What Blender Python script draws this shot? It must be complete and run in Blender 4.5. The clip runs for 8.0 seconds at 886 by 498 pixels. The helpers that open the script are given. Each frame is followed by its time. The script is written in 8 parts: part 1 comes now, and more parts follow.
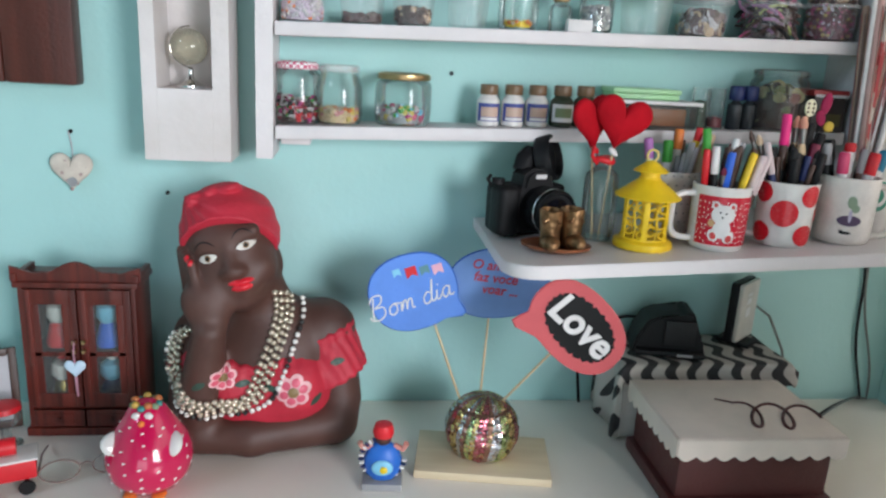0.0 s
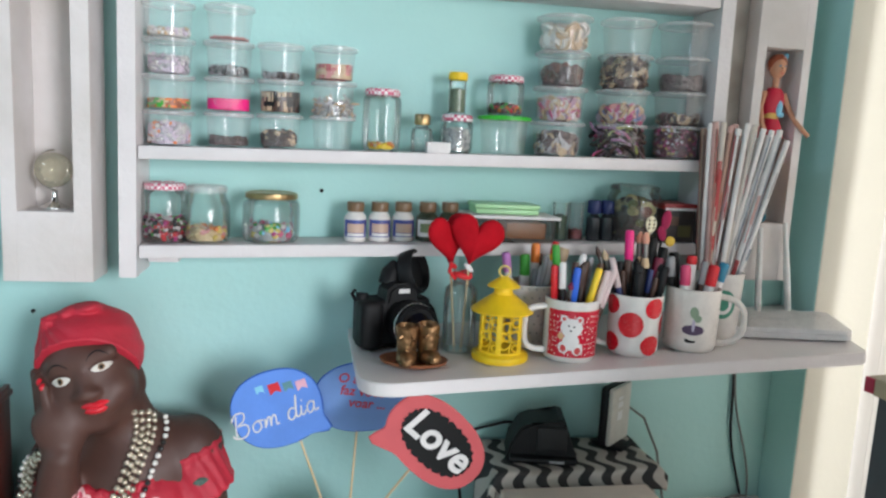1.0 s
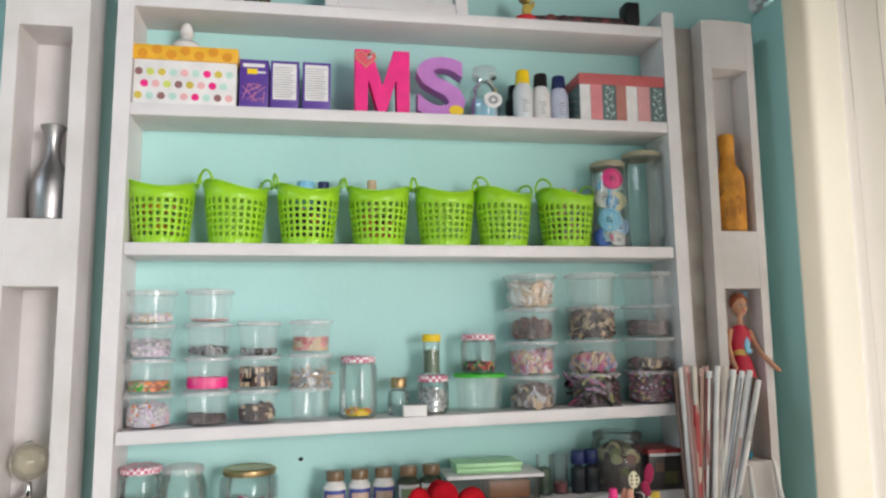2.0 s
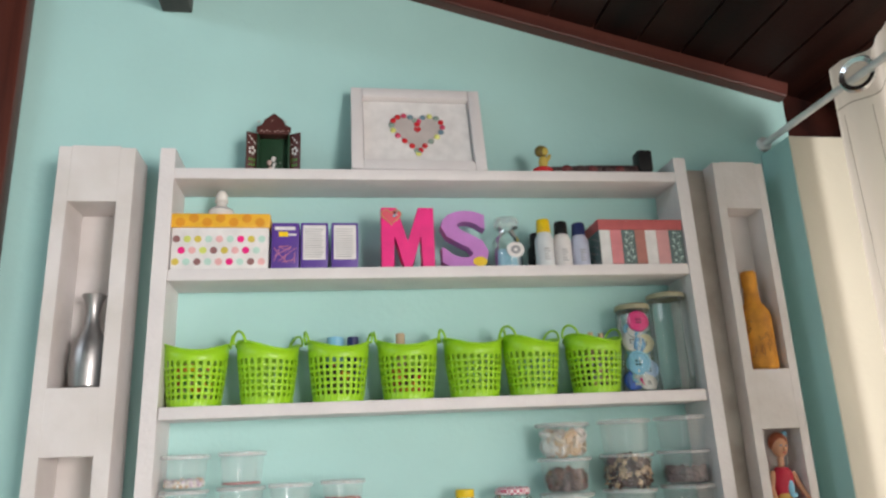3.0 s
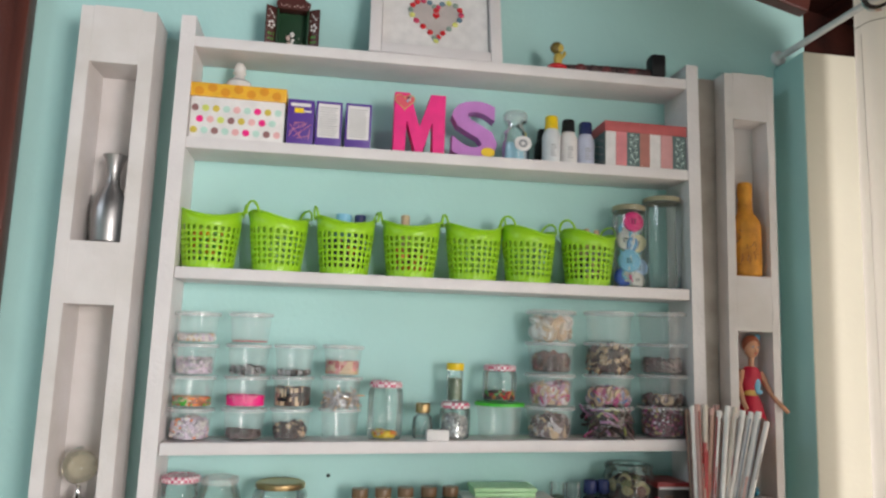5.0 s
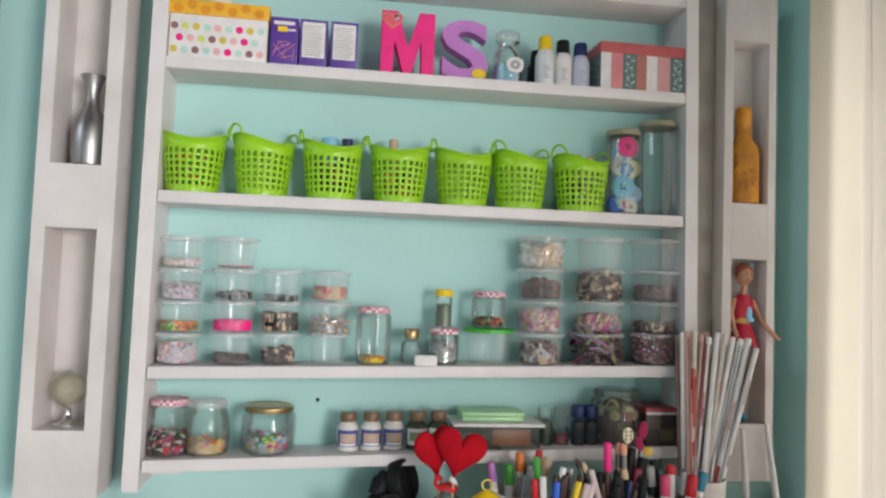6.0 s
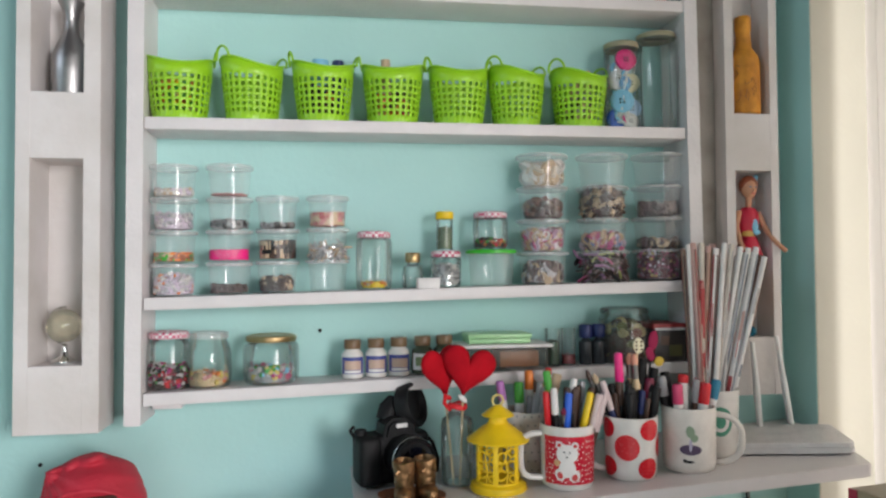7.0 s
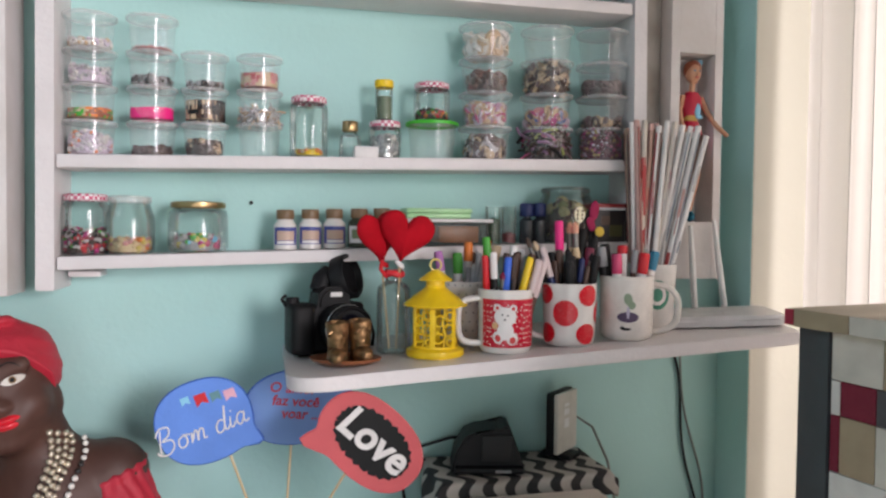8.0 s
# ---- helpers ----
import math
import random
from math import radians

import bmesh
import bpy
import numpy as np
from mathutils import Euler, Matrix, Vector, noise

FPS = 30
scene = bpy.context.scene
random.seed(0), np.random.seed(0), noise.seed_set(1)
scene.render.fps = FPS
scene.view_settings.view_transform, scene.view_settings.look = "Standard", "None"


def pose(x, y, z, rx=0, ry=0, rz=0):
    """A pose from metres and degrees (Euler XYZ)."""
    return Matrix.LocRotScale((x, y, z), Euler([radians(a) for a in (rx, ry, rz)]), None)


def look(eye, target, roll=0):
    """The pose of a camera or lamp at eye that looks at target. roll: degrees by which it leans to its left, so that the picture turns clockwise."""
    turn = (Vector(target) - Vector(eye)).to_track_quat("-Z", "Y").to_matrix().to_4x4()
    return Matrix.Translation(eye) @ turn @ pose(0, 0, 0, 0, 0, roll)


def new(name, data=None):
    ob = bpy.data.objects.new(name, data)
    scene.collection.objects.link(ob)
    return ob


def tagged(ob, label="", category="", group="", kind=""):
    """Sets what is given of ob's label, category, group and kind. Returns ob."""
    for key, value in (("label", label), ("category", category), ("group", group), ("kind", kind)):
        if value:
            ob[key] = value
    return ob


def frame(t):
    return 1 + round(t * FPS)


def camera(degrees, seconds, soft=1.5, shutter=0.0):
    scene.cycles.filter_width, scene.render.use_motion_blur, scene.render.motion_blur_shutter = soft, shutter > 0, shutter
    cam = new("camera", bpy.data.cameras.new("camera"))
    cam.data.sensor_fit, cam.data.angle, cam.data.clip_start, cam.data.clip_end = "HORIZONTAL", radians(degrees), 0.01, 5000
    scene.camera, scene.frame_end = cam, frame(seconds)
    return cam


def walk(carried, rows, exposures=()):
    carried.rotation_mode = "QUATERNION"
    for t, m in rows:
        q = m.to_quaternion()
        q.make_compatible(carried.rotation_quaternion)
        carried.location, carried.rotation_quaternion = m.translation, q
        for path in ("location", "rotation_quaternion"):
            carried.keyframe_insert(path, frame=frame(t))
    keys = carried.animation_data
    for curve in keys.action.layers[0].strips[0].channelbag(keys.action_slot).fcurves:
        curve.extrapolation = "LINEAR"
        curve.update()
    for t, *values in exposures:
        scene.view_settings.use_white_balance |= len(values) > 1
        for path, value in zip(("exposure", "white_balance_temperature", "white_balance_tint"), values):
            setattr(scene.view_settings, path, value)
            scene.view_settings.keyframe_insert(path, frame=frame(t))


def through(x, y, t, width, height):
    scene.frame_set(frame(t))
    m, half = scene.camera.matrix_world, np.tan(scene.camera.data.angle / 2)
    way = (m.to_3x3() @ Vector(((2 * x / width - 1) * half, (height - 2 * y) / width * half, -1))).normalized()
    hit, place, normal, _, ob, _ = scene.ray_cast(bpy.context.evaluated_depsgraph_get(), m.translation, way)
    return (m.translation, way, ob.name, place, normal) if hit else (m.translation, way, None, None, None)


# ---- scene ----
cam = camera(62.8, 8.0, soft=2.4)
PATH = [
    (0, (0.119, -1.215, 1.392), (0.367, 0.7, 0.871), 3.2),
    (0.5, (0.198, -1.215, 1.414), (0.511, 0.717, 1.003), 3.6),
    (1, (0.25, -1.251, 1.454), (0.621, 0.692, 1.16), 3.0),
    (1.5, (0.263, -1.272, 1.485), (0.652, 0.69, 1.5), 0.8),
    (2, (0.288, -1.282, 1.556), (0.643, 0.67, 1.806), -0.6),
    (3.3, (0.276, -1.329, 1.623), (0.546, 0.566, 2.202), -2.1),
    (3.5, (0.277, -1.341, 1.626), (0.53, 0.56, 2.196), -1.3),
    (4, (0.26, -1.356, 1.611), (0.537, 0.54, 2.185), 0.3),
    (4.5, (0.259, -1.359, 1.584), (0.55, 0.562, 2.057), 0.9),
    (5, (0.26, -1.358, 1.587), (0.559, 0.6, 1.866), 2.0),
    (6.3, (0.296, -1.328, 1.541), (0.583, 0.649, 1.648), 1.9),
    (6.5, (0.292, -1.32, 1.511), (0.572, 0.657, 1.62), 0.8),
    (7, (0.287, -1.303, 1.465), (0.602, 0.671, 1.523), -0.4),
    (7.5, (0.298, -1.28, 1.386), (0.65, 0.689, 1.38), 0.1),
    (8, (0.299, -1.263, 1.323), (0.772, 0.679, 1.262), 0.6),
]
walk(cam, [(t, look(eye, target, roll)) for t, eye, target, roll in PATH], exposures=[(0, -0.03, 6150, 15), (1, -0.03, 6250, 15), (2, -0.06, 6700, 17), (3.5, -0.22, 7000, 19), (5, -0.24, 6900, 18), (6.5, -0.22, 6650, 18), (7, -0.22, 6600, 17), (7.5, -0.20, 6650, 20), (8, -0.18, 6700, 24)])


# ---- world and lights ----
world = bpy.data.worlds.new("world")
scene.world = world
world.use_nodes = True
_n = world.node_tree.nodes
_sky = _n.new("ShaderNodeTexSky")
_sky.sky_type, _sky.sun_disc = "NISHITA", False
_sky.sun_elevation, _sky.sun_rotation = radians(48), radians(80)
world.node_tree.links.new(_sky.outputs[0], _n["Background"].inputs[0])
_n["Background"].inputs[1].default_value = 0.07


def area(name, eye, target, sx, sy, power, color):
    d = bpy.data.lights.new(name, "AREA")
    d.shape, d.size, d.size_y, d.energy, d.color = "RECTANGLE", sx, sy, power, color
    ob = new(name, d)
    ob.matrix_world = look(eye, target)
    return ob


# daylight in the curtained window and high left window; added fill, unseen, from behind
area("window_daylight", (1.60, -0.92, 1.40), (0, -0.92, 1.30), 1.36, 1.4, 14.0, (1.0, 0.94, 0.86))
area("window_daylight", (1.74, -3.25, 1.66), (0.78, -2.25, 1.45), 0.9, 1.1, 96, (0.96, 0.985, 0.97))
area("high_window_daylight", (-2.46, -1.9, 2.98), (0.2, -0.3, 1.15), 1.6, 0.36, 20, (0.70, 0.86, 1.0))
area("rear_fill_light", (-0.3, -3.66, 0.7), (0.1, 0, 0.9), 1.5, 1.2, 13, (0.93, 0.97, 0.97))


# ---- materials ----
MATS = {}


def mat(name, col, rough=0.5, metal=0.0, var=0.10, scale=9.0, bump=0.15, bscale=180.0, spec=0.5, stain=None, coat=0.0):
    """A painted, moulded or natural surface: cloudy change of tone, fine grain, slight relief."""
    if name in MATS:
        return MATS[name]
    m = bpy.data.materials.new(name)
    m.use_nodes = True
    nt = m.node_tree
    b = nt.nodes["Principled BSDF"]
    b.inputs["Metallic"].default_value = metal
    b.inputs["Specular IOR Level"].default_value = spec
    b.inputs["Coat Weight"].default_value = coat
    tc = nt.nodes.new("ShaderNodeTexCoord")
    n1 = nt.nodes.new("ShaderNodeTexNoise")
    n1.inputs["Scale"].default_value, n1.inputs["Detail"].default_value = scale, 5
    n2 = nt.nodes.new("ShaderNodeTexNoise")
    n2.inputs["Scale"].default_value, n2.inputs["Detail"].default_value = bscale, 3
    for n in (n1, n2):
        nt.links.new(tc.outputs["Object"], n.inputs["Vector"])
    r = nt.nodes.new("ShaderNodeValToRGB")
    lo = [c * (1 - var) for c in (stain or col)]
    hi = [min(1, c * (1 + var)) for c in col]
    r.color_ramp.elements[0].position, r.color_ramp.elements[1].position = 0.3, 0.66
    r.color_ramp.elements[0].color, r.color_ramp.elements[1].color = (*lo, 1), (*hi, 1)
    nt.links.new(n1.outputs["Fac"], r.inputs[0])
    nt.links.new(r.outputs[0], b.inputs["Base Color"])
    mr = nt.nodes.new("ShaderNodeMapRange")
    mr.inputs["To Min"].default_value, mr.inputs["To Max"].default_value = max(0.02, rough - 0.1), min(1, rough + 0.1)
    nt.links.new(n2.outputs["Fac"], mr.inputs["Value"])
    nt.links.new(mr.outputs[0], b.inputs["Roughness"])
    if bump:
        bp = nt.nodes.new("ShaderNodeBump")
        bp.inputs["Strength"].default_value, bp.inputs["Distance"].default_value = bump, 0.002
        nt.links.new(n2.outputs["Fac"], bp.inputs["Height"])
        nt.links.new(bp.outputs[0], b.inputs["Normal"])
    MATS[name] = m
    return m


def wood(name, dark, light, rough=0.45, grain=40.0, axis="X", bump=0.3):
    """Wood with long streaks along one axis."""
    if name in MATS:
        return MATS[name]
    m = mat(name, light, rough, bump=bump)
    nt = m.node_tree
    b = nt.nodes["Principled BSDF"]
    tc = nt.nodes.new("ShaderNodeTexCoord")
    mp = nt.nodes.new("ShaderNodeMapping")
    mp.inputs["Scale"].default_value = [1.5 if a == axis else grain for a in "XYZ"]
    n = nt.nodes.new("ShaderNodeTexNoise")
    n.inputs["Scale"].default_value, n.inputs["Detail"].default_value, n.inputs["Distortion"].default_value = 1.0, 6, 0.6
    r = nt.nodes.new("ShaderNodeValToRGB")
    r.color_ramp.elements[0].position, r.color_ramp.elements[1].position = 0.32, 0.7
    r.color_ramp.elements[0].color, r.color_ramp.elements[1].color = (*dark, 1), (*light, 1)
    nt.links.new(tc.outputs["Object"], mp.inputs[0])
    nt.links.new(mp.outputs[0], n.inputs["Vector"])
    nt.links.new(n.outputs["Fac"], r.inputs[0])
    nt.links.new(r.outputs[0], b.inputs["Base Color"])
    return m


def glassy(name, tint=(0.95, 1.0, 0.98), haze=0.0, hazecol=(0.8, 0.85, 0.85), gloss=1.0, rough=0.03, ior=1.45, cap=1.0):
    """Thin-walled glass or clear plastic: see-through, with Fresnel gloss and a little haze."""
    if name in MATS:
        return MATS[name]
    m = bpy.data.materials.new(name)
    m.use_nodes = True
    nt = m.node_tree
    nt.nodes.remove(nt.nodes["Principled BSDF"])
    out = nt.nodes["Material Output"]
    tr = nt.nodes.new("ShaderNodeBsdfTransparent")
    tr.inputs[0].default_value = (*tint, 1)
    df = nt.nodes.new("ShaderNodeBsdfDiffuse")
    df.inputs[0].default_value = (*hazecol, 1)
    mx = nt.nodes.new("ShaderNodeMixShader")
    mx.inputs[0].default_value = haze
    nt.links.new(tr.outputs[0], mx.inputs[1])
    nt.links.new(df.outputs[0], mx.inputs[2])
    gl = nt.nodes.new("ShaderNodeBsdfGlossy")
    gl.inputs["Roughness"].default_value = rough
    fr = nt.nodes.new("ShaderNodeFresnel")
    fr.inputs[0].default_value = ior
    ml = nt.nodes.new("ShaderNodeMath")
    ml.operation = "MULTIPLY"
    ml.inputs[1].default_value = gloss
    nt.links.new(fr.outputs[0], ml.inputs[0])
    m2 = nt.nodes.new("ShaderNodeMixShader")
    cp = nt.nodes.new("ShaderNodeMath")
    cp.operation = "MINIMUM"
    cp.inputs[1].default_value = cap
    nt.links.new(ml.outputs[0], cp.inputs[0])
    nt.links.new(cp.outputs[0], m2.inputs[0])
    nt.links.new(mx.outputs[0], m2.inputs[1])
    nt.links.new(gl.outputs[0], m2.inputs[2])
    nt.links.new(m2.outputs[0], out.inputs[0])
    MATS[name] = m
    return m


def cloth(name, col, through=0.5):
    """Woven curtain: part of the light passes."""
    if name in MATS:
        return MATS[name]
    m = mat(name, col, 0.9, var=0.05, scale=6, bump=0.25, bscale=500, spec=0.1)
    nt = m.node_tree
    b = nt.nodes["Principled BSDF"]
    tl = nt.nodes.new("ShaderNodeBsdfTranslucent")
    tl.inputs[0].default_value = (*col, 1)
    mx = nt.nodes.new("ShaderNodeMixShader")
    mx.inputs[0].default_value = through
    nt.links.new(b.outputs[0], mx.inputs[1])
    nt.links.new(tl.outputs[0], mx.inputs[2])
    nt.links.new(mx.outputs[0], nt.nodes["Material Output"].inputs[0])
    return m


TURQ = mat("turquoise_wall_paint", (0.415, 0.685, 0.66), 0.62, var=0.06, scale=2.2, bump=0.35, bscale=70)
CREAM = mat("cream_wall_paint", (0.58, 0.55, 0.45), 0.6, var=0.05, scale=3, bump=0.3, bscale=70)
WHITE = mat("white_brushed_paint", (0.73, 0.685, 0.685), 0.5, var=0.04, scale=14, bump=0.5, bscale=110)
PALLET = mat("white_rough_pallet_paint", (0.71, 0.665, 0.655), 0.7, var=0.04, scale=10, bump=0.6, bscale=60, stain=(0.66, 0.61, 0.58))
LAMINATE = mat("white_laminate", (0.72, 0.68, 0.67), 0.35, var=0.03, scale=5, bump=0.05)
DARKWOOD = wood("dark_varnished_wood", (0.048, 0.011, 0.007), (0.125, 0.031, 0.020), 0.38, 30, "Z")
CEILWOOD = wood("dark_ceiling_boards", (0.010, 0.0025, 0.002), (0.036, 0.009, 0.006), 0.46, 14, "Y")
CEILWOOD.node_tree.nodes["Principled BSDF"].inputs["Specular IOR Level"].default_value = 0.18
_nt = CEILWOOD.node_tree
_isl = _nt.nodes.new("ShaderNodeNewGeometry")
_tone = _nt.nodes.new("ShaderNodeMapRange")
_tone.inputs["To Min"].default_value, _tone.inputs["To Max"].default_value = 0.55, 1.75
_mul = _nt.nodes.new("ShaderNodeVectorMath")
_mul.operation = "SCALE"
_bs = _nt.nodes["Principled BSDF"]
_src = _bs.inputs["Base Color"].links[0].from_socket
_nt.links.new(_isl.outputs["Random Per Island"], _tone.inputs["Value"])
_nt.links.new(_src, _mul.inputs[0])
_nt.links.new(_tone.outputs[0], _mul.inputs["Scale"])
_nt.links.new(_mul.outputs[0], _bs.inputs["Base Color"])
TRIMWOOD = wood("brown_ceiling_trim", (0.085, 0.020, 0.015), (0.155, 0.043, 0.031), 0.4, 40, "X")
BEAMGREY = wood("dark_beam", (0.03, 0.028, 0.026), (0.07, 0.065, 0.06), 0.6, 30, "Y")
CURTAIN = cloth("cream_curtain_cloth", (0.88, 0.85, 0.79), 0.62)
FLOORM = mat("beige_floor_tiles", (0.45, 0.38, 0.30), 0.4, var=0.08, scale=3)
CHROME = mat("polished_chrome", (0.8, 0.8, 0.8), 0.15, 1.0, var=0.02, bump=0.02)
GOLD = mat("gold_lid_metal", (0.48, 0.34, 0.17), 0.36, 1.0, var=0.08, bump=0.05)
BLACK = mat("black_plastic", (0.010, 0.010, 0.011), 0.45, var=0.2, bump=0.3, bscale=300, spec=0.22)
GREEN = mat("lime_green_plastic", (0.31, 0.62, 0.02), 0.38, var=0.06, scale=20, bump=0.05)
CLEAR = glassy("clear_glass", (0.925, 0.955, 0.945), 0.035, gloss=1.0, cap=0.75)
POTPL = glassy("clear_pot_plastic", (0.99, 0.993, 0.993), 0.075, (0.95, 0.94, 0.94), 1.0, 0.08, cap=0.13)
LIDPL = glassy("cloudy_lid_plastic", (0.98, 0.98, 0.98), 0.26, (0.95, 0.93, 0.93), 0.8, 0.14, cap=0.13)


def paint(name, r, g, b, rough=0.45, metal=0.0):
    return mat(name, (r, g, b), rough, metal, var=0.08, scale=40, bump=0.08, bscale=250)


RED = paint("red_paint", 0.62, 0.012, 0.02)
PINK = paint("hot_pink", 0.85, 0.02, 0.22)
YELLOW = paint("yellow_enamel", 0.84, 0.56, 0.01, 0.4)
BLUE = paint("blue_plastic", 0.02, 0.12, 0.62)
NAVY = paint("navy_plastic", 0.01, 0.02, 0.10)
PURPLE = paint("purple_card", 0.10, 0.04, 0.28)
LILAC = paint("lilac_foam", 0.52, 0.20, 0.55, 0.6)
CHINA = paint("white_china", 0.70, 0.67, 0.64, 0.2)
PAPER = paint("white_paper", 0.74, 0.71, 0.70, 0.7)
BROWN = paint("dark_brown", 0.06, 0.025, 0.015)
ORANGE = paint("orange_paint", 0.75, 0.20, 0.03)
BEIGE = paint("beige", 0.62, 0.45, 0.26)
GREY = paint("grey", 0.30, 0.30, 0.31)
SKYBLUE = paint("sky_blue", 0.22, 0.55, 0.75)
LEAF = paint("leaf_green", 0.05, 0.35, 0.04)
MAGENTA = paint("magenta", 0.45, 0.02, 0.18)
SILVER = paint("silver_metal", 0.62, 0.62, 0.63, 0.3, 1.0)
BRASSY = paint("antique_bronze", 0.35, 0.24, 0.09, 0.4, 1.0)
SKIN = mat("dark_brown_plaster_paint", (0.080, 0.034, 0.025), 0.55, var=0.12, scale=14, bump=0.15, bscale=90)
FABRIC = mat("red_painted_cloth", (0.50, 0.020, 0.042), 0.6, var=0.14, scale=18, bump=0.5, bscale=140)


# ---- mesh helpers ----
def mesh_of(bm, name, smooth=None):
    me = bpy.data.meshes.new(name)
    bmesh.ops.recalc_face_normals(bm, faces=bm.faces)
    if smooth is not None:
        for f in bm.faces:
            f.smooth = True
        for e in bm.edges:
            if len(e.link_faces) == 2:
                e.smooth = e.calc_face_angle(0) < radians(smooth)
    bm.to_mesh(me)
    bm.free()
    return me


def part(name, bm, material, parent=None, label="", smooth=40, at=None):
    """Links a bmesh as one mesh object, under a thing or part where one is given."""
    me = mesh_of(bm, name, smooth)
    for mm in (material if isinstance(material, (list, tuple)) else [material]):
        me.materials.append(mm)
    ob = new(name, me)
    if at is not None:
        ob.matrix_basis = at
    if parent is not None:
        ob.parent = parent
    if label:
        ob["label"] = label
    return ob


def empty(name, m=None):
    ob = new(name)
    ob.empty_display_size = 0.02
    if m is not None:
        ob.matrix_basis = m
    return ob


def box(x0, x1, y0, y1, z0, z1, bevel=0.0, seg=2, bm=None, idx=0):
    b = bmesh.new()
    r = bmesh.ops.create_cube(b, size=1)
    for v in r["verts"]:
        v.co = Vector((x0 + (v.co.x + 0.5) * (x1 - x0), y0 + (v.co.y + 0.5) * (y1 - y0), z0 + (v.co.z + 0.5) * (z1 - z0)))
    if bevel:
        bmesh.ops.bevel(b, geom=b.edges[:], offset=bevel, segments=seg, affect="EDGES", profile=0.6)
    return merge(bm, b, idx)


def merge(bm, b, idx=0):
    for f in b.faces:
        f.material_index = idx
    if bm is None:
        return b
    me = bpy.data.meshes.new("tmp")
    b.to_mesh(me)
    b.free()
    bm.from_mesh(me)
    bpy.data.meshes.remove(me)
    return bm


def lathe(prof, n=28, bm=None, idx=0, m=None, sx=1.0, sy=1.0):
    """Turns a profile of (radius, height) round z. A radius of 0 closes the end."""
    b = bmesh.new()
    rings = []
    for r, z in prof:
        if r <= 1e-6:
            rings.append([b.verts.new((0, 0, z))])
        else:
            rings.append([b.verts.new((r * sx * math.cos(2 * math.pi * i / n), r * sy * math.sin(2 * math.pi * i / n), z)) for i in range(n)])
    for a, c in zip(rings, rings[1:]):
        for i in range(n):
            j = (i + 1) % n
            q = [a[i], a[j], c[j], c[i]] if len(a) > 1 and len(c) > 1 else ([a[0], c[j], c[i]] if len(a) == 1 else [a[i], a[j], c[0]])
            if len(a) == 1 and len(c) == 1:
                continue
            b.faces.new(q)
    if m is not None:
        b.transform(m)
    return merge(bm, b, idx)


def ball(r, m=None, bm=None, idx=0, sub=2):
    b = bmesh.new()
    bmesh.ops.create_icosphere(b, subdivisions=sub, radius=r)
    if m is not None:
        b.transform(m)
    return merge(bm, b, idx)


def blob(x, y, z, rx, ry, rz, rot=(0, 0, 0), bm=None, idx=0, sub=3):
    return ball(1.0, pose(x, y, z, *rot) @ Matrix.Diagonal((rx, ry, rz, 1)), bm, idx, sub)


def tube(pts, r, n=10, bm=None, idx=0, closed=False):
    """A round bar along points; r may be one radius or one for each point."""
    b = bmesh.new()
    P = [Vector(p) for p in pts]
    k = len(P)
    rr = r if isinstance(r, (list, tuple)) else [r] * k
    rings, up = [], None
    for i, p in enumerate(P):
        a = P[(i - 1) % k] if (closed or i > 0) else p
        c = P[(i + 1) % k] if (closed or i < k - 1) else p
        d = (c - a).normalized()
        if up is None:
            up = d.orthogonal().normalized()
        up = (up - d * up.dot(d)).normalized()
        s = d.cross(up)
        rings.append([b.verts.new(p + (up * math.cos(2 * math.pi * j / n) + s * math.sin(2 * math.pi * j / n)) * rr[i]) for j in range(n)])
    for i in range(k if closed else k - 1):
        A, C = rings[i], rings[(i + 1) % k]
        for j in range(n):
            b.faces.new([A[j], A[(j + 1) % n], C[(j + 1) % n], C[j]])
    if not closed:
        b.faces.new(list(reversed(rings[0])))
        b.faces.new(rings[-1])
    return merge(bm, b, idx)


def slab(outline, z0, z1, bevel=0.0, bm=None, idx=0, m=None):
    """A flat outline in x and y, given thickness along z."""
    b = bmesh.new()
    lo = [b.verts.new((x, y, z0)) for x, y in outline]
    hi = [b.verts.new((x, y, z1)) for x, y in outline]
    n = len(lo)
    b.faces.new(list(reversed(lo)))
    b.faces.new(hi)
    for i in range(n):
        b.faces.new([lo[i], lo[(i + 1) % n], hi[(i + 1) % n], hi[i]])
    if bevel:
        es = [e for e in b.edges if abs(e.verts[0].co.z - e.verts[1].co.z) < 1e-9]
        bmesh.ops.bevel(b, geom=es, offset=bevel, segments=2, affect="EDGES")
    if m is not None:
        b.transform(m)
    return merge(bm, b, idx)


UPRIGHT = pose(0, 0, 0, 90)  # lays an outline in x and z, facing -y


def lettering(text, size, thick=0.0006, fat=0.0, shear=0.0):
    """A mesh of built-in-font writing, centred, facing -y."""
    cu = bpy.data.curves.new("writing", "FONT")
    cu.body, cu.size, cu.extrude, cu.offset, cu.shear = text, size, thick, fat, shear
    cu.align_x, cu.align_y, cu.resolution_u = "CENTER", "CENTER", 4
    o = bpy.data.objects.new("writing", cu)
    me = bpy.data.meshes.new_from_object(o)
    bpy.data.objects.remove(o)
    bpy.data.curves.remove(cu)
    b = bmesh.new()
    b.from_mesh(me)
    bpy.data.meshes.remove(me)
    b.transform(UPRIGHT)
    return b


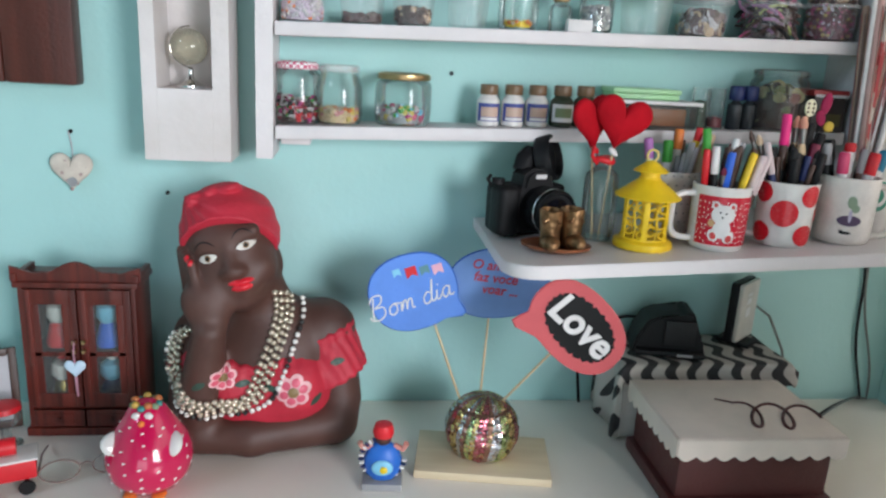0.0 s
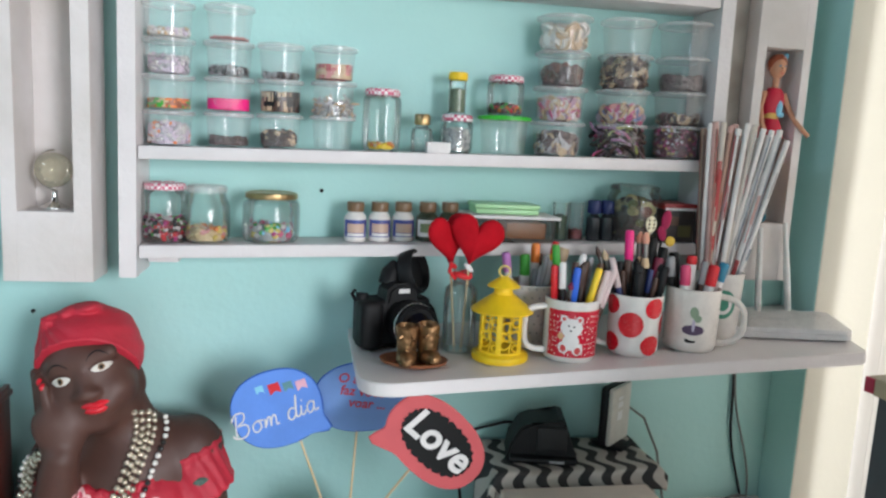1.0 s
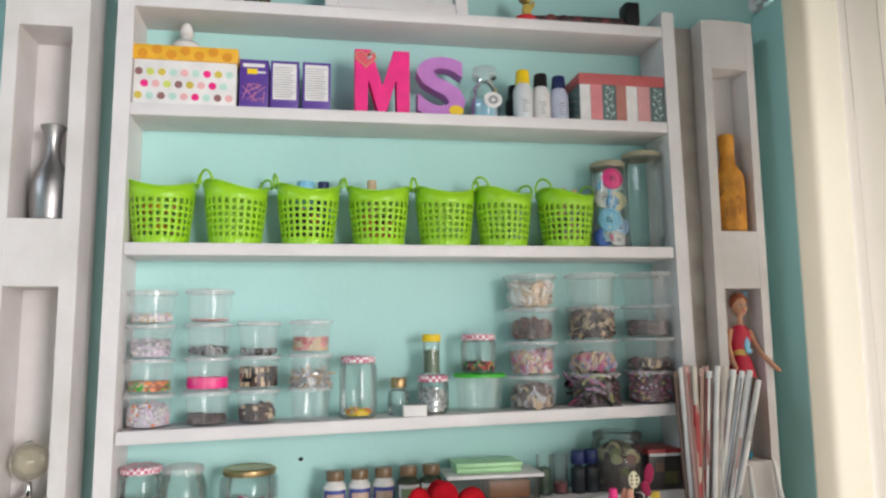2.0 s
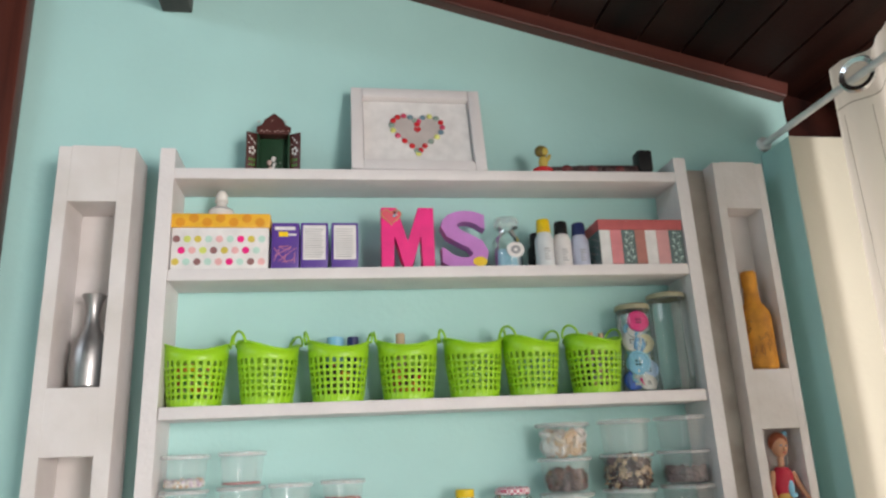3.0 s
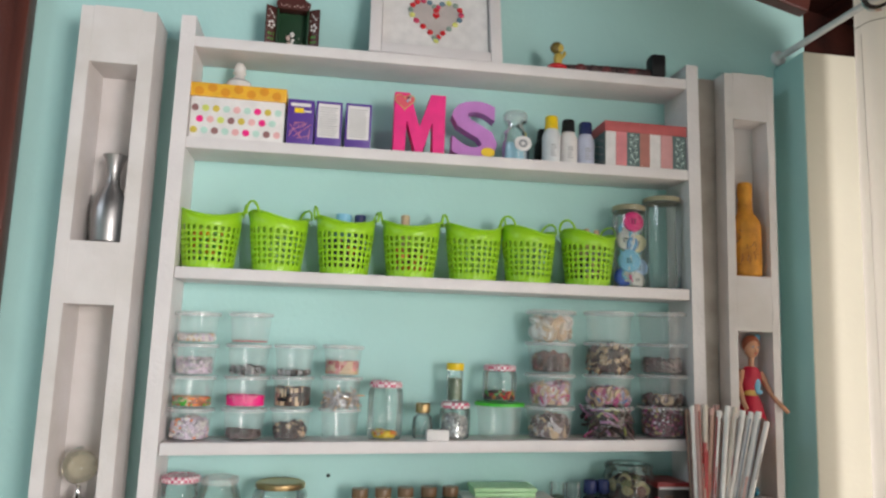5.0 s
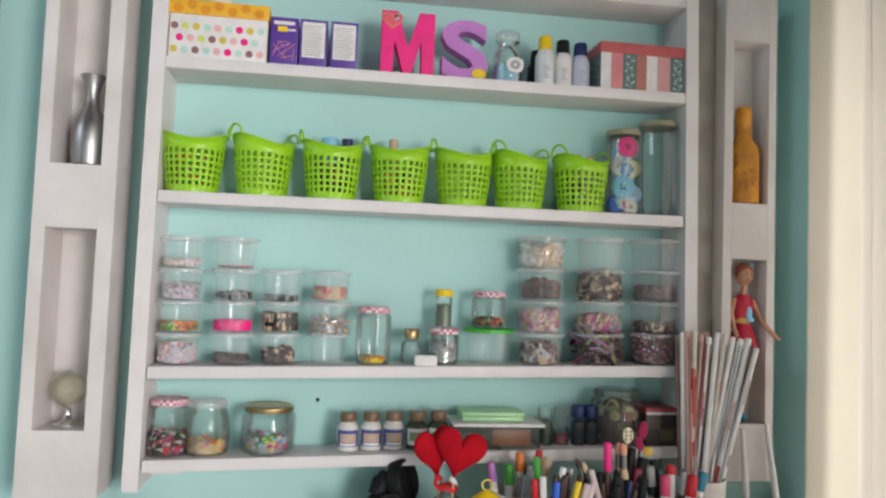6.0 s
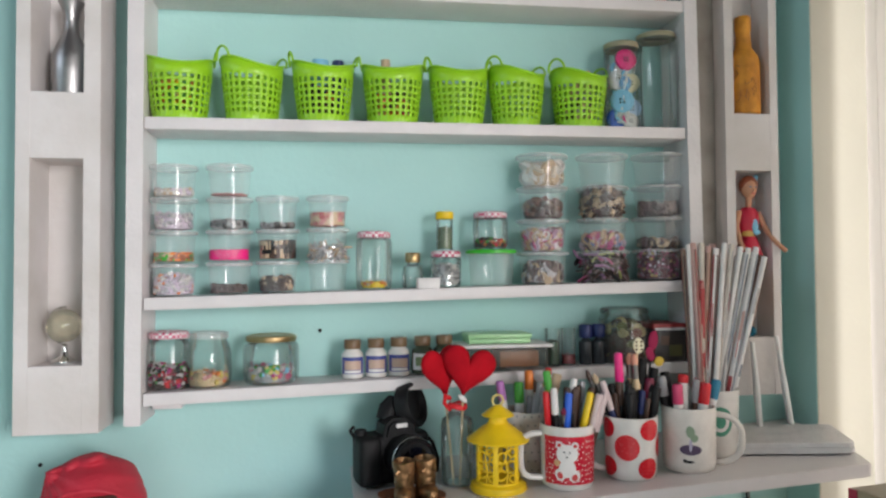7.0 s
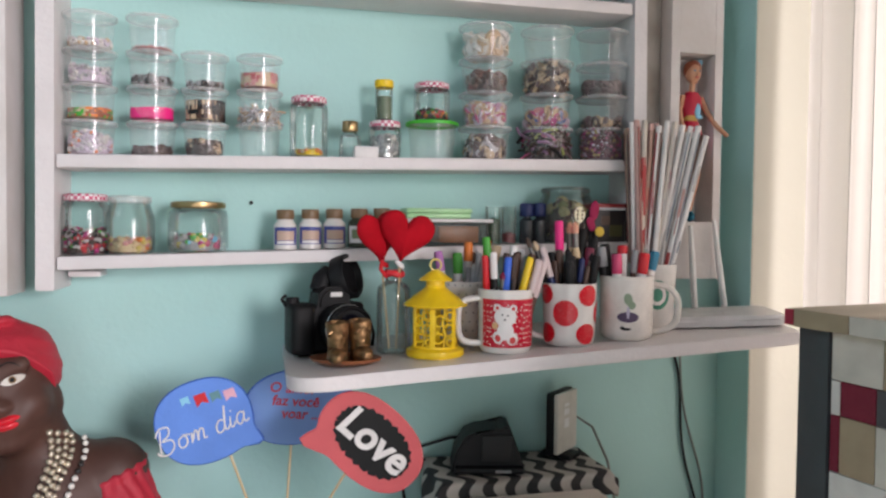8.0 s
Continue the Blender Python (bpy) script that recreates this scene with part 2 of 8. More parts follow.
def letters(text, size, thick, fat, shear, material, parent, label, at):
    """Writing whose letters are parts of their own."""
    b = lettering(text, size, thick, fat, shear)
    left = set(b.verts)
    while left:
        stack, seen = [left.pop()], set()
        while stack:
            v = stack.pop()
            seen.add(v)
            for e in v.link_edges:
                o = e.other_vert(v)
                if o in left:
                    left.discard(o)
                    stack.append(o)
        one = bmesh.new()
        twin = {v: one.verts.new(v.co) for v in seen}
        for f in {f for v in seen for f in v.link_faces}:
            one.faces.new([twin[v] for v in f.verts])
        part("letter", one, material, parent, label, at=at)
    b.free()


def solid(name, bm, material, label, category, group="", kind="", at=None, smooth=40):
    """A thing of a single piece."""
    return tagged(part(name, bm, material, None, label, smooth, at), label, category, group, kind)


def thing(name, label, category, group="", m=None, kind=""):
    return tagged(empty(name, m), label, category, group, kind)


# ---- setting ----
def setting(name, bm, material, label, smooth=None, category=""):
    return tagged(part(name, bm, material, None, label, smooth), label, category, "", "structure")


def roof(x):
    return 2.667 - 0.264 * x


XL, XR, YB = -2.5, 1.42, -3.7
setting("floor", box(XL - 0.2, XR + 0.4, YB - 0.2, 0.2, -0.1, 0.0), FLOORM, "beige tiled floor of the room")
setting("wall_north", slab([(XL - 0.2, 0), (XR + 0.2, 0), (XR + 0.2, 2.19), (1.242, 2.19), (1.242, roof(1.242) + 0.05), (XL - 0.2, roof(XL - 0.2) + 0.05)], -0.15, 0.0, m=pose(0, 0, 0, 90)), TURQ, "turquoise painted plaster wall behind the shelves")
# low wall beside the window, turquoise towards the shelves and cream at its end
bm = box(1.168, 1.42, -0.098, 0.0, 0.0, 2.208, 0.004)
for f in bm.faces:
    f.material_index = 1 if f.normal.y < -0.5 else 0
setting("wall_east_pier", bm, [TURQ, CREAM], "short turquoise wall pier with a cream end face")
# east wall with the window opening, and unseen walls that close the room
bm = box(1.42, 1.55, -0.25, 0.0, 0.0, 2.30)
box(1.42, 1.55, -3.66, -0.25, 0.0, 0.25, bm=bm)
box(1.42, 1.55, -3.66, -0.25, 2.22, 2.25, bm=bm)
box(1.42, 1.55, YB, -3.66, 0.0, 2.30, bm=bm)
setting("wall_east", bm, CREAM, "cream plaster wall with a wide window opening")
# added dark boards fill the gap between walls and low roof, a dark void
bm = box(1.40, 1.419, -3.66, -0.002, 2.212, roof(1.42) + 0.035, 0.002)
box(1.244, 1.64, 0.012, 0.035, 2.16, roof(1.24) + 0.06, 0.002, bm=bm)
setting("dark_gap_board", bm, CEILWOOD, "added dark boards standing for the dark void under the low edge of the roof")
bm = box(XL - 0.15, XL, YB, -2.75, 0.0, 3.40)
box(XL - 0.15, XL, -1.05, 0.0, 0.0, 3.40, bm=bm)
box(XL - 0.15, XL, -2.75, -1.05, 0.0, 2.30, bm=bm)
box(XL - 0.15, XL, -2.75, -1.05, 3.15, 3.40, bm=bm)
setting("wall_west", bm, TURQ, "turquoise wall with a high window opening")
# unseen wall; its doorway is added to let the fill lamp in
bm = box(XL, -1.1, YB - 0.15, YB, 0.0, 3.40)
box(-1.1, 0.5, YB - 0.15, YB, 2.0, 3.40, bm=bm)
box(0.5, 1.55, YB - 0.15, YB, 0.0, 3.40, bm=bm)
setting("wall_south", bm, TURQ, "unseen turquoise wall with a doorway added for the fill light")
setting("ground", box(-60, 60, -60, 60, -0.2, -0.12), mat("outdoor_paving", (0.30, 0.28, 0.25), 0.8), "pale paved ground outside the house")
# sloping boarded ceiling: boards run along y
bm = bmesh.new()
x = XL - 0.2
rnd = random.Random(4)
while x < XR + 0.35:
    w = 0.098
    d = rnd.uniform(0, 0.002)
    b = box(0, w - 0.0030, YB - 0.2, 0.2, 0.0, 0.02, 0.0008, 1)
    b.transform(pose(x, 0, roof(x) + 0.024 + d, 0, math.degrees(math.atan(0.264)), 0))
    merge(bm, b)
    x += 0.095
b = box(0, 4.6, YB - 0.2, 0.2, 0.021, 0.06)
b.transform(pose(XL - 0.25, 0, roof(XL - 0.25) + 0.026, 0, math.degrees(math.atan(0.264)), 0))
merge(bm, b)
setting("ceiling", bm, CEILWOOD, "dark varnished board ceiling sloping down to the window")


bm = box(-2.6, 1.28, -0.030, 0.0, -0.013, 0.026, 0.004)
box(-2.6, 1.28, -0.044, -0.0005, 0.0262, 0.0345, 0.003, bm=bm)
tr = setting("ceiling_trim", bm, TRIMWOOD, "reddish brown wooden trim under the ceiling")
tr.matrix_basis = pose(0, 0, roof(0) + 0.004, 0, math.degrees(math.atan(0.264)), 0)
bm = box(-0.064, -0.006, -3.6, 0.0, 2.490, 2.72, 0.005)
setting("ceiling_beam", bm, BEAMGREY, "dark roof beam running out from the wall")

# dark wooden window with its shutters closed
w1 = tagged(empty("window_1", pose(0.017, 0, 0)), "dark varnished wooden window with closed panels", "window", "", "structure")
bm = bmesh.new()
for a in ((-0.42, -0.316, 1.314, 2.72), (-1.36, -1.255, 1.314, 2.72)):
    box(a[0], a[1], -0.035, 0.0, a[2], a[3], 0.007, bm=bm)
box(-1.255, -0.42, -0.035, 0.0, 1.314, 1.42, 0.007, bm=bm)
box(-1.255, -0.42, -0.035, 0.0, 2.62, 2.72, 0.007, bm=bm)
part("frame", bm, DARKWOOD, w1)
for a in ((-0.455, -0.42), (-1.255, -1.22)):
    part("moulding", box(a[0], a[1], -0.024, 0.0, 1.42, 2.62, 0.008), DARKWOOD, w1)
part("moulding", box(-1.22, -0.455, -0.024, 0.0, 1.42, 1.455, 0.008), DARKWOOD, w1)
for x in (-1.22, -0.835):
    part("panel", box(x + 0.003, x + 0.377, -0.012, 0.0, 1.455, 2.62, 0.004), DARKWOOD, w1)

# curtain on its rod
rod = thing("curtain_rod", "white metal curtain rod on a small bracket", "curtain rod")
part("rod", tube([(1.178, -0.002, 2.232), (1.178, -2.9, 2.20)], 0.0068, 14), paint("white_enamel", 0.8, 0.8, 0.8, 0.3), rod)
part("bracket", lathe([(0, 0), (0.016, 0), (0.016, 0.006), (0.011, 0.010), (0, 0.010)], 20, m=pose(1.178, 0, 2.232, 90)), paint("white_enamel", 0.8, 0.8, 0.8, 0.3), rod)


FOLD = random.Random(3)
CUR_Y0, CUR_Y1, CUR_Z0, CUR_Z1, PHASE = -0.185, -1.66, 0.05, 2.280, FOLD.uniform(0, 6)
CREASES = [CUR_Y0 - 0.056 - 0.0505 * i + FOLD.uniform(-0.003, 0.003) for i in range(28)]


def fold(y, u):
    """Where the curtain hangs at y, a share u of the way down: shallow waves, creases, a turned front edge."""
    t = (CUR_Y0 - y) / (CUR_Y0 - CUR_Y1)
    a = 0.013 * (1.0 - 0.6 * min(1, 2 * u))
    d = min(abs(y - c) for c in CREASES)
    x = 1.190 + a * math.sin(t * 69.1 + PHASE + 0.5 * math.sin(u * 2 + t * 9)) + 0.3 * a * math.sin(t * 159.0 + 1.3 + 1.4 * u)
    x += 0.0042 * math.exp(-(d / 0.0026) ** 2) * min(1, 4 * u + 0.15) + 0.030 * math.exp(-(CUR_Y0 - y) / 0.010)
    return Vector((x, y + 0.006 * math.sin(u * 5) * math.exp(-(CUR_Y0 - y) / 0.05), CUR_Z1 + (CUR_Z0 - CUR_Z1) * u + 0.003 * math.sin(t * 70)))


def strips(columns):
    b = bmesh.new()
    g = [[b.verts.new(p) for p in col] for col in columns]
    for A, C in zip(g, g[1:]):
        for k in range(len(A) - 1):
            b.faces.new([A[k], C[k], C[k + 1], A[k + 1]])
    return b


cur = thing("curtain", "long cream eyelet curtain lit by daylight from behind", "curtain")
ys, y = [], CUR_Y0
while y > CUR_Y1:
    ys.append(y)
    y -= 0.0035 if min(abs(y - c) for c in CREASES) < 0.008 else 0.009
part("sheet", strips([[fold(y, k / 18) for k in range(19)] for y in ys]), CURTAIN, cur, smooth=180)
# a dark strip along each crease puts its shade into colour
for c in CREASES:
    part("crease_line", strips([[fold(c, 0.045 + 0.955 * k / 24) + Vector((-0.0012, e, 0)) for k in range(25)] for e in (0.0007, -0.0007)]), paint("seam_and_crease_tone", 0.40, 0.37, 0.32, 0.9), cur)
part("header_seam", strips([[fold(y, u) + Vector((-0.0014, 0, 0)) for u in (0.0375, 0.0385)] for y in ys]), paint("seam_and_crease_tone", 0.40, 0.37, 0.32, 0.9), cur)
for i in range(10):
    y = -0.304 - i * 0.116
    a = lathe([(0.022, -0.003), (0.030, -0.005), (0.033, 0.0), (0.030, 0.005), (0.022, 0.003), (0.022, -0.003)], 32, m=pose(1.176 + (0.010 if i % 2 else -0.004), y, 2.232 - 0.0128 * -y, 90, 0, 62 if i % 2 else -62))
    part("eyelet", a, CHROME, cur, "chrome eyelet ring")

# ---- wall shelf ----
TOP = [(1.273, 1.300), (1.424, 1.444), (1.713, 1.717), (1.938, 1.946), (2.120, 2.127)]
INX = 0.922


def top(i, x):
    a, b = TOP[i]
    return a + (b - a) * x / INX


shelf = thing("wall_shelf", "white painted wooden wall shelf with five boards", "shelf")
for a, c, nm in ((-0.026, -0.001, 1.223), (0.924, 0.948, 1.235)):
    bm = slab([(a, -0.097), (c, -0.097), (c, -0.001), (a, -0.001)], nm, 2.156, 0.0015)
    lean = -0.006 if a > 0 else 0.002
    for v in bm.verts:
        v.co.x += lean * (v.co.z - 1.7) / 0.45
    part("upright", bm, WHITE, shelf)
for i in range(5):
    a, b2 = TOP[i]
    bm = box(0.0, 0.921, -0.095, -0.001, -0.020, 0.0, 0.0018)
    for v in bm.verts:
        v.co.z += a + (b2 - a) * v.co.x / INX
    part("board", bm, WHITE, shelf)
part("bracket", box(0.004, 0.05, -0.05, -0.001, 1.240, 1.2495, 0.002), WHITE, shelf)

# ---- pallet niches ----
def pallet(name, x0, x1, n0, n1, yf, z0, z1, niches, label, lean=0.0):
    p = thing(name, label, "wall niche")
    part("back_board", box(x0 + 0.004, x1 - 0.004, -0.018, -0.001, z0 + 0.003, z1 - 0.003, 0.003), PALLET, p)
    part("side_rail", box(x0, n0, yf, -0.0185, z0, z1 - 0.002, 0.0004, 1), PALLET, p)
    part("side_rail", box(n1, x1, yf, -0.0185, z0, z1 - 0.003, 0.0004, 1), PALLET, p)
    edges = [z0] + [v for ab in niches for v in ab] + [z1]
    for a, c in zip(edges[::2], edges[1::2]):
        part("block", box(n0, n1, yf + 0.0002, -0.0185, a, c, 0.0003, 1), PALLET, p)
    return p


pallet("pallet_niche", -0.188, -0.064, -0.167, -0.089, -0.100, 1.216, 2.156, [(1.321, 1.643), (1.747, 2.055)], "white painted pallet plank hung on the wall with two niches")
pal = pallet("pallet_niche", 1.012, 1.118, 1.030, 1.102, -0.072, 1.232, 2.160, [(1.337, 1.645), (1.751, 2.063)], "white painted pallet plank beside the window with two niches")
# the taupe tone carries the shade on this set-back rail
part("rear_rail", box(0.976, 1.0115, -0.036, -0.001, 1.236, 2.156, 0.002), mat("shaded_taupe_pallet_side", (0.42, 0.385, 0.35), 0.75, var=0.08, scale=12, bump=0.6, bscale=60, stain=(0.33, 0.28, 0.24)), pal, "greyish rear rail with the shade put into its colour")

# ---- white side table and desk ----
TAB = pose(0.335, 0, 1.121, 0, -math.degrees(math.atan(0.060)), 0)


def tab(x, y, z=0.0):
    """A place on the slightly sloping table top, for a point given in room coordinates."""
    return (x, y, 1.121 + 0.060 * (x - 0.335) + z)


def on_tab(x, y, rz=0):
    p = tab(x, y)
    return pose(*p, 0, 0, rz)


out = [(0.0, -0.003)]
for cx, cy, a0, r in ((0.05, -0.255, 180, 0.05), (0.76, -0.297, 270, 0.012)):
    for k in range(9):
        a = radians(a0 + k * 90 / 8)
        out.append((cx + r * math.cos(a), cy + r * math.sin(a)))
out += [(0.835, -0.11), (0.835, -0.003)]
out = [(x - 0.009 if x < 0.2 else x, y) for x, y in out]
table = thing("wall_table", "white laminate folding wall table with rounded corner", "table", m=TAB)
part("tabletop", slab(out, -0.0196, 0.0, 0.0012), LAMINATE, table)
rim = bmesh.new()
ring = []
for i in range(len(out)):
    (ax, ay), (bx, by), (cx, cy) = out[i - 1], out[i], out[(i + 1) % len(out)]
    d = Vector((cx - ax, cy - ay)).normalized() * 0.0006
    ring.append([rim.verts.new((bx + s * d.y, by - s * d.x, z)) for s, z in ((1, -0.0185), (1, -0.0012))])
for i in range(len(ring) - 1):
    A, C = ring[i], ring[i + 1]
    rim.faces.new([A[0], C[0], C[1], A[1]])
part("edge_band", rim, WHITE, table, "white edge band")

DESKTOP = mat("white_desk_laminate", (0.88, 0.82, 0.73), 0.35, var=0.03, scale=5, bump=0.05)
desk = thing("desk", "long white laminate desk against the turquoise wall", "desk")
part("desktop", box(-1.3, 1.168, -0.62, -0.001, 0.742, 0.772, 0.003), DESKTOP, desk)
for x in (-1.28, 1.13):
    part("side_panel", box(x, x + 0.02, -0.58, -0.003, 0.0, 0.7415, 0.002), LAMINATE, desk)

# ---- green baskets ----
def basket_body():
    b = bmesh.new()
    n, H = 52, 0.088
    zs = [0.0, 0.012]
    for k in range(6):
        zs += [0.012 + 0.0105 * k + 0.0064, 0.012 + 0.0105 * k + 0.0105]
    zs += [0.088]
    rings = []
    for z in zs:
        r = 0.0425 + 0.0105 * z / H
        row = []
        for i in range(n):
            a = 2 * math.pi * i / n
            zz = z + (0.016 * (z / H) ** 6 * math.cos(a) ** 2 if z > 0.07 else 0)
            row.append(b.verts.new((r * math.cos(a), r * 0.93 * math.sin(a), zz)))
        rings.append(row)
    for k in range(len(zs) - 1):
        for i in range(n):
            hole = k % 2 == 1 and 1 <= k <= 11 and i % 2 == 0
            if hole:
                continue
            j = (i + 1) % n
            b.faces.new([rings[k][i], rings[k][j], rings[k + 1][j], rings[k + 1][i]])
    b.faces.new(list(reversed(rings[0])))
    # bars narrower than holes: pull the bar columns together
    for row in rings[2:12]:
        for i in range(n):
            a = 2 * math.pi * (i + (0.06 if i % 2 == 1 else -0.06)) / n
            r = math.hypot(row[i].co.x, row[i].co.y / 0.93)
            row[i].co.x, row[i].co.y = r * math.cos(a), 0.93 * r * math.sin(a)
    return b


def basket(m, turn, handles=(1, 1)):
    k = thing("basket", "lime green perforated plastic basket with two loop handles on the shelf", "basket", "green baskets", m)
    o = part("body", basket_body(), GREEN, k, at=pose(0, 0, 0, 0, 0, turn))
    sd = o.modifiers.new("wall", "SOLIDIFY")
    sd.thickness, sd.offset = 0.0016, -1
    part("rim", tube([(0.0535 * math.cos(a), 0.93 * 0.0535 * math.sin(a), 0.088 + 0.016 * math.cos(a) ** 2) for a in [2 * math.pi * i / 48 for i in range(48)]], 0.0018, 8, closed=True), GREEN, k, at=pose(0, 0, 0, 0, 0, turn))
    for s in (1, -1):
        pts = []
        for j in range(13):
            a = math.pi * j / 12
            pts.append((s * (0.0535 + 0.004 * math.sin(a)), 0.020 * math.cos(a), 0.100 + 0.020 * math.sin(a)))
        part("handle", tube(pts, 0.0021, 8), GREEN, k, at=pose(0, 0, 0, 0, 0, turn))
    return k


for x, tn in ((0.046, 8), (0.163, 35), (0.281, 10), (0.400, -6), (0.516, 5), (0.621, 30), (0.737, 26)):
    basket(pose(x, -0.052, top(2, x)), tn)

# ---- clear plastic pots ----
def pot(m, r, h, fill=None, tint=POTPL, lid=LIDPL, group="stacked plastic pots", label="clear plastic craft pot with a cloudy lid, stacked on the shelf"):
    k = thing("plastic_pot", label, "pot", group, m)
    b = r * 0.80
    part("cup", lathe([(0, 0.0015), (b - 0.002, 0.0015), (b, 0.003), (r * 0.9, h - 0.006), (r * 0.96, h - 0.005)], 32), tint, k)
    part("lid", lathe([(r * 0.9, h - 0.004), (r, h - 0.0065), (r, h - 0.002), (r * 0.94, h - 0.0005), (r * 0.86, h - 0.002), (0, h - 0.002)], 32), lid, k)
    return k


LP, RP = 0.0537, 0.0575
for x, n in ((0.037, 4), (0.126, 4), (0.204, 3), (0.288, 3)):
    for j in range(n):
        pot(pose(x, -0.05, top(1, x) + 0.0005 + j * LP), 0.0385 if x < 0.15 else 0.0365, LP)
for x in (0.667, 0.780, 0.886):
    for j in range(4):
        pot(pose(x, -0.05, top(1, x) + 0.0005 + j * RP), 0.047, RP)

# ---- jars, bottles and what they hold ----
BEADS = [RED, PINK, YELLOW, BLUE, LEAF, CHINA, ORANGE, MAGENTA, SKYBLUE, BEIGE, BROWN, GREY]


def piece(shape, s):
    """Points and faces of one small loose piece of size s."""
    if shape == "bead":
        b = ball(s * 0.6, sub=1)
    elif shape == "chip":
        b = lathe([(0, -s * 0.15), (s, -s * 0.15), (s * 1.05, 0), (s, s * 0.15), (0, s * 0.15)], 9)
    elif shape == "star":
        b = slab([(s * (1.25 if i % 2 == 0 else 0.55) * math.cos(i * 0.6283), s * (1.25 if i % 2 == 0 else 0.55) * math.sin(i * 0.6283)) for i in range(10)], -s * 0.14, s * 0.14)
    elif shape == "rod":
        b = tube([(-s * 2.6, 0, -s * 0.5), (-s * 1.2, 0, s * 0.3), (s * 0.4, 0, s * 0.45), (s * 1.7, 0, 0), (s * 2.5, 0, -s * 0.9)], s * 0.24, 6)
    else:
        b = box(-s * 0.6, s * 0.6, -s * 0.4, s * 0.4, -s * 0.5, s * 0.5, s * 0.12, 1)
    b.verts.index_update()
    out = [v.co.copy() for v in b.verts], [[v.index for v in f.verts] for f in b.faces]
    b.free()
    return out


def heap(name, label, x, y, z, r, h, pal, n, size=0.005, shape="bead", seed=1, group="", core=None):
    """Loose small pieces packed in a round container: a core and pieces pressed against its wall and top."""
    rr = random.Random(seed)
    V, F, M = [], [], []
    pts, faces = piece(shape, 1.0)

    def put(m, s, k):
        o = len(V)
        V.extend([m @ (p * s) for p in pts])
        F.extend([[o + i for i in f] for f in faces])
        M.extend([k] * len(faces))
    size *= 0.82
    lay = {"bead": 0.45, "chip": 0.55, "star": 0.2, "rod": 0.5, "block": 0.5}[shape] * size
    for i in range(int(n * 1.9)):
        a = rr.uniform(0, 6.283)
        up = rr.random()
        q, zz = (r - lay, z + lay + up * max(0, h - 2 * lay)) if rr.random() < 0.62 else ((r - lay) * math.sqrt(rr.random()), z + h - lay * (1 + rr.random()))
        zz += (0.12 * h) * math.sin(2 * a + seed) * (zz - z) / max(h, 1e-4)
        flat = shape in ("rod", "star", "chip") and rr.random() < 0.7
        turn = (90 + rr.uniform(-25, 25), rr.uniform(0, 360) if shape != "rod" else rr.uniform(-50, 50), math.degrees(a) + 90 + rr.uniform(-20, 20)) if flat and shape != "rod" else (rr.uniform(-40, 40), rr.uniform(-45, 45), math.degrees(a) + 90 + rr.uniform(-30, 30)) if flat else (rr.uniform(0, 360), rr.uniform(0, 360), rr.uniform(0, 360))
        put(pose(x + q * math.cos(a), y + q * math.sin(a), zz, *turn), size * rr.uniform(0.7, 1.2), rr.randrange(len(pal)))
    me = bpy.data.meshes.new("tmp")
    me.from_pydata(V, [], F)
    for p, k in zip(me.polygons, M):
        p.material_index = k
    b = bmesh.new()
    b.from_mesh(me)
    bpy.data.meshes.remove(me)
    lathe([(0, z), (r * 0.86, z), (r * 0.88, z + h * 0.6), (r * 0.7, z + h * 0.84), (0, z + h * 0.9)], 18, bm=b, idx=len(pal), m=Matrix.Translation((x, y, 0)))
    return solid(name, b, list(pal) + [core or pal[len(pal) // 2]], label, "craft supplies", group, "stuff")


def ribbon_roll(x, y, z, r, h, mats, label, seed=1):
    """A rolled band of printed ribbon lying in a pot, slightly uneven."""
    rr = random.Random(seed)
    b = bmesh.new()
    n, rows = 84, 4
    for q in (1.0, 0.86, 0.72):
        rim = [r * q * (1 + 0.03 * math.sin(3 * 6.283 * i / n + seed) + rr.uniform(-0.008, 0.008)) for i in range(n)]
        grid = [[b.verts.new((x + rim[i] * math.cos(6.283 * i / n), y + rim[i] * math.sin(6.283 * i / n), z + 0.001 + h * e / rows * (1 + 0.05 * math.sin(2 * 6.283 * i / n + q * 9)))) for i in range(n)] for e in range(rows + 1)]
        kind = [0] * rows
        for i in range(n):
            for e in range(rows):
                if rr.random() < 0.45:
                    kind[e] = kind[e - 1] if rr.random() < 0.4 else rr.randrange(len(mats))
                f = b.faces.new([grid[e][i], grid[e][(i + 1) % n], grid[e + 1][(i + 1) % n], grid[e + 1][i]])
                f.material_index = kind[e]
    return solid("ribbon", b, mats, label, "ribbon", smooth=60)


def jar(m, r, h, neck, lidmat, label, lidh=0.011, hex_=False, group="glass jars", lidlabel="", shoulder=0.74):
    k = thing("glass_jar", label, "jar", group, m)
    n = 8 if hex_ else 32
    prof = [(0, 0.004), (r * 0.82, 0.004), (r * 0.88, 0.0005), (r * 0.97, 0.006), (r, h * 0.2), (r * 1.0, h * shoulder), (r * 0.95, h * (shoulder + 0.08)), (neck, h - lidh - 0.002), (neck, h - 0.002)]
    part("body", lathe(prof, n, m=pose(0, 0, 0, 0, 0, 15)), CLEAR, k, smooth=60)
    part("lid", lathe([(neck * 0.9, h - lidh), (neck + 0.002, h - lidh), (neck + 0.0028, h - lidh + 0.002), (neck + 0.0024, h - 0.002), (neck * 0.93, h), (neck * 0.9, h - 0.001), (0, h - 0.001)], 32), lidmat, k, lidlabel)
    return k


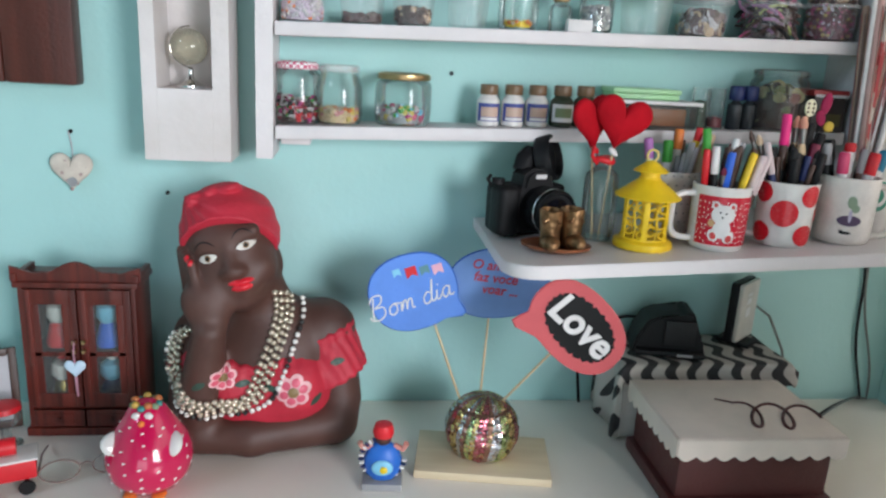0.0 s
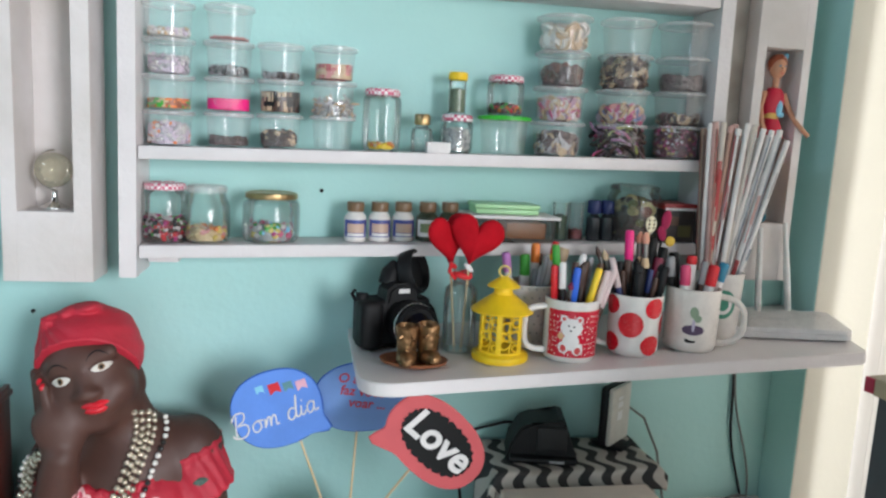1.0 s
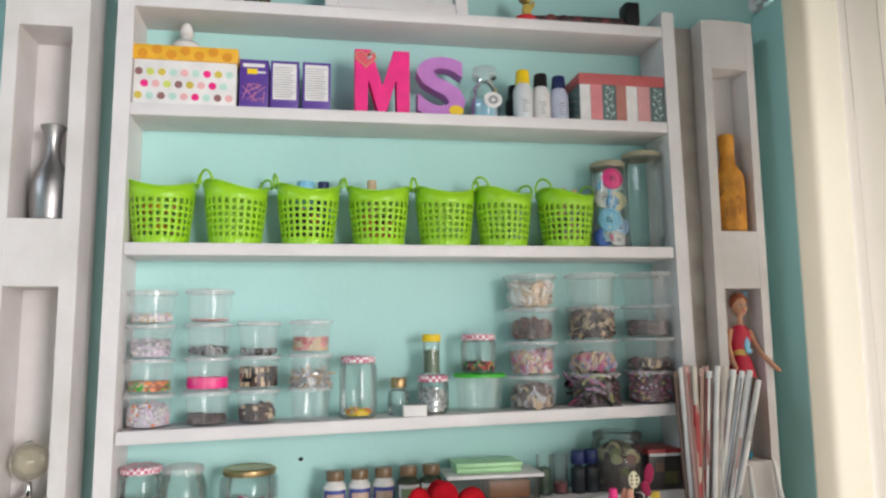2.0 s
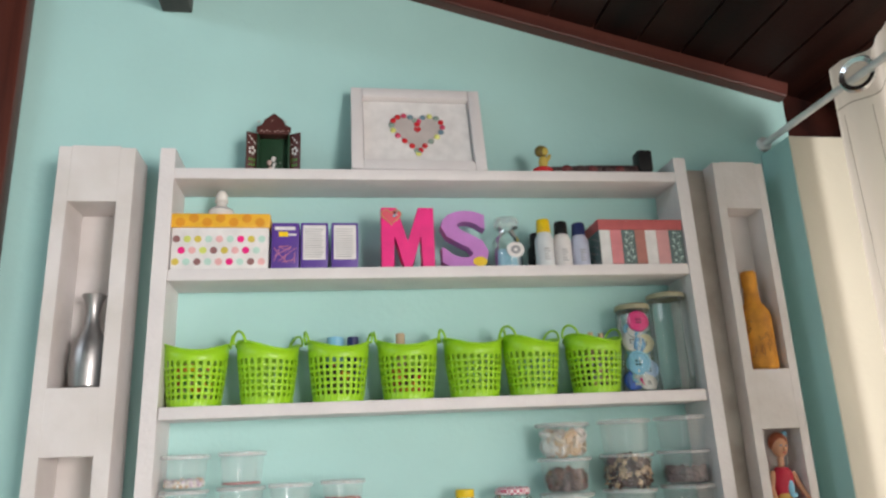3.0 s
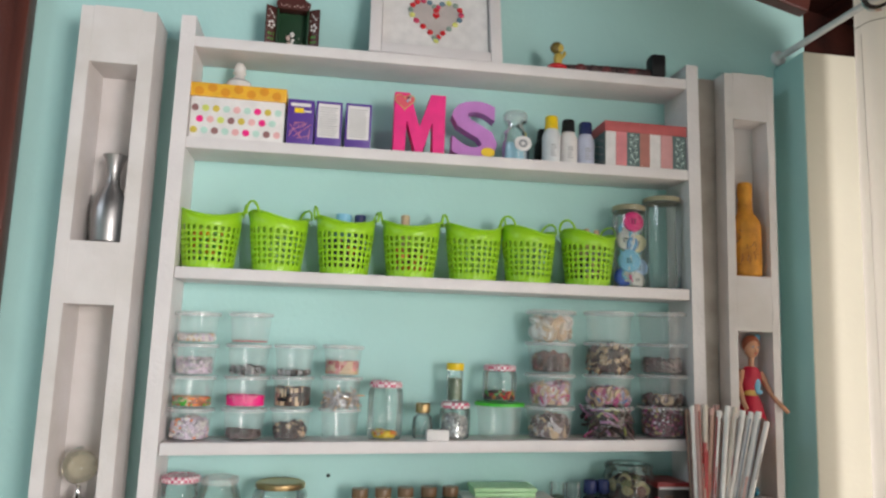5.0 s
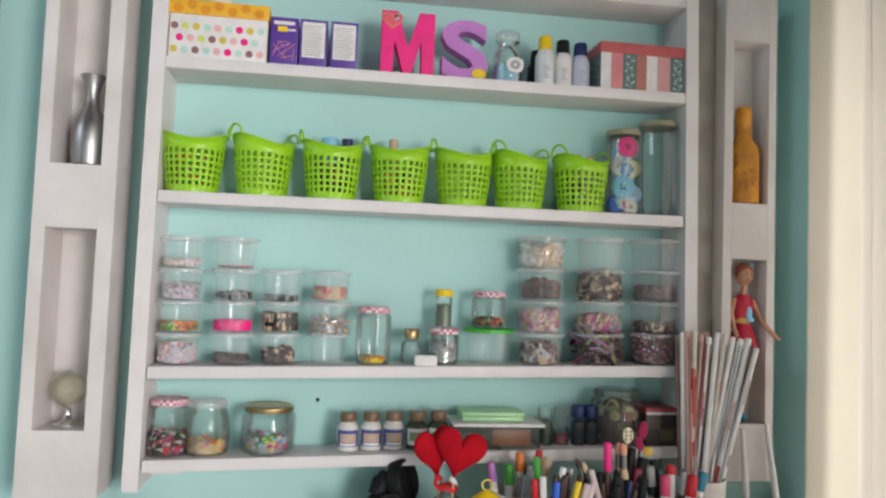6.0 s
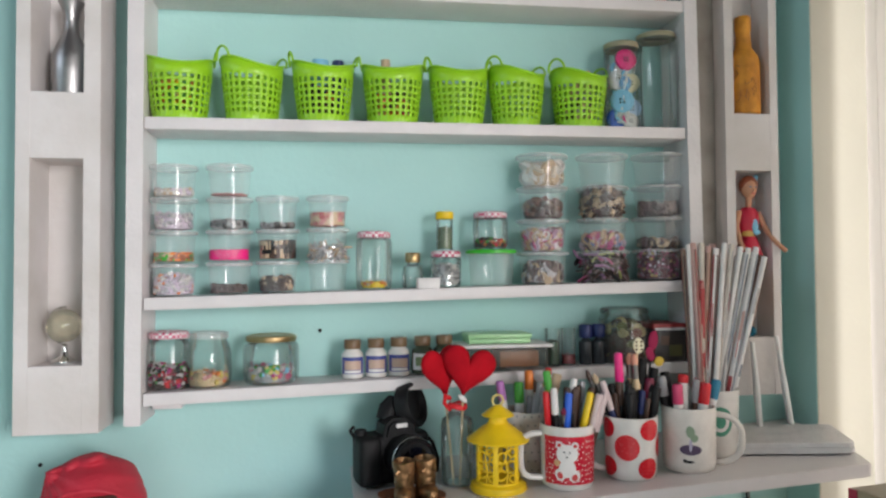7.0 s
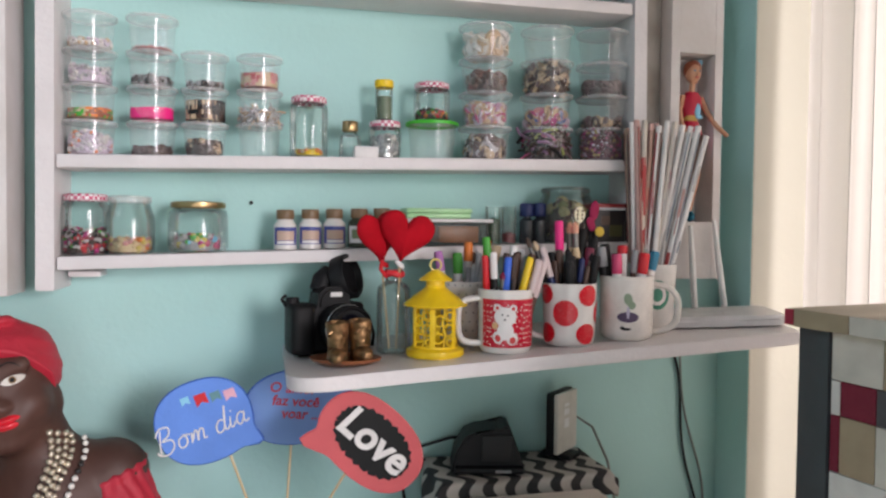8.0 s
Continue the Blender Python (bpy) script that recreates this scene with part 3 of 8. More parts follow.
CHECK = mat("red_white_gingham", (0.8, 0.75, 0.76), 0.45, var=0.02)
_nt = CHECK.node_tree
_ck = _nt.nodes.new("ShaderNodeTexChecker")
_ck.inputs["Scale"].default_value = 190
_ck.inputs[1].default_value, _ck.inputs[2].default_value = (0.8, 0.74, 0.75, 1), (0.58, 0.10, 0.19, 1)
_tc = _nt.nodes.new("ShaderNodeTexCoord")
_nt.links.new(_tc.outputs["Object"], _ck.inputs[0])
_nt.links.new(_ck.outputs[0], _nt.nodes["Principled BSDF"].inputs["Base Color"])

# lowest board
LACEY = paint("bead_ash", 0.55, 0.50, 0.50, 0.4)
jar(pose(0.030, -0.050, top(0, 0.027)), 0.0350, 0.094, 0.029, CHECK, "small glass jar of beads with a red and white lid", lidlabel="red and white checked lid")
heap("bead_filling", "mixed red, black and white beads in a glass jar", 0.030, -0.05, top(0, 0.027) + 0.004, 0.032, 0.036, [paint("bead_crimson", 0.35, 0.02, 0.05), BLACK, LACEY, LEAF, BROWN, MAGENTA, BLACK, RED, LACEY], 150, 0.0085, "bead", 2, core=BROWN)
jar(pose(0.093, -0.050, top(0, 0.093)), 0.0365, 0.090, 0.029, LIDPL, "round glass jar of pastel beads with a pale lid", lidlabel="pale cream lid", shoulder=0.6)
heap("bead_filling", "orange, yellow and pink beads in a glass jar", 0.093, -0.05, top(0, 0.093) + 0.004, 0.031, 0.022, [ORANGE, paint("bead_butter", 0.66, 0.50, 0.12), paint("rose", 0.6, 0.25, 0.25), BEIGE, BEIGE, BEIGE], 60, 0.009, "bead", 3, core=BEIGE)
jar(pose(0.194, -0.050, top(0, 0.192)), 0.0465, 0.080, 0.039, GOLD, "faceted glass jar with a gold lid holding small toys", 0.010, True, lidlabel="gold metal screw lid")
heap("sequin_filling", "bright mixed craft pieces in a glass jar", 0.192, -0.05, top(0, 0.192) + 0.004, 0.034, 0.026, [paint("toy_pink", 0.62, 0.12, 0.22), paint("bead_butter", 0.66, 0.50, 0.12), LEAF, LACEY, paint("toy_pink", 0.62, 0.12, 0.22), MAGENTA, SKYBLUE, LACEY], 60, 0.011, "bead", 4, core=GREY)


def paint_bottle(x, dark=False):
    z = top(0, x)
    k = thing("paint_bottle", "dark craft paint bottle with a brown cap" if dark else "small white craft paint bottle with a bronze cap", "bottle", "craft paint bottles", pose(x, -0.055, z))
    part("body", lathe([(0, 0.001), (0.0165, 0.001), (0.0185, 0.003), (0.0185, 0.040), (0.016, 0.044), (0.0125, 0.048), (0.0125, 0.051)], 28), paint("dark_olive", 0.03, 0.04, 0.02) if dark else CHINA, k)
    part("cap", lathe([(0.0138, 0.050), (0.0142, 0.051), (0.0142, 0.064), (0.0132, 0.0655), (0, 0.0655)], 28), paint("bronze_cap", 0.17, 0.10, 0.05, 0.35), k, "bronze coloured screw cap")

    def band(z0, z1, col, nm, a0=205, a1=335, d=0.0004):
        b = bmesh.new()
        vs = [[b.verts.new(((0.0185 + d) * math.cos(radians(a)), (0.0185 + d) * math.sin(radians(a)), zz)) for a in range(a0, a1 + 1, 10)] for zz in (z0, z1)]
        for i in range(len(vs[0]) - 1):
            b.faces.new([vs[0][i], vs[0][i + 1], vs[1][i + 1], vs[1][i]])
        part(nm, b, col, k)
    band(0.009, 0.037, paint("label_dark_blue", 0.05, 0.07, 0.28) if not dark else PAPER, "label_print")
    band(0.016, 0.031, paint("label_beige", 0.55, 0.38, 0.30) if not dark else paint("label_olive", 0.2, 0.25, 0.12), "label_picture", 225, 315, 0.0007)
    if not dark:
        band(0.0105, 0.0150, PAPER, "label_strip", 225, 315, 0.0007)


for x in (0.329, 0.369, 0.408):
    paint_bottle(x)
for x in (0.449, 0.487):
    paint_bottle(x, True)

# green and clear boxes, small tubes and a button jar at the dim end of the lowest board
z = top(0, 0.6)
k = thing("storage_box", "clear storage box with a white lid and coloured contents", "box", m=pose(0.59, -0.048, z))
part("tray", box(-0.075, 0.075, -0.04, 0.04, 0.0, 0.040, 0.004), glassy("smoky_box", (0.62, 0.66, 0.64), 0.25, (0.2, 0.22, 0.2), 0.4, 0.3, cap=0.06), k)
part("lid", box(-0.082, 0.082, -0.044, 0.044, 0.040, 0.046, 0.0025), PAPER, k, "white plastic lid")
part("contents", box(-0.01, 0.06, -0.032, 0.03, 0.006, 0.034, 0.004), ORANGE, k, "orange contents")
k = thing("soap_box", "pale green plastic box lying on a white lid", "box", m=pose(0.582, -0.045, z + 0.0465))
part("base", box(-0.055, 0.055, -0.03, 0.03, 0.0, 0.009, 0.003), paint("pale_green", 0.35, 0.62, 0.32, 0.35), k)
part("lid", box(-0.057, 0.057, -0.032, 0.032, 0.009, 0.017, 0.003), paint("pale_green", 0.35, 0.62, 0.32, 0.35), k)
for i, (x, c, cc) in enumerate(((0.684, CLEAR, LEAF), (0.713, CLEAR, CLEAR))):
    k = thing("glass_tube", "small clear tube of craft bits on the lowest board", "tube", "small tubes", pose(x, -0.05, top(0, x)))
    part("wall", lathe([(0, 0.001), (0.0135, 0.001), (0.0135, 0.066), (0.012, 0.066)], 20), c, k)
    part("filling", lathe([(0, 0.003), (0.0115, 0.003), (0.0115, (0.044, 0.018)[i]), (0, (0.048, 0.022)[i])], 16), (paint("dull_green", 0.03, 0.07, 0.03), paint("dull_red", 0.25, 0.03, 0.04))[i], k)
for x in (0.744, 0.768):
    k = thing("nail_polish", "dark bottle with a navy blue cap", "bottle", "navy capped bottles", pose(x, -0.055, top(0, x)))
    part("bottle", lathe([(0, 0), (0.012, 0), (0.0125, 0.002), (0.0125, 0.04), (0.006, 0.046), (0.006, 0.05)], 20), paint("smoky_dark", 0.03, 0.035, 0.04, 0.2), k)
    part("cap", lathe([(0.0112, 0.048), (0.0122, 0.05), (0.0122, 0.068), (0.010, 0.071), (0, 0.071)], 20), NAVY, k)
jar(pose(0.819, -0.05, top(0, 0.822)), 0.047, 0.098, 0.041, CLEAR, "wide clear glass jar of wooden buttons", 0.010)
heap("button_filling", "brown and cream wooden buttons in a clear jar", 0.819, -0.05, top(0, 0.822) + 0.004, 0.040, 0.066, [paint("button_sand", 0.42, 0.34, 0.17), BROWN, paint("button_rust", 0.20, 0.07, 0.05), paint("button_moss", 0.16, 0.16, 0.06), paint("button_sand", 0.42, 0.34, 0.17), BROWN], 34, 0.011, "chip", 6, core=BROWN)
k = thing("tin_box", "dark tin box with a red and white scalloped lid", "box", m=pose(0.893, -0.048, top(0, 0.893)))
part("body", box(-0.034, 0.026, -0.04, 0.04, 0, 0.058, 0.003), paint("dark_tin", 0.03, 0.022, 0.020), k)
part("printed_patch", box(-0.022, -0.006, -0.0408, -0.0402, 0.030, 0.046), paint("patch_umber", 0.10, 0.05, 0.03), k)
part("printed_patch", box(-0.006, 0.018, -0.0408, -0.0402, 0.010, 0.030), paint("patch_olive", 0.10, 0.09, 0.03), k)
part("lid", box(-0.035, 0.027, -0.041, 0.041, 0.058, 0.068, 0.002), paint("lid_red", 0.35, 0.03, 0.03), k)
for i in range(-1, 9):
    part("scallop", lathe([(0, -0.0006), (0.0028, -0.0006), (0.0028, 0.0006), (0, 0.0006)], 12, m=pose(-0.024 + i * 0.006, -0.0416, 0.0585, 90)), PAPER, k)

# second board: fillings of the stacked pots
zl = lambda x, j: top(1, x) + 0.0005 + j * LP + 0.0026
zr = lambda x, j: top(1, x) + 0.0005 + j * RP + 0.0026
DARKB = paint("dark_wood_bits", 0.045, 0.022, 0.018, 0.6)
LACE = paint("grey_lace", 0.50, 0.48, 0.50, 0.7)
LILA = paint("pale_lilac", 0.62, 0.52, 0.62, 0.5)
SAND = paint("sand", 0.55, 0.40, 0.26, 0.6)
TAUPE = paint("taupe_bits", 0.16, 0.10, 0.10, 0.6)
heap("bead_filling", "white and lilac beads with one orange piece in a clear pot", 0.037, -0.05, zl(0.037, 0), 0.031, 0.033, [CHINA, LILA, LILA, CHINA, LACE, CHINA, LILA, LACE, CHINA, LILA, LACE, LILA, ORANGE], 190, 0.0075, "bead", 11)
ribbon_roll(0.037, -0.05, zl(0.037, 1), 0.0315, 0.014, [SAND, ORANGE, paint("rust", 0.30, 0.10, 0.05), LEAF], "orange and sand patterned ribbon in a clear pot", 12)
heap("lace_filling", "grey and white lace pieces in a clear pot", 0.037, -0.05, zl(0.037, 2), 0.030, 0.026, [LACE, CHINA, LILA, GREY], 160, 0.006, "bead", 13)
heap("bead_filling", "cream pearl beads in a clear pot", 0.037, -0.05, zl(0.037, 3), 0.031, 0.014, [CHINA, SAND, CHINA, LILA], 90, 0.007, "bead", 14)
heap("wood_filling", "dark brown wooden pieces in a clear pot", 0.126, -0.05, zl(0.126, 0), 0.029, 0.014, [DARKB, DARKB, BROWN, TAUPE], 60, 0.008, "block", 15)
ribbon_roll(0.126, -0.05, zl(0.126, 1), 0.0315, 0.0165, [PINK], "magenta ribbon roll in a clear pot", 16)
heap("sequin_filling", "black and silver sequins in a clear pot", 0.126, -0.05, zl(0.126, 2), 0.030, 0.013, [BLACK, GREY, SILVER, BLACK], 80, 0.006, "chip", 17)
heap("bead_filling", "thin layer of pink beads in a clear pot", 0.126, -0.05, zl(0.126, 3), 0.029, 0.004, [paint("rose", 0.6, 0.25, 0.25)], 60, 0.003, "bead", 18)
heap("wood_filling", "dark brown wooden pieces with one beige piece in a clear pot", 0.204, -0.05, zl(0.204, 0), 0.028, 0.025, [DARKB, BROWN, DARKB, SAND, DARKB], 60, 0.011, "block", 19)
ribbon_roll(0.204, -0.05, zl(0.204, 1), 0.030, 0.030, [SAND, BROWN, SAND, BROWN, BLACK], "beige and brown striped animal print ribbon in a clear pot", 20)
heap("sequin_filling", "thin layer of dark bits in a clear pot", 0.204, -0.05, zl(0.204, 2), 0.028, 0.006, [BLACK, BROWN, GREY], 50, 0.006, "chip", 21)
heap("mesh_filling", "grey and silver trimming in a clear pot", 0.288, -0.05, zl(0.288, 1), 0.028, 0.018, [LACE, GREY, SILVER, SAND], 90, 0.007, "rod", 22)
ribbon_roll(0.288, -0.05, zl(0.288, 2), 0.029, 0.022, [paint("rosy_red", 0.45, 0.08, 0.09), paint("rose", 0.6, 0.25, 0.25), SAND], "rose red ribbon roll in a clear pot", 23)
R3 = (0.667, 0.780, 0.886)
heap("chain_filling", "grey and brown chain pieces in a clear pot", R3[0], -0.05, zr(R3[0], 0), 0.036, 0.036, [GREY, TAUPE, LACE, DARKB, SAND, TAUPE], 130, 0.008, "chip", 31, core=TAUPE)
heap("bead_filling", "pink, purple and beige beads in a clear pot", R3[0], -0.05, zr(R3[0], 1), 0.036, 0.036, [paint("rose", 0.6, 0.25, 0.25), LILA, SAND, CHINA, SAND, paint("cord_rose", 0.5, 0.10, 0.22), LILA, paint("dusty_mauve", 0.35, 0.18, 0.30)], 130, 0.010, "chip", 32, core=SAND)
heap("wood_filling", "brown wooden pieces in a clear pot", R3[0], -0.05, zr(R3[0], 2), 0.035, 0.034, [DARKB, TAUPE, BROWN, paint("chestnut", 0.16, 0.06, 0.04)], 40, 0.017, "block", 33, core=DARKB)
heap("shell_filling", "cream shells and cloth pieces in a clear pot", R3[0], -0.05, zr(R3[0], 3), 0.036, 0.040, [CHINA, SAND, CHINA, paint("shell_cream", 0.62, 0.55, 0.45)], 60, 0.015, "chip", 34)
heap("straw_filling", "pink, yellow and green cords in a dark heap in a clear pot", R3[1], -0.05, zr(R3[1], 0), 0.037, 0.048, [paint("cord_rose", 0.5, 0.10, 0.22), DARKB, BLACK, TAUPE, DARKB, paint("cord_lime", 0.42, 0.45, 0.14), BLACK, DARKB, BROWN, paint("cord_mauve", 0.30, 0.16, 0.28)], 60, 0.0125, "rod", 35, core=DARKB)
heap("bead_filling", "pink, blue and beige pieces in a clear pot", R3[1], -0.05, zr(R3[1], 1), 0.036, 0.028, [paint("cord_rose", 0.5, 0.10, 0.22), LILA, SAND, paint("dull_blue", 0.10, 0.18, 0.42), MAGENTA, paint("rose", 0.6, 0.25, 0.25), TAUPE, SAND], 80, 0.012, "chip", 36, core=TAUPE)
heap("star_filling", "dark pieces with beige wooden stars in a clear pot", R3[1], -0.05, zr(R3[1], 2), 0.038, 0.046, [BROWN, DARKB, SAND, paint("star_beige", 0.50, 0.36, 0.22), DARKB, TAUPE], 130, 0.0072, "star", 37, core=DARKB)
heap("bead_filling", "dark magenta heap with bright specks in a clear pot", R3[2], -0.05, zr(R3[2], 0), 0.037, 0.050, [MAGENTA, paint("dark_wine", 0.12, 0.01, 0.03), paint("dark_wine", 0.12, 0.01, 0.03), paint("plum_bits", 0.10, 0.03, 0.07), DARKB, paint("dark_wine", 0.12, 0.01, 0.03), paint("dull_gold", 0.45, 0.30, 0.10), paint("cord_rose", 0.5, 0.10, 0.22), LILA], 300, 0.0068, "bead", 38, core=paint("dark_wine", 0.12, 0.01, 0.03))
heap("wood_filling", "brown and beige pieces low in a clear pot", R3[2], -0.05, zr(R3[2], 1), 0.036, 0.016, [BROWN, DARKB, SAND, TAUPE], 60, 0.010, "chip", 39)
heap("bark_filling", "grey brown bark pieces in a clear pot", R3[2], -0.05, zr(R3[2], 2), 0.035, 0.026, [TAUPE, paint("greyish_brown", 0.12, 0.09, 0.085, 0.7)], 90, 0.011, "block", 40)

# jars and small bottles in the middle of the second board
z = top(1, 0.365)
jar(pose(0.366, -0.055, z), 0.031, 0.100, 0.026, CHECK, "tall glass jar with a checked lid", lidlabel="pink checked lid", shoulder=0.78)
heap("bead_filling", "amber beads at the bottom of a glass jar", 0.366, -0.055, z + 0.004, 0.022, 0.012, [ORANGE, YELLOW, SAND], 26, 0.007, "bead", 41)
k = thing("small_bottle", "tiny glass bottle with a gold cap", "bottle", m=pose(0.433, -0.055, top(1, 0.433)))
part("body", lathe([(0, 0.001), (0.017, 0.001), (0.0182, 0.004), (0.0182, 0.030), (0.0165, 0.038), (0.010, 0.043), (0.010, 0.047)], 24), CLEAR, k)
part("cap", lathe([(0.0125, 0.045), (0.0132, 0.047), (0.0132, 0.060), (0.0118, 0.062), (0, 0.062)], 24), GOLD, k)
solid("eraser", box(-0.0195, 0.0195, -0.009, 0.009, 0, 0.018, 0.002), PAPER, "white block label standing before the bottles", "eraser", at=pose(0.456, -0.082, top(1, 0.456), 0, 0, 2))
jar(pose(0.492, -0.05, top(1, 0.492)), 0.027, 0.064, 0.0235, CHECK, "squat glass jar with a checked lid", lidlabel="pink checked lid")
heap("bead_filling", "silver grey beads in a squat jar", 0.492, -0.05, top(1, 0.492) + 0.004, 0.023, 0.036, [GREY, LACE, SILVER, CHINA], 150, 0.006, "bead", 42)
k = thing("glitter_tube", "clear tube with a bright yellow cap on a jar", "tube", m=pose(0.490, -0.05, top(1, 0.492) + 0.0645))
part("tube", lathe([(0, 0.001), (0.0145, 0.001), (0.0145, 0.056), (0.013, 0.056)], 24), CLEAR, k)
part("filling", lathe([(0, 0.003), (0.0125, 0.003), (0.0125, 0.04), (0, 0.043)], 20), paint("olive_glitter", 0.16, 0.20, 0.12, 0.4), k)
part("cap", lathe([(0.015, 0.055), (0.0158, 0.056), (0.0158, 0.066), (0.0145, 0.0675), (0, 0.0675)], 24), YELLOW, k, "yellow plastic cap")
pot(pose(0.573, -0.05, top(1, 0.573)), 0.0455, 0.064, lid=paint("bright_green_lid", 0.03, 0.48, 0.02, 0.35), group="", label="clear plastic pot with a bright green lid")
jar(pose(0.572, -0.05, top(1, 0.573) + 0.0642), 0.031, 0.066, 0.027, CHECK, "small jar with a checked lid on the green lid", lidlabel="pink checked lid")
heap("bead_filling", "red and green seeds in a small jar", 0.572, -0.05, top(1, 0.573) + 0.0684, 0.027, 0.016, [LEAF, ORANGE, BROWN, RED, BLACK], 70, 0.007, "bead", 43)

# third board: contents of baskets and tall jars
def stub(x, y, z, r, h, c, label):
    k = thing("paint_tube", label, "tube", m=pose(x, y, z))
    part("body", lathe([(0, 0), (r, 0), (r, h * 0.7), (r * 0.8, h * 0.75)], 16), c, k)
    part("cap", lathe([(r * 0.9, h * 0.72), (r * 0.9, h), (r * 0.7, h + 0.001), (0, h + 0.001)], 16), c, k)


z = top(2, 0.3) + 0.004
stub(0.276, -0.045, z, 0.016, 0.108, SKYBLUE, "blue capped paint tube in a green basket")
stub(0.306, -0.045, z, 0.011, 0.108, NAVY, "dark blue capped paint tube in a green basket")
stub(0.388, -0.05, z, 0.009, 0.112, SAND, "cream capped paint tube in a green basket")
stub(0.735, -0.05, z, 0.006, 0.108, BEIGE, "wooden handled brush in a green basket")
stub(0.757, -0.045, z, 0.006, 0.107, BEIGE, "wooden handled brush in a green basket")
heap("craft_filling", "orange and yellow craft pieces in a green basket", 0.046, -0.052, z, 0.027, 0.06, [ORANGE, YELLOW, LEAF, SAND], 26, 0.018, "block", 51)
heap("craft_filling", "dark craft pieces in a green basket", 0.281, -0.055, z, 0.027, 0.06, [BLACK, NAVY, BROWN, ORANGE], 30, 0.018, "block", 52)
heap("craft_filling", "red and orange craft pieces in a green basket", 0.400, -0.052, z, 0.027, 0.05, [ORANGE, RED, BROWN, SAND], 30, 0.018, "block", 53)
heap("craft_filling", "dark grey pieces in a green basket", 0.737, -0.052, z, 0.027, 0.06, [GREY, BLACK, BEIGE], 26, 0.018, "block", 57)
x = 0.819
jar(pose(x, -0.052, top(2, x)), 0.031, 0.160, 0.029, paint("dull_olive_lid", 0.30, 0.27, 0.17, 0.4), "tall glass jar of large buttons with a metal lid", 0.011, shoulder=0.86)
for i, (dx, dz, r, c) in enumerate(((0.004, 0.128, 0.020, PINK), (-0.010, 0.092, 0.018, CHINA), (0.016, 0.088, 0.017, paint("cream_button", 0.72, 0.66, 0.40)), (-0.004, 0.052, 0.022, SKYBLUE), (0.016, 0.040, 0.018, paint("pale_blue", 0.40, 0.58, 0.78)), (-0.012, 0.022, 0.018, BLUE), (0.012, 0.016, 0.015, CHINA))):
    b = lathe([(0, -0.0015), (r * 0.8, -0.0015), (r * 0.85, -0.003), (r, -0.002), (r, 0.0015), (r * 0.9, 0.0022), (0, 0.0022)], 24)
    for a in range(4):
        lathe([(0, -0.0022), (r * 0.10, -0.0022), (0, -0.0015)], 8, bm=b, m=pose(r * 0.2 * math.cos(a * 1.571 + 0.8), r * 0.2 * math.sin(a * 1.571 + 0.8), 0), idx=1)
    b.transform(pose(0, 0, 0, -90) @ pose(0, 0, 0, 8 * (i % 3 - 1), 10 * (i % 2), 0))
    solid("button", b, [c, BLACK], "large round plastic button in a tall jar", "button", "buttons in the jar", at=pose(x + dx, -0.064 + 0.004 * (i % 3), top(2, x) + dz))
rr = random.Random(58)
b = bmesh.new()
for j in range(26):
    a = -1.57 + rr.uniform(-1.9, 1.9)
    q = pose(x + 0.0150 * math.cos(a), -0.046 + 0.0150 * math.sin(a), top(2, x) + 0.020 + j * 0.0041, 90 + rr.uniform(-18, 18), rr.uniform(-20, 20), math.degrees(a) + 90 + rr.uniform(-20, 20))
    w = rr.uniform(0.0095, 0.0145)
    c = rr.randrange(6)
    lathe([(0, 0.0016), (w * 0.70, 0.0016), (w * 0.78, 0.0026), (w * 0.94, 0.0026), (w, 0.001), (w, -0.001), (0, -0.001)], 22, bm=b, idx=c, m=q)
    for e in range(4):
        lathe([(0, 0), (0.0012, 0), (0, 0.0004)], 8, bm=b, idx=6, m=q @ pose(0.003 * (e % 2 * 2 - 1), 0.003 * (e // 2 * 2 - 1), 0.0018))
solid("button_filling", b, [SKYBLUE, CHINA, paint("button_blue", 0.16, 0.36, 0.62, 0.3), PINK, CHINA, paint("button_pale", 0.62, 0.74, 0.80, 0.3), GREY], "large blue, white and pink buttons filling a tall jar", "craft supplies", "", "stuff", smooth=30)
x = 0.888
jar(pose(x, -0.05, top(2, x)), 0.036, 0.180, 0.033, paint("dull_olive_lid", 0.30, 0.27, 0.17, 0.4), "tall empty glass jar with a gold lid", 0.010, shoulder=0.88)

# ---- fourth board ----
z = top(3, 0.08)
DOT = [PINK, paint("dot_mint", 0.45, 0.66, 0.58), paint("dot_mustard", 0.62, 0.48, 0.08), paint("dot_rose", 0.78, 0.42, 0.42), paint("dot_brown", 0.28, 0.13, 0.13), paint("dot_lime", 0.62, 0.68, 0.16)]
k = thing("gift_box", "white card box with coloured dots and an orange lid", "box", m=pose(0, 0, z))
part("body", box(0.002, 0.162, -0.090, -0.004, 0.0, 0.074, 0.0015), PAPER, k)
part("lid", box(0.0, 0.164, -0.092, -0.002, 0.074, 0.099, 0.002), paint("orange_lid", 0.80, 0.42, 0.03, 0.5), k, "orange printed lid")
b = bmesh.new()
rr = random.Random(5)
for r, row in enumerate(("214130143", "03542301", "120131254"[::-1])):
    for i, c in enumerate(row):
        lathe([(0, 0.0003), (0.0061, 0.0003), (0.0061, -0.0003)], 18, bm=b, idx=int(c), m=pose(0.0100 + i * 0.0176 + (0.0088 if r == 1 else 0), -0.0902, 0.0135 + r * 0.0200, 90))
part("printed_dots", b, DOT, k, "printed coloured dots")
b = bmesh.new()
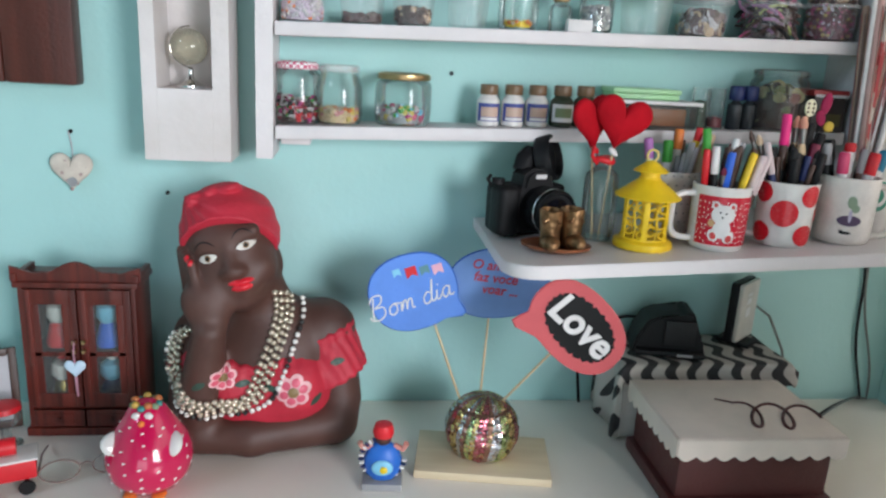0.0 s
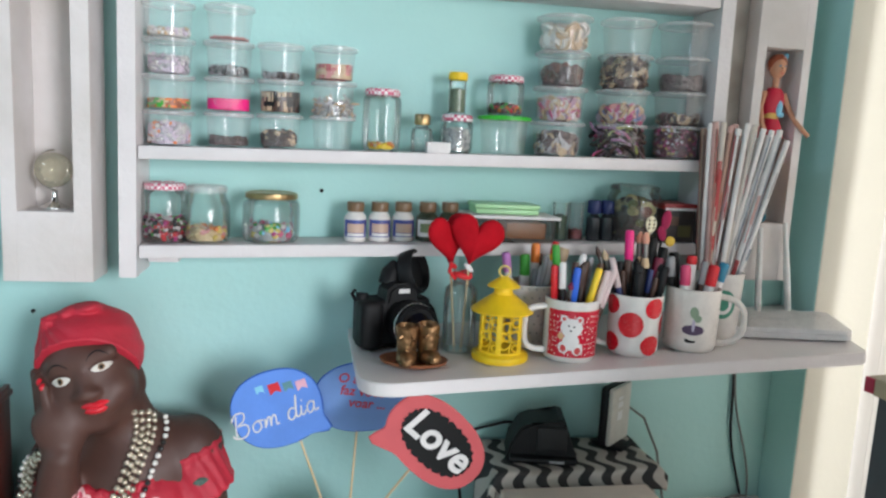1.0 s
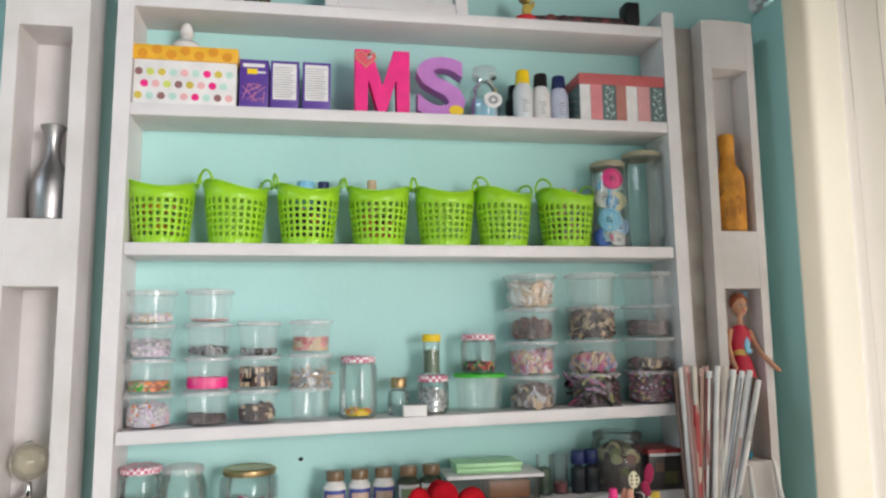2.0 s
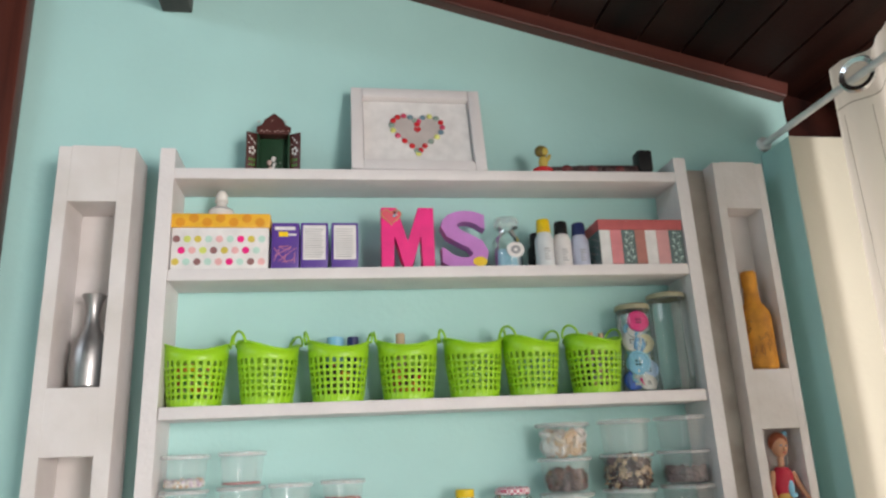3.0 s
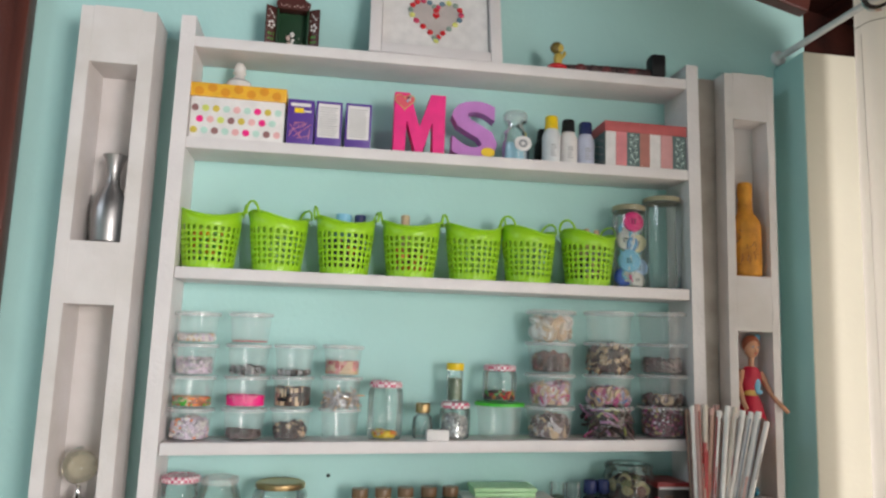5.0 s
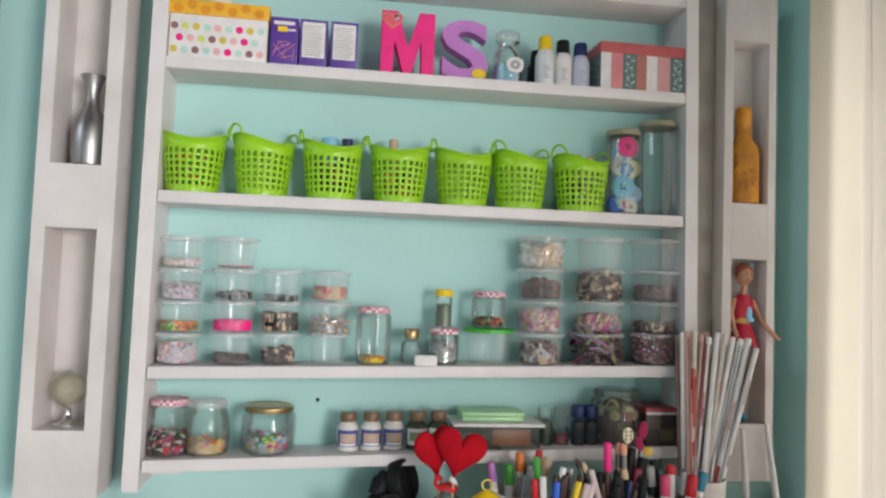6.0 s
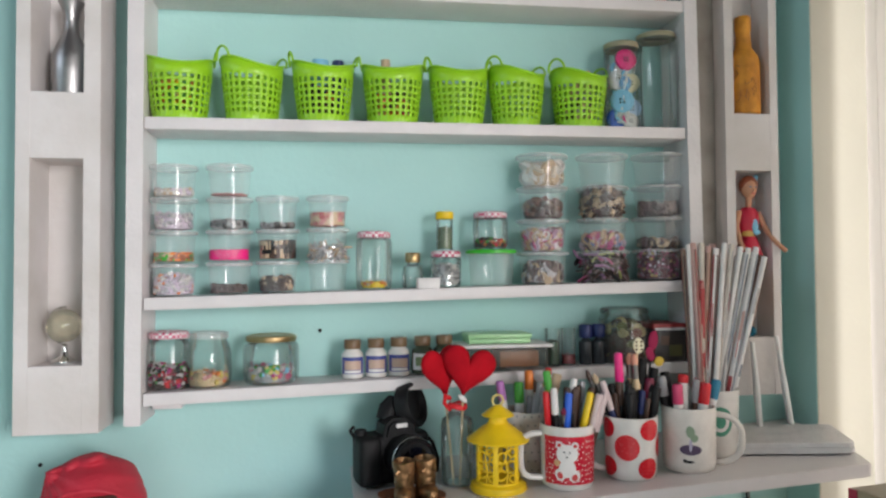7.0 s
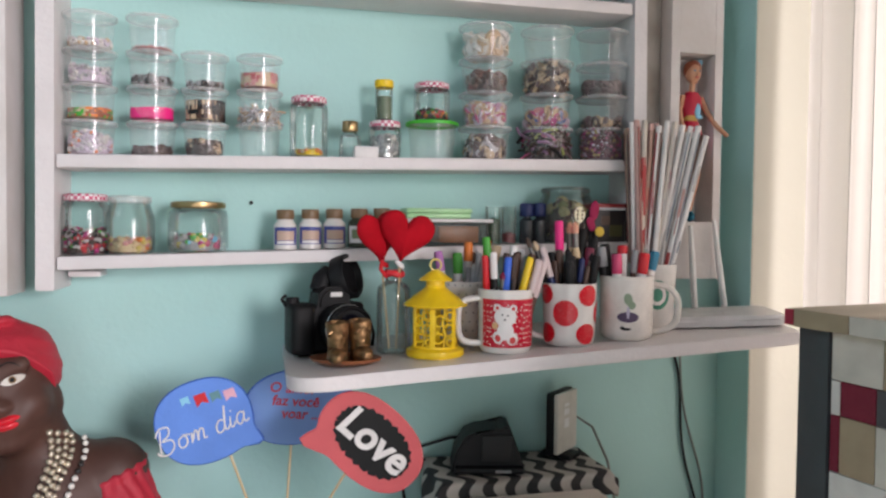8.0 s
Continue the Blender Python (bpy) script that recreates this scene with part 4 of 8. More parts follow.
for i in range(7):
    lathe([(0, 0.0003), (0.008, 0.0003), (0.008, -0.0003)], 16, bm=b, m=pose(0.015 + i * 0.022, -0.0922, 0.083 + 0.007 * (i % 2), 90))
part("printed_dots", b, paint("orange_dark_dots", 0.70, 0.28, 0.02), k)
k = thing("scent_bottle", "white round ornament bottle with a stopper", "bottle", m=pose(0.074, -0.045, z + 0.0995))
part("body", lathe([(0, 0), (0.016, 0), (0.023, 0.008), (0.022, 0.018), (0.011, 0.027), (0.008, 0.033), (0.012, 0.037)], 28), CHINA, k)
part("band", lathe([(0.0215, 0.0185), (0.0217, 0.0195), (0.0185, 0.0225)], 28), GREY, k)
part("stopper", lathe([(0.009, 0.037), (0.011, 0.04), (0.010, 0.05), (0.006, 0.056), (0, 0.056)], 24), CHINA, k)
for i, x in enumerate((0.167, 0.2165, 0.269)):
    zz = top(3, x)
    k = thing("kit_box", "purple card kit box standing on the shelf" if i == 0 else "purple card box with a white printed panel", "box", "purple kit boxes", pose(x, -0.088, zz))
    w, h = 0.0465, 0.083
    part("carton", box(0, w, 0, 0.05, 0, h, 0.001), PURPLE, k)
    b = bmesh.new()
    if i:
        part("panel", box(0.004, w - 0.004, -0.0005, 0.0, 0.016, h - 0.005), PAPER, k)
        for j in range(13):
            box(0.007, w - 0.008 - (j * 37 % 5) * 0.001, -0.0008, -0.0005, h - 0.0125 - j * 0.0042, h - 0.0112 - j * 0.0042, bm=b)
        part("print_lines", b, GREY, k)
    else:
        box(0.005, 0.040, -0.0004, 0, 0.070, 0.076, bm=b)
        box(0.012, 0.028, -0.0004, 0, 0.058, 0.067, bm=b, idx=1)
        box(0.028, 0.042, -0.0004, 0, 0.060, 0.063, bm=b)
        for j in range(11):
            c = tube([(0.004 + rr.random() * 0.038, -0.0003, 0.006 + rr.random() * 0.036) for _ in range(2)], 0.0007, 5)
            merge(b, c, 2)
        part("print", b, [PAPER, YELLOW, paint("print_rose", 0.6, 0.2, 0.3)], k)
# block letters
z = top(3, 0.40)
M_ = [(0, 0), (0.0225, 0), (0.0225, 0.066), (0.0395, 0.0), (0.0545, 0.0), (0.0715, 0.066), (0.0715, 0), (0.094, 0), (0.094, 0.111), (0.066, 0.111), (0.047, 0.045), (0.028, 0.111), (0, 0.111)]
k = thing("letter_m", "hot pink block letter M standing on the shelf", "letter", m=pose(0.356, -0.062, z))
part("letter", slab(M_, 0, 0.026, 0.001, m=UPRIGHT), PINK, k)
b = bmesh.new()
hp = [(0.019 * (16 * math.sin(t) ** 3) / 17, 0.017 * (13 * math.cos(t) - 5 * math.cos(2 * t) - 2 * math.cos(3 * t) - math.cos(4 * t)) / 17) for t in [6.283 * i / 40 for i in range(40)]]
part("heart_pattern", slab([(x + 0.018, y + 0.094) for x, y in hp], 0.0262, 0.0272, m=UPRIGHT), paint("heart_pink", 0.72, 0.10, 0.14), k)
part("heart_outline", tube([(x + 0.018, -0.0275, y + 0.094) for x, y in hp], 0.0008, 6, closed=True), paint("tan_line", 0.6, 0.35, 0.12), k)
for dx, dz, c in ((0.024, 0.101, BLACK), (0.027, 0.097, CHINA), (0.023, 0.095, SKYBLUE), (0.028, 0.103, GREY)):
    part("bead", ball(0.0025, pose(0.0 + dx, -0.0275, dz), sub=1), c, k)
k = thing("letter_s", "lilac foam block letter S on the shelf", "letter", m=pose(0.508, -0.060, top(3, 0.508) + 0.055))
b = lettering("S", 0.150, 0.014, 0.0042)
xs = [v.co.x for v in b.verts]
zs = [v.co.z for v in b.verts]
cx, cz, w, h = (min(xs) + max(xs)) / 2, (min(zs) + max(zs)) / 2, max(xs) - min(xs), max(zs) - min(zs)
for v in b.verts:
    v.co.x, v.co.z = (v.co.x - cx) * 0.086 / w, (v.co.z - cz) * 0.110 / h
part("letter", b, LILAC, k, smooth=30)
part("patch", lathe([(0, 0.0), (0.013, 0.0), (0.013, 0.001), (0, 0.001)], 24, m=pose(0.026, -0.015, -0.042, 90) @ Matrix.Diagonal((1, 0.7, 1, 1))), YELLOW, k, "round yellow patch")
# stoppered jar and three flasks
x = 0.590
k = thing("stoppered_jar", "clear jar of pale blue liquid with a round label", "jar", m=pose(x, -0.055, top(3, x)) @ Matrix.Diagonal((1.14, 1.1, 1, 1)))
part("body", lathe([(0, 0.001), (0.022, 0.001), (0.0235, 0.004), (0.0235, 0.055), (0.016, 0.068), (0.014, 0.075), (0.020, 0.080)], 28), CLEAR, k)
part("liquid", lathe([(0, 0.004), (0.0215, 0.004), (0.0215, 0.036), (0, 0.036)], 28), paint("pale_blue_gel", 0.30, 0.55, 0.68, 0.2), k)
part("stopper", lathe([(0.013, 0.078), (0.019, 0.082), (0.021, 0.092), (0.018, 0.099), (0, 0.100)], 28), glassy("milky_stopper", (0.95, 0.97, 0.97), 0.22, (0.8, 0.83, 0.83), 0.5), k)
part("label", lathe([(0, 0), (0.0145, 0), (0.0145, 0.001), (0, 0.001)], 28, m=pose(0.008, -0.0235, 0.033, 90)), PAPER, k, "round white paper label")
part("label_print", lathe([(0.003, 0), (0.008, 0), (0.008, 0.0006), (0.003, 0.0006), (0.003, 0)], 20, m=pose(0.008, -0.0242, 0.033, 90)), GREY, k)
for x, y, c, cc, h in ((0.657, -0.070, paint("pale_flask", 0.66, 0.68, 0.70), YELLOW, 0.092), (0.693, -0.062, PAPER, BLACK, 0.090), (0.728, -0.060, paint("lilac_flask", 0.52, 0.54, 0.66), NAVY, 0.088), (0.652, -0.035, BLACK, BLACK, 0.076)):
    k = thing("paint_flask", "slim craft paint flask with a coloured cap", "bottle", "paint flasks", pose(x, y, top(3, x)))
    part("body", lathe([(0, 0.001), (0.0165, 0.001), (0.0175, 0.003), (0.0175, h * 0.58), (0.013, h * 0.70), (0.0115, h * 0.73)], 26), c, k)
    part("cap", lathe([(0.0125, h * 0.72), (0.0128, h * 0.74), (0.0118, h - 0.002), (0.0105, h), (0, h)], 26), cc, k)
    if c is not BLACK:
        b = bmesh.new()
        for j in range(5):
            box(-0.006, 0.005 - j % 3 * 0.002, -0.0182, -0.0168, 0.012 + j * 0.005, 0.0135 + j * 0.005, bm=b)
        part("print_lines", b, GREY, k)
# lidded box with striped paper
k = thing("striped_box", "striped pink and grey card box with a red lid", "box", m=pose(0.755, -0.093, top(3, 0.84)))
part("body", box(0.002, 0.163, 0.002, 0.088, 0.0, 0.066, 0.001), PAPER, k)
part("lid", box(0.0, 0.165, 0.0, 0.090, 0.066, 0.086, 0.0015), paint("salmon_red_lid", 0.50, 0.10, 0.10, 0.6), k, "salmon red card lid")
STR = [paint("strip_pink", 0.66, 0.22, 0.24), paint("strip_slate", 0.10, 0.15, 0.15), paint("strip_rust", 0.42, 0.16, 0.13), paint("strip_cream", 0.70, 0.62, 0.56), paint("strip_rose", 0.62, 0.30, 0.30)]
b = bmesh.new()
for x0, x1, i in ((0.022, 0.044, 0), (0.044, 0.070, 1), (0.070, 0.090, 2), (0.112, 0.136, 4), (0.136, 0.163, 1)):
    box(x0, x1 - 0.0005, 0.0005, 0.0018, 0.0005, 0.0655, bm=b, idx=i)
box(0.0005, 0.0018, 0.002, 0.088, 0.0005, 0.0655, bm=b, idx=1)
part("printed_stripes", b, STR, k)
b = bmesh.new()
for cx in (0.057, 0.150):
    tube([(cx + 0.004 * math.sin(j * 1.1), 0.0003, 0.003 + j * 0.004) for j in range(16)], 0.0005, 5, bm=b)
    for j in range(9):
        s = 1 if j % 2 else -1
        blob(cx + s * (0.0055 + 0.002 * math.sin(j * 2.1)), 0.0002, 0.007 + j * 0.0066, 0.0034, 0.0004, 0.0016, (0, -s * 35, 0), b, 0, 2)
        blob(cx - s * 0.006, 0.0002, 0.010 + j * 0.0062, 0.0013, 0.0004, 0.0013, (0, 0, 0), b, 0, 1)
part("printed_sprays", b, paint("scroll_mint", 0.45, 0.60, 0.56), k)
b = bmesh.new()
for i in range(22):
    ball(0.0022, pose(0.0004, 0.008 + (i * 0.137 % 1) * 0.075, 0.006 + (i * 0.317 % 1) * 0.055) @ Matrix.Diagonal((0.2, 1, 1, 1)), b, 0, 1)
part("printed_flowers", b, paint("flower_pale", 0.55, 0.42, 0.42), k)

# ---- top board ----
z = top(4, 0.16)
k = thing("oratory", "small painted wooden oratory with open doors", "ornament", m=pose(0.163, -0.045, z))
DG, DR = paint("oratory_green", 0.012, 0.05, 0.022), paint("oratory_maroon", 0.07, 0.015, 0.012)
part("back_panel", box(-0.027, 0.027, 0.010, 0.014, 0, 0.090, 0.001), DG, k)
part("base", box(-0.030, 0.030, -0.016, 0.014, 0, 0.008, 0.001), DR, k)
part("gable", slab([(-0.031, 0.088), (0.031, 0.088), (0.031, 0.098), (0.020, 0.102), (0.018, 0.112), (0.0, 0.126), (-0.018, 0.112), (-0.020, 0.102), (-0.031, 0.098)], 0.008, 0.013, 0.001, m=UPRIGHT), DR, k)
part("ceiling_board", box(-0.029, 0.029, -0.0135, 0.0095, 0.0832, 0.0878, 0.001), DR, k)
for e in (-1, 1):
    part("side_board", box(e * 0.0275 - 0.0015, e * 0.0275 + 0.0015, -0.012, 0.0095, 0.0082, 0.083, 0.0006), DG, k)
for s in (-1, 1):
    d = part("door", box(0, 0.021, 0, 0.004, 0.008, 0.088, 0.001), DR, k, at=pose(0.029, -0.004, 0, 0, 0, -28) if s > 0 else pose(-0.029 - 0.0185, -0.0139, 0, 0, 0, 28))
    b = bmesh.new()
    for j in range(5):
        a = j * 1.2566
        blob(0.0105 + 0.005 * math.cos(a), -0.0004, 0.052 + 0.006 * math.sin(a), 0.0025, 0.0006, 0.0032, bm=b, sub=1)
    for j in range(6):
        blob(0.006 + (j % 3) * 0.0045, -0.0004, 0.024 + (j // 3) * 0.010, 0.0012, 0.0005, 0.003, bm=b, idx=1, sub=1)
        blob(0.004 + (j * 0.37 % 1) * 0.014, -0.0004, 0.066 + (j * 0.61 % 1) * 0.016, 0.0016, 0.0005, 0.0016, bm=b, sub=1)
    part("painted_flower", b, [CHINA, LEAF], d)
b = bmesh.new()
for j in range(12):
    blob(-0.027 + (j * 0.0049), -0.0136, 0.088 + (0.02 if j % 5 == 0 else 0) + 0.002 * (j % 2), 0.0015, 0.0005, 0.0015, bm=b, sub=1)
for j in range(9):
    blob(-0.010 + (j * 0.37 % 1) * 0.02, 0.004, 0.012 + (j * 0.21 % 1) * 0.034, 0.005, 0.004, 0.006, bm=b, idx=j % 3, sub=1)
part("painted_details", b, [paint("bouquet_rose", 0.55, 0.40, 0.35), CHINA, DG], k)
k = thing("picture_frame", "white framed heart of coloured beads leaning on the wall", "picture")
fm = Matrix.Translation((0.305, -0.062, top(4, 0.43) + 0.001)) @ pose(0, 0, 0, -13.5, 0, 0)
k.matrix_basis = fm
W_, H_ = 0.252, 0.194
for n, a in (("frame_side", (0, 0.022, 0, H_)), ("frame_side", (W_ - 0.022, W_, 0, H_)), ("frame_rail", (0.0222, W_ - 0.0222, 0, 0.022)), ("frame_rail", (0.0222, W_ - 0.0222, H_ - 0.022, H_))):
    part(n, box(a[0], a[1], -0.021, 0.0, a[2], a[3], 0.002), WHITE, k)
part("mat_board", box(0.0236, W_ - 0.0236, -0.008, -0.004, 0.0236, H_ - 0.0236), PAPER, k)
# grey behind the gap draws the shadow line of the inner edge
part("rebate", box(0.0215, W_ - 0.0215, -0.0035, -0.0005, 0.0215, H_ - 0.0215), GREY, k, "grey rebate of the frame, its shadow line put into the colour")
part("backing", box(0.004, W_ - 0.004, 0.0002, 0.003, 0.004, H_ - 0.004), BROWN, k)
hx = lambda t: 0.049 * 16 * math.sin(t) ** 3 / 16
hz = lambda t: 0.047 * (13 * math.cos(t) - 5 * math.cos(2 * t) - 2 * math.cos(3 * t) - math.cos(4 * t)) / 15
part("heart_cloth", slab([(W_ / 2 + 0.95 * hx(t), H_ / 2 + 0.95 * hz(t)) for t in [6.283 * i / 48 for i in range(48)]], 0.0085, 0.0095, m=UPRIGHT), paint("heart_grey_cloth", 0.50, 0.44, 0.42, 0.8), k)
for i in range(26):
    t = 6.283 * (i + 0.5 + 0.35 * math.sin(2 * 6.283 * i / 26)) / 26
    part("bead", blob(W_ / 2 + hx(t), -0.0105, H_ / 2 + hz(t), 0.0058, 0.0030, 0.0058, sub=2), (RED, paint("bead_rose", 0.60, 0.05, 0.12), paint("dull_teal", 0.14, 0.24, 0.30), paint("bead_lime", 0.72, 0.72, 0.20), paint("bead_grey_green", 0.25, 0.33, 0.28), RED)[(i + i // 6) % 6], k)
part("heart_bead", slab([(W_ / 2 + 0.14 * hx(t), H_ / 2 + 0.004 + 0.14 * hz(t)) for t in [6.283 * i / 20 for i in range(20)]], 0.0095, 0.0115, m=UPRIGHT), RED, k)
x = 0.665
k = thing("carved_figure", "painted carved reclining figurine with a long dark body", "figurine", m=pose(x, -0.074, top(4, x)))
b = bmesh.new()
blob(0.0, 0, 0.008, 0.020, 0.016, 0.008, bm=b, idx=0)
blob(0.002, 0, 0.026, 0.009, 0.008, 0.014, bm=b, idx=1)
blob(-0.001, -0.002, 0.047, 0.013, 0.010, 0.012, bm=b, idx=2)
blob(0.004, -0.010, 0.044, 0.006, 0.004, 0.008, bm=b, idx=1)
blob(0.012, 0, 0.034, 0.004, 0.006, 0.010, (0, 30, 0), bm=b, idx=1)
tube([(0.015, 0, 0.008), (0.09, 0, 0.011), (0.19, 0, 0.012)], [0.008, 0.0095, 0.010], 10, bm=b, idx=3)
for j in range(6):
    blob(0.045 + j * 0.026, -0.004, 0.010, 0.012, 0.010, 0.009, (0, 0, j * 25), b, 3 if j % 2 else 5, 2)
box(0.187, 0.216, -0.016, 0.016, 0.006, 0.050, 0.006, bm=b, idx=4)
tube([(0.195, 0, 0.0), (0.195, 0, 0.01)], 0.006, 8, bm=b, idx=4)
part("figure", b, [RED, paint("figure_yellow", 0.55, 0.40, 0.08), paint("figure_olive", 0.16, 0.11, 0.02), paint("figure_dark", 0.05, 0.02, 0.02), BLACK, paint("figure_maroon", 0.16, 0.03, 0.03)], k)

# ---- things in the niches ----
solid("metal_vase", lathe([(0, 0.001), (0.022, 0.001), (0.026, 0.004), (0.0285, 0.035), (0.028, 0.060), (0.022, 0.082), (0.0125, 0.102), (0.0105, 0.122), (0.0135, 0.142), (0.0195, 0.155), (0.0185, 0.156), (0.011, 0.142), (0.008, 0.12)], 36), paint("brushed_steel", 0.40, 0.385, 0.38, 0.42, 1.0), "brushed metal carafe vase in a wall niche", "vase", at=pose(-0.122, -0.058, 1.7475))
k = thing("table_globe", "small glass globe on a chrome stand in a wall niche", "globe", m=pose(-0.128, -0.058, 1.3215))
part("ball", ball(0.0270, pose(0, 0, 0.059), sub=3), glassy("globe_glass", (0.90, 0.88, 0.80), 0.16, (0.80, 0.76, 0.62), 1.0, 0.05, cap=0.6), k, "pale glass ball")
part("meridian", tube([(0.0295 * math.sin(a), 0.004, 0.059 + 0.0295 * math.cos(a)) for a in [0.3 + i * 0.19 - 3.3 for i in range(17)]], 0.0016, 8), CHROME, k)
part("base", lathe([(0, 0), (0.021, 0), (0.021, 0.003), (0.012, 0.007), (0.006, 0.012), (0.004, 0.022), (0.005, 0.027), (0.003, 0.030), (0, 0.030)], 28), CHROME, k)
b = lathe([(0, 0.001), (0.026, 0.001), (0.029, 0.004), (0.029, 0.100), (0.026, 0.112), (0.0150, 0.128), (0.0130, 0.158), (0.0145, 0.162), (0.0145, 0.186), (0.012, 0.189), (0, 0.189)], 32)
rr = random.Random(8)
OCHRE = mat("orange_cracked_paint", (0.70, 0.30, 0.03), 0.6, var=0.15, scale=30, bump=1.0, bscale=160, stain=(0.50, 0.18, 0.02))
k = thing("painted_bottle", "orange crackle painted bottle in a wall niche", "bottle", m=pose(1.066, -0.046, 1.7515))
part("bottle", b, OCHRE, k)
b = bmesh.new()
for i in range(11):
    a, zz = rr.uniform(3.3, 6.1), rr.uniform(0.01, 0.09)
    pts = []
    for j in range(5):
        pts.append((0.0291 * math.cos(a), 0.0291 * math.sin(a), zz))
        a += rr.uniform(-0.22, 0.22)
        zz = max(0.004, min(0.097, zz + rr.uniform(-0.014, 0.014)))
    tube(pts, 0.0006, 5, bm=b)
part("crack", b, paint("crack_brown", 0.22, 0.07, 0.01), k)
# fashion doll, one plain shape
DSK = paint("doll_skin", 0.60, 0.30, 0.18, 0.45)
b = bmesh.new()
blob(0, 0, 0.276, 0.014, 0.015, 0.019, bm=b, idx=0)
blob(0.001, 0.005, 0.283, 0.0172, 0.0160, 0.019, bm=b, idx=1)
blob(0.004, 0.016, 0.284, 0.010, 0.008, 0.011, bm=b, idx=1)
tube([(0, 0, 0.235), (0, 0, 0.262)], 0.0055, 10, bm=b, idx=0)
lathe([(0, 0.242), (0.012, 0.240), (0.019, 0.230), (0.020, 0.212), (0.0145, 0.190), (0.013, 0.184)], 24, bm=b, idx=2, sy=0.75)
lathe([(0.013, 0.186), (0.018, 0.176), (0.026, 0.152), (0.030, 0.138), (0.010, 0.137)], 24, bm=b, idx=2, sy=0.85, m=pose(0.003, 0, 0))
blob(0.006, -0.0135, 0.206, 0.006, 0.003, 0.013, bm=b, idx=3)
lathe([(0.0152, 0.196), (0.0152, 0.194), (0.0142, 0.188), (0.0140, 0.186)], 24, bm=b, idx=5, sy=0.80)
blob(0.010, -0.0130, 0.194, 0.007, 0.003, 0.005, bm=b, idx=3)
blob(0.013, 0.004, 0.296, 0.006, 0.004, 0.009, (0, 35, 0), bm=b, idx=3)
blob(0.010, 0.010, 0.276, 0.006, 0.008, 0.017, (0, -14, 0), bm=b, idx=1)
blob(0, -0.016, 0.272, 0.003, 0.003, 0.004, bm=b, idx=0)
blob(0, -0.0142, 0.266, 0.0034, 0.002, 0.0012, bm=b, idx=2)
for s in (-1, 1):
    blob(s * 0.005, -0.0135, 0.278, 0.0024, 0.0018, 0.0014, bm=b, idx=4)
for s in (-1, 1):
    tube([(0.009 + s * 0.010, 0, 0.145), (0.010 + s * 0.008, -0.002, 0.085), (0.003 + s * 0.006, 0, 0.02)], [0.0112, 0.0084, 0.0056], 12, bm=b, idx=0)
    blob(0.003 + s * 0.006, -0.006, 0.010, 0.0065, 0.013, 0.010, bm=b, idx=4)
tube([(-0.018, 0, 0.232), (-0.026, -0.004, 0.205), (-0.024, -0.014, 0.175), (-0.020, -0.022, 0.160)], [0.006, 0.0052, 0.0045, 0.004], 10, bm=b, idx=0)
tube([(0.018, 0, 0.232), (0.030, -0.006, 0.205), (0.040, -0.022, 0.180), (0.058, -0.034, 0.160)], [0.006, 0.0052, 0.0045, 0.004], 10, bm=b, idx=0)
solid("fashion_doll", b, [DSK, paint("doll_hair", 0.30, 0.07, 0.03, 0.4), paint("doll_dress", 0.52, 0.01, 0.04), SKYBLUE, paint("doll_shoes", 0.02, 0.20, 0.30), paint("doll_belt", 0.60, 0.36, 0.08)], "red dressed fashion doll standing in a wall niche", "doll", at=pose(1.056, -0.050, 1.338, 0, 3, 0))

# ---- things on the wall table ----
def mug(m, r0, r1, h, body, label, handle, reach=0.034, rise=0.036, square=0.8):
    k = thing("mug", label, "mug", "mugs of pens", m)
    part("cup", lathe([(0, 0.002), (r0 * 0.86, 0.0), (r0 * 0.95, 0.003), (r0, 0.012), (r1, h), (r1 - 0.0015, h + 0.0012), (r1 - 0.0032, h), (r0 - 0.004, 0.008), (0, 0.006)], 40), body, k)
    if handle is not None:
        pts = []
        for i in range(15):
            a = -1.75 + 3.5 * i / 14
            pts.append((r0 - 0.006 + reach * max(0, math.cos(a)) ** square + (0.003 if abs(a) < 1.6 else 0), 0, h * 0.50 + rise * math.copysign(abs(math.sin(a)) ** square, a)))
        part("handle", tube(pts, 0.0048, 10), body, k, at=pose(0, 0, 0, 0, 0, handle))
    return k


def wrap(k, name, r0, r1, h, spots, material, d=0.0005):
    """Flat printed shapes laid on the side of a cup: (angle, height, half width, half height, tilt)."""
    b = bmesh.new()
    for i, (a, z, w, hh, tilt) in enumerate(spots):
        rows = []
        for q in (1.0, 0.66, 0.33):
            row = []
            for j in range(20):
                t = 6.283 * j / 20
                u, v = w * q * math.cos(t), hh * q * math.sin(t)
                u, v = u * math.cos(tilt) - v * math.sin(tilt), u * math.sin(tilt) + v * math.cos(tilt)
                zz = z + v
                R = r0 + (r1 - r0) * zz / h + d
                an = radians(a) + u / R
                row.append(b.verts.new((R * math.cos(an), R * math.sin(an), zz)))
            rows.append(row)
        R = r0 + (r1 - r0) * z / h + d
        c = b.verts.new((R * math.cos(radians(a)), R * math.sin(radians(a)), z))
        for A, B in zip(rows, rows[1:]):
            for j in range(20):
                b.faces.new([A[j], A[(j + 1) % 20], B[(j + 1) % 20], B[j]])
        for j in range(20):
            b.faces.new([rows[-1][j], rows[-1][(j + 1) % 20], c])
    return part(name, b, material, k)


